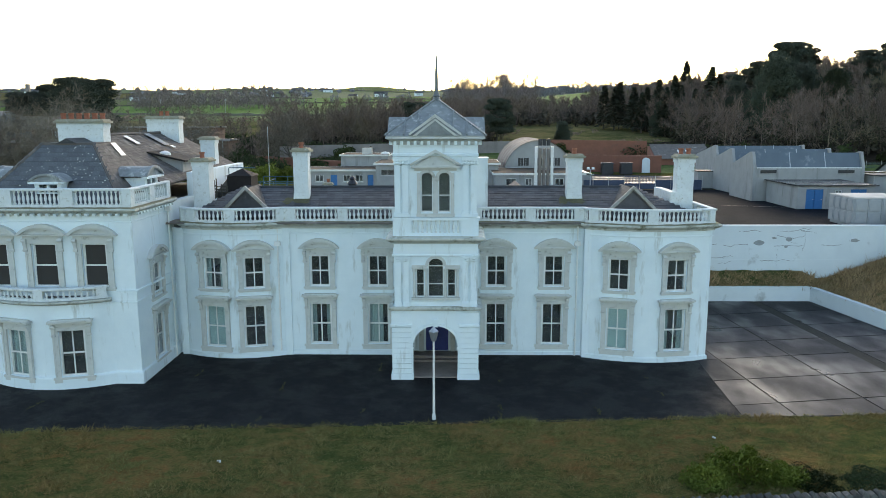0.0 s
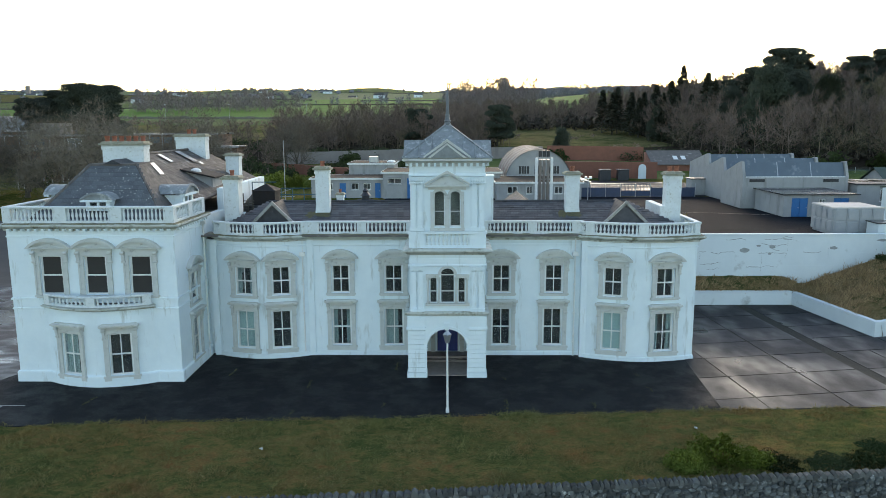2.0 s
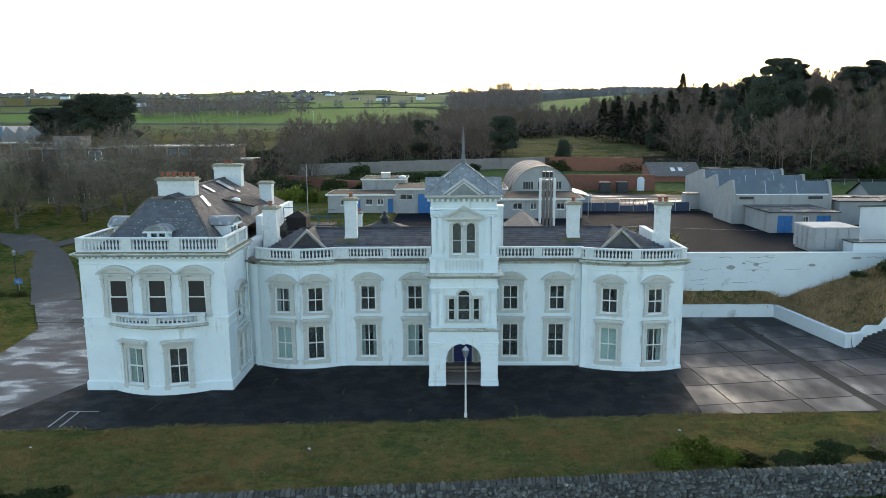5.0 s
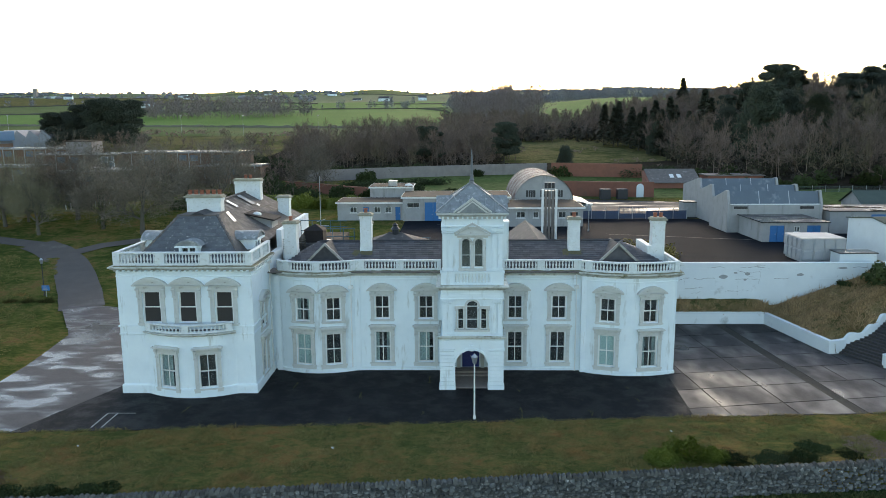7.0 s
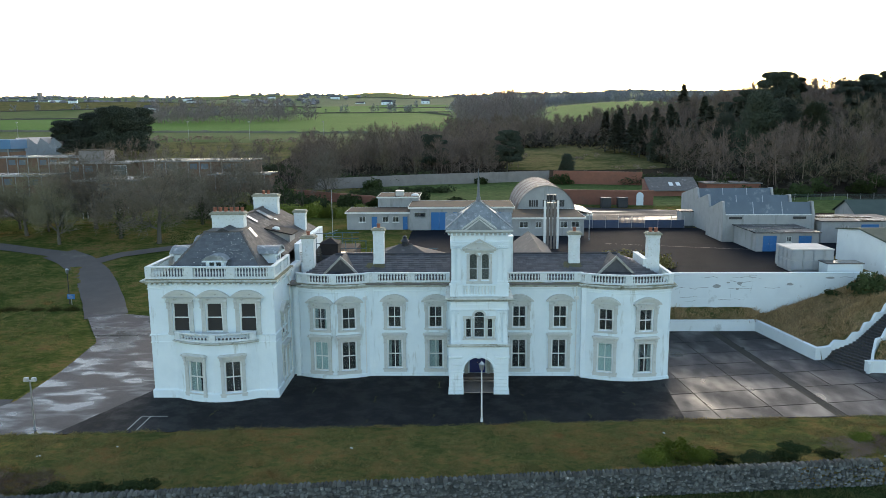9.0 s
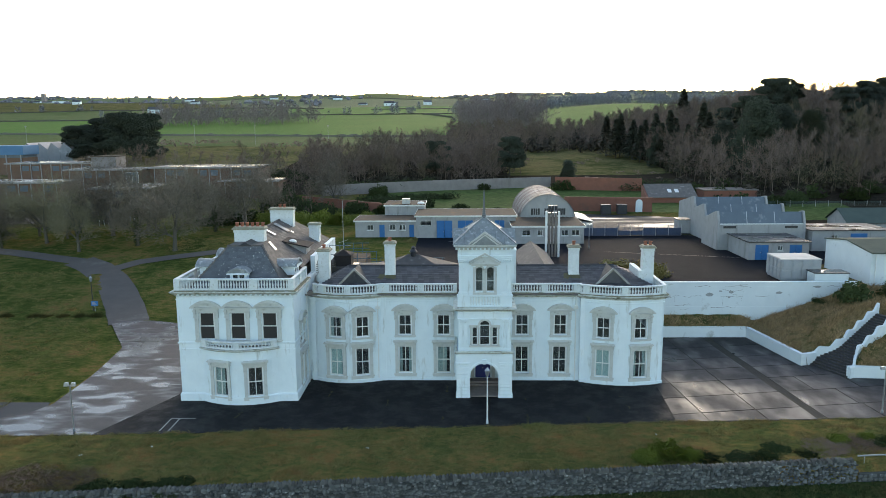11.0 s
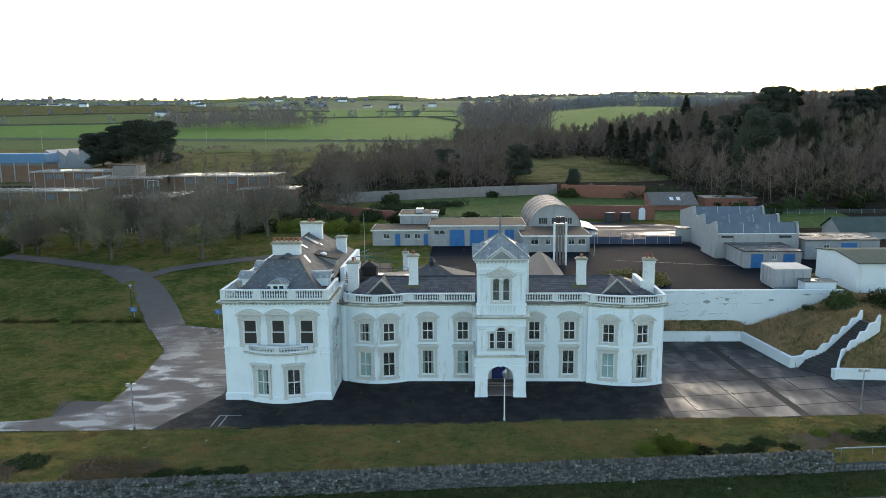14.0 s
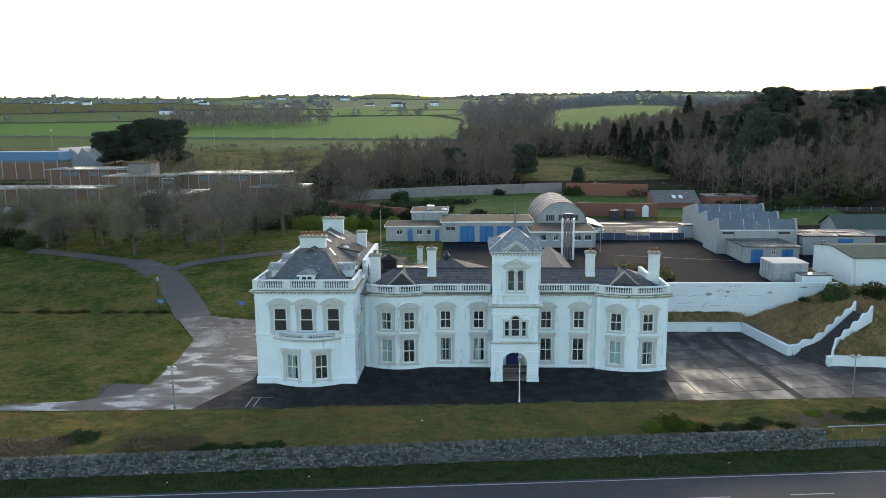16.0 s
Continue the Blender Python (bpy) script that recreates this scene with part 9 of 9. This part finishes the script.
def clumps(m, rnd, x, y, z, w, h, n):
    """One thick bush or crown far off: small facets filling a rounded mass."""
    for _ in range(n):
        v = Vector((rnd.gauss(0, 1), rnd.gauss(0, 1), rnd.gauss(0, 1))).normalized() * rnd.uniform(0.35, 1.0)
        leaf(m, Vector((x + v.x * w, y + v.y * w, z + h * 0.5 + v.z * h * 0.5)), 0.3 * min(w, h), rnd)


def lump(m, rnd, x, y, z, w, h):
    """A far crown as a ragged many-sided dome."""
    n = len(m.v)
    k = 8
    for r_, u in ((0.75, 0.0), (1.0, 0.4), (0.7, 0.78)):
        for i in range(k):
            a_ = 2 * math.pi * i / k + u
            q = rnd.uniform(0.7, 1.2)
            m.v.append((x + w * r_ * q * math.cos(a_), y + w * r_ * q * math.sin(a_), z - 0.5 + h * u * rnd.uniform(0.85, 1.15)))
    m.v.append((x, y, z + h))
    for j in range(2):
        m.f += [(n + j * k + i, n + j * k + (i + 1) % k, n + (j + 1) * k + (i + 1) % k, n + (j + 1) * k + i) for i in range(k)]
    m.f += [(n + 2 * k + i, n + 2 * k + (i + 1) % k, n + 3 * k) for i in range(k)]
    for _ in range(14):
        a_ = rnd.uniform(0, 6.28)
        d_ = Vector((math.cos(a_) * 0.5, math.sin(a_) * 0.5, 1)).normalized()
        sliver(m.v, m.f, Vector((x + w * 0.6 * math.cos(a_), y + w * 0.6 * math.sin(a_), z + h * rnd.uniform(0.5, 0.85))), d_, h * rnd.uniform(0.2, 0.45), 0.05 * w, rnd)


def hedge_run(m, pts, rnd, h):
    """A continuous hedge of uneven height along points."""
    rows = []
    for x, y in pts:
        z = ground_z(x, y) - 0.4
        hh = h * rnd.uniform(0.65, 1.25)
        rows.append([(x, y - h * 0.45, z), (x, y - h * rnd.uniform(0.35, 0.5), z + hh * 0.6), (x, y - 0.1, z + hh + 0.4), (x, y + h * 0.45, z + hh * 0.6), (x, y + h * 0.45, z)])
    n = len(m.v)
    for r_ in rows:
        m.v += r_
    for i in range(len(rows) - 1):
        m.f += [(n + 5 * i + q, n + 5 * i + q + 1, n + 5 * i + q + 6, n + 5 * i + q + 5) for q in range(4)]


rh = random.Random(44)
hedge, far = Mesh(), Mesh()
tree_spots = []
for i in range(len(HEDGE_Y)):
    y_ = HEDGE_Y[i]
    half = 0.62 * (y_ + 90) + 60
    x = -half - (60 if i > 1 else 0)
    stepx = 1.4 + y_ / 260
    run = []
    end = half * 0.9 if i > 1 else -8
    while x < end:
        y0_ = hedge_line(i, x)
        if noise.noise((x / 120, i * 9.1, 4.0)) > (-0.36 if i else -0.6):
            run.append((x, y0_ + rh.gauss(0, 0.4)))
            if rh.random() < (0.09 if i else 0.0):
                tree_spots.append((x, y0_))
        else:
            if len(run) > 2:
                hedge_run(hedge, run, rh, 1.1 + y_ / 2800)
            run = []
        x += stepx
    if len(run) > 2:
        hedge_run(hedge, run, rh, 1.1 + y_ / 2800)
    # hedges running up between the fields
    if i >= 1 and i + 1 < len(HEDGE_Y):
        wide = 330 + 0.17 * HEDGE_Y[min(i + 1, len(HEDGE_Y) - 1)]
        for j in range(-int(half / wide) - 2, int(half / wide) + 2):
            pts = [(j * wide - 77 * (i + 1) - 0.25 * (ya - 600) + 0.4 * rh.gauss(0, 1), ya) for ya in (HEDGE_Y[i] + (HEDGE_Y[i + 1] - HEDGE_Y[i]) * q / 14 for q in range(15))]
            hedge_run(hedge, pts, rh, 1.6)
            if rh.random() < 0.5:
                xq, yq = pts[rh.randrange(15)]
                tree_spots.append((xq, yq))
hedge_run(hedge, [(-8 - 2 * math.sin(q * 0.9), 334 + 17 * q) for q in range(17)], rh, 1.8)
hedge_run(hedge, [(-10 - 2.4 * q, 620 + 12.5 * q) for q in range(17)], rh, 1.8)
solid("hedgerow", hedge, M_HEDGE, "dark winter hedgerows dividing far fields", "hedge", "stuff")
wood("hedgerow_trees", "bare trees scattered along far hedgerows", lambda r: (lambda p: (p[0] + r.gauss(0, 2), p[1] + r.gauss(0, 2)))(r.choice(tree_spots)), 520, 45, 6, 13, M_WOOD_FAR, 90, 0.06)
for k in range(3000):
    x, y = rh.uniform(-2300, 2000), rh.uniform(1300, 3000)
    if noise.noise((x / 240, y / 150, 9)) > (0.34 if y < 1600 else 0.16 if y < 2200 else -0.15):
        lump(far, rh, x, y, ground_z(x, y), rh.uniform(4, 9), rh.uniform(4, 9))
for k in range(500):
    x = rh.uniform(-2300, 2300)
    if noise.noise((x / 130, 5, 1)) > -0.1:
        y = rh.uniform(2440, 2600)
        lump(far, rh, x, y, ground_z(x, y), rh.uniform(5, 16), rh.uniform(4, 7 + 12 * max(0, noise.noise((x / 200, 3, 3)))))
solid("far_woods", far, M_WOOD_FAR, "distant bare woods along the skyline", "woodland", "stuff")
# rank brown scrub on the meadow
scrub = Mesh()
for k in range(260):
    x, y = rh.uniform(-190, -20), rh.uniform(215, 290)
    if noise.noise((x / 40, y / 25, 6)) > 0.05:
        clumps(scrub, rh, x, y, ground_z(x, y), rh.uniform(1.5, 4), rh.uniform(1.0, 2.4), 14)
for k in range(160):
    x, y = rh.uniform(14, 56), rh.uniform(140, 210)
    if noise.noise((x / 14, y / 22, 8)) > 0.12:
        clumps(scrub, rh, x, y, ground_z(x, y), rh.uniform(0.5, 1.6), rh.uniform(0.4, 1.0), 16)
solid("scrub", scrub, M_BRACKEN, "low brown bramble scrub on the meadow", "scrub", "stuff")
# dark undergrowth below the hillside trees
under = Mesh()
for k in range(900):
    x, y = rh.uniform(50, 200), rh.uniform(98, 260)
    if x > 52 + max(0, 124 - y) * 0.5 and not (x < 64 and y > 138):
        clumps(under, rh, x, y, ground_z(x, y), rh.uniform(1.5, 3.5), rh.uniform(1.5, 3.5), 14)
for k in range(300):
    x, y = rh.uniform(-46, 12), rh.uniform(134, 190)
    clumps(under, rh, x, y, ground_z(x, y), rh.uniform(1.2, 2.6), rh.uniform(1.0, 2.4), 14)
for k in range(420):
    x, y = rh.uniform(-6, 112), rh.uniform(214, 320)
    if y > 214 + 0.3 * abs(x - 40):
        clumps(under, rh, x, y, ground_z(x, y), rh.uniform(2, 4), rh.uniform(2.5, 5.5), 30)
solid("undergrowth", under, mat("woodland_undergrowth", (0.04, 0.04, 0.024), 0.95, (0.06, 0.046, 0.036), 0.08, 0.6, 0, spec=0.1, island=0.4), "dark tangled undergrowth below the trees", "undergrowth", "stuff")


# evergreen understorey: holly, laurel and ivied stems among the hillside trees
ever = Mesh()
for k in range(620):
    x, y = rh.uniform(56, 210), rh.uniform(102, 215)
    if x > 57 + max(0, 124 - y) * 0.5:
        w_, h_ = rh.uniform(1.2, 2.6), rh.uniform(3.0, 9.5)
        zb = ground_z(x, y) - 0.3
        for _ in range(70):
            v = Vector((rh.gauss(0, 1), rh.gauss(0, 1), rh.gauss(0, 1))).normalized() * rh.uniform(0.45, 1.0)
            leaf(ever, Vector((x + v.x * w_, y + v.y * w_, zb + h_ * 0.5 + v.z * h_ * 0.5)), 0.36, rh)
solid("understorey", ever, mat("evergreen_understorey", (0.04, 0.046, 0.022), 0.95, (0.05, 0.042, 0.028), 0.08, 0.6, 0, spec=0.1, island=0.4), "dark holly and ivied stems among the hillside trees", "undergrowth", "stuff")
# hedges and rank growth along the garden walls
garden = Mesh()
for x0_, y0_, x1_, y1_, w_, h_, n_ in ((-40, 117, -9, 123.5, 2.2, 3.0, 60), (-24, 99, -10, 95, 1.6, 2.2, 34), (-22, 104, -4, 108, 1.5, 1.6, 26), (-9, 82, 6, 88, 1.4, 1.5, 24), (40, 119, 52, 122, 2.2, 2.6, 26), (-62, 150, -46, 140, 2.5, 3.0, 30), (-44, 92, -28, 82, 2.2, 3.2, 40)):
    for k in range(n_):
        u_ = (k + rh.random()) / n_
        x, y = x0_ + (x1_ - x0_) * u_ + rh.gauss(0, 0.6), y0_ + (y1_ - y0_) * u_ + rh.gauss(0, 0.6)
        zb = ground_z(x, y) - 0.2
        q_ = rh.uniform(0.7, 1.2)
        for _ in range(110):
            v = Vector((rh.gauss(0, 1), rh.gauss(0, 1), rh.gauss(0, 1))).normalized() * rh.uniform(0.6, 1.0)
            leaf(garden, Vector((x + v.x * w_ * q_, y + v.y * w_ * q_, zb + h_ * q_ * (0.5 + v.z * 0.5))), 0.22, rh)
solid("garden_hedges", garden, mat("dark_garden_hedge", (0.045, 0.06, 0.022), 0.9, (0.028, 0.036, 0.016), 0.5, 0.6, 0, spec=0.15, island=0.4), "dark evergreen hedges along the garden walls", "hedge", "stuff")


# far farmhouses
def cottage(x, y, w, d, h, material, roof):
    z = ground_z(x, y)
    t = thing("farmhouse", "small white far-off farmhouse with a grey roof", "house", pose(x, y, z, 0, 0, rh.uniform(-20, 20)), "far houses")
    m = Mesh()
    m.prism([(-d / 2, -1), (-d / 2, h), (0, h + d * 0.4), (d / 2, h), (d / 2, -1)], -w / 2, w / 2)
    m.v = [(b, a, c) for a, b, c in m.v]
    m.f = [tuple(reversed(q)) for q in m.f]
    part("wall", m, material, t)
    m = Mesh()
    for s in (-1, 1):
        m.face([(-w / 2 - 0.3, s * (d / 2 + 0.3), h - 0.1), (w / 2 + 0.3, s * (d / 2 + 0.3), h - 0.1), (w / 2 + 0.3, 0, h + d * 0.4 + 0.15), (-w / 2 - 0.3, 0, h + d * 0.4 + 0.15)])
    part("roof", m, roof, t)
    for k in (-0.25, 0.25):
        m = Mesh()
        m.box(w * k - 0.6, w * k + 0.6, -d / 2 - 0.05, -d / 2, 1, 2.4)
        part("window", m, M_GLAZING, t)


for x, y, w in ((-400, 905, 16), (-415, 930, 11), (-1010, 1690, 30), (-985, 1700, 18), (-1040, 1705, 16), (-120, 1180, 18), (-60, 1250, 14), (-330, 1300, 16), (-200, 1450, 18), (-560, 1500, 20), (150, 1350, 16), (-760, 1400, 16), (-300, 1750, 22), (-480, 1850, 20), (60, 1800, 18), (-680, 1800, 24)):
    cottage(x, y, w, 8, 4.5, M_WHITE, M_SLATE)
t = thing("far_works", "distant pale works with a square tower", "building", pose(-1005, 1720, ground_z(-1005, 1720)))
m = Mesh()
m.box(-4, 4, -4, 4, -1, 26)
part("tower", m, M_STONEWALL, t)
m = Mesh()
m.box(-60, 50, 4, 20, -1, 8)
part("shed", m, M_WHITE, t)
# field lamp columns
for x, y in ((-62, 270), (-97, 276), (-128, 284), (-166, 288), (-216, 296), (-262, 300)):
    lamp_post(x, y, 9.0, ground_z(x, y), "flood")


# scraps of pale litter lying in the grass
for i, (x, y) in enumerate(((-17.5, -23.3), (-28.5, -24.6), (9.5, -19.5), (16.6, -20.3), (-25.2, -15.1), (-29.8, -16.6), (-8.9, -15.2), (13.0, -12.6))):
    m = Mesh()
    rq = random.Random(i)
    for k in range(3):
        u_ = Vector((rq.gauss(0, 0.06), rq.gauss(0, 0.06), rq.uniform(0.03, 0.1)))
        m.box(u_.x - 0.04, u_.x + 0.04, u_.y - 0.03, u_.y + 0.03, u_.z - 0.02, u_.z + 0.015, 0.012)
    solid("litter", m, M_FRAME, "scrap of pale litter lying in the grass", "litter", "", "litter", pose(x, y, ground_z(x, y) + (0.12 if y > wall_line(x) else 0.02)))


# ---- rough grass tufts ----
def tufts(name, label, region, count, seed, hlo, hhi, material, swell=0.0, blade=0.03, flat=0.45):
    rnd = random.Random(seed)
    v, f = [], []
    while count > 0:
        x, y = region(rnd)
        if x is None:
            continue
        count -= 1
        z = ground_z(x, y) - 0.03 + swell * hummock(x, y)
        h = rnd.uniform(hlo, hhi) * (0.35 + 2.2 * max(0.0, 0.35 + noise.noise((x * 0.8, y * 1.1, 1.7))))
        lean = Vector((rnd.gauss(0.25, 0.4), rnd.gauss(0, 0.4), 1)).normalized()
        for _ in range(4):
            d = (lean + Vector((rnd.gauss(0, flat), rnd.gauss(0, flat), 0))).normalized()
            sliver(v, f, Vector((x + rnd.gauss(0, 0.1), y + rnd.gauss(0, 0.1), z)), d, h * rnd.uniform(0.6, 1.2), blade, rnd)
    m = Mesh()
    m.v, m.f = v, f
    return solid(name, m, material, label, "grass", "stuff")


M_TUFT = mat("mixed_grass_blades", (0.16, 0.17, 0.056), 0.9, (0.27, 0.205, 0.088), 0.35, 0.4, 0, stain=(0.31, 0.165, 0.062), stain_scale=0.17, stain_amt=0.55, spec=0.0, island=0.35)
M_STRAW = mat("straw_blades", (0.46, 0.315, 0.175), 0.9, (0.19, 0.14, 0.066), 0.3, 0.5, 0, spec=0.0, island=0.4)
tufts("lawn_grass", "rough uncut green and brown grass of the front lawn", lambda r: (lambda x: (x, r.uniform(wall_line(x) + 0.4, front_edge(x) + 0.15)))(r.uniform(-62, 40)), 88000, 51, 0.08, 0.19, M_TUFT, 0.9, 0.015, 0.9)
tufts("bank_grass", "long straw-coloured grass on the bank", lambda r: (lambda x, y: (x, y) if in_bank(x, y) and (y < 15.4 or x > 43) and (abs(0.4 * (x - 33.4) - 0.917 * (y - 2.8)) > stair_half(0.917 * (x - 33.4) + 0.4 * (y - 2.8)) + 0.5 or 0.917 * (x - 33.4) + 0.4 * (y - 2.8) > 8.2) else (None, None))(r.uniform(17, 56), r.uniform(-7, 17)), 16000, 52, 0.2, 0.5, M_STRAW)
tufts("west_lawn_grass", "rough green grass of the west lawn", lambda r: (lambda x, y: (x, y) if (x < -41.5 - max(0, y - 10) * 0.66 and (y < 40 or y > 56) and y > -9.6) or (x > -50 and y > 50) else (None, None))(r.uniform(-100, -38), r.uniform(-13, 58)), 62000, 53, 0.09, 0.2, M_TUFT, 0.7, 0.02, 0.8)
tufts("rank_grass", "line of rank dark grass across the west lawn", lambda r: (r.uniform(-80, -47), r.gauss(22.0, 0.22)), 3000, 55, 0.25, 0.45, mat("rank_blades", (0.05, 0.06, 0.022), 0.9, (0.09, 0.075, 0.03), 0.4, 0.5, 0, spec=0.0, island=0.4))
tufts("verge_grass", "short grass of the roadside verge", lambda r: (lambda x: (x, r.uniform(road_edge(x) + 0.1, wall_line(x) - 0.3)))(r.uniform(-50, 36)), 12000, 54, 0.08, 0.2, mat("verge_blades", (0.05, 0.075, 0.026), 0.9, (0.09, 0.085, 0.035), 0.4, 0.5, 0, spec=0.1, island=0.4))
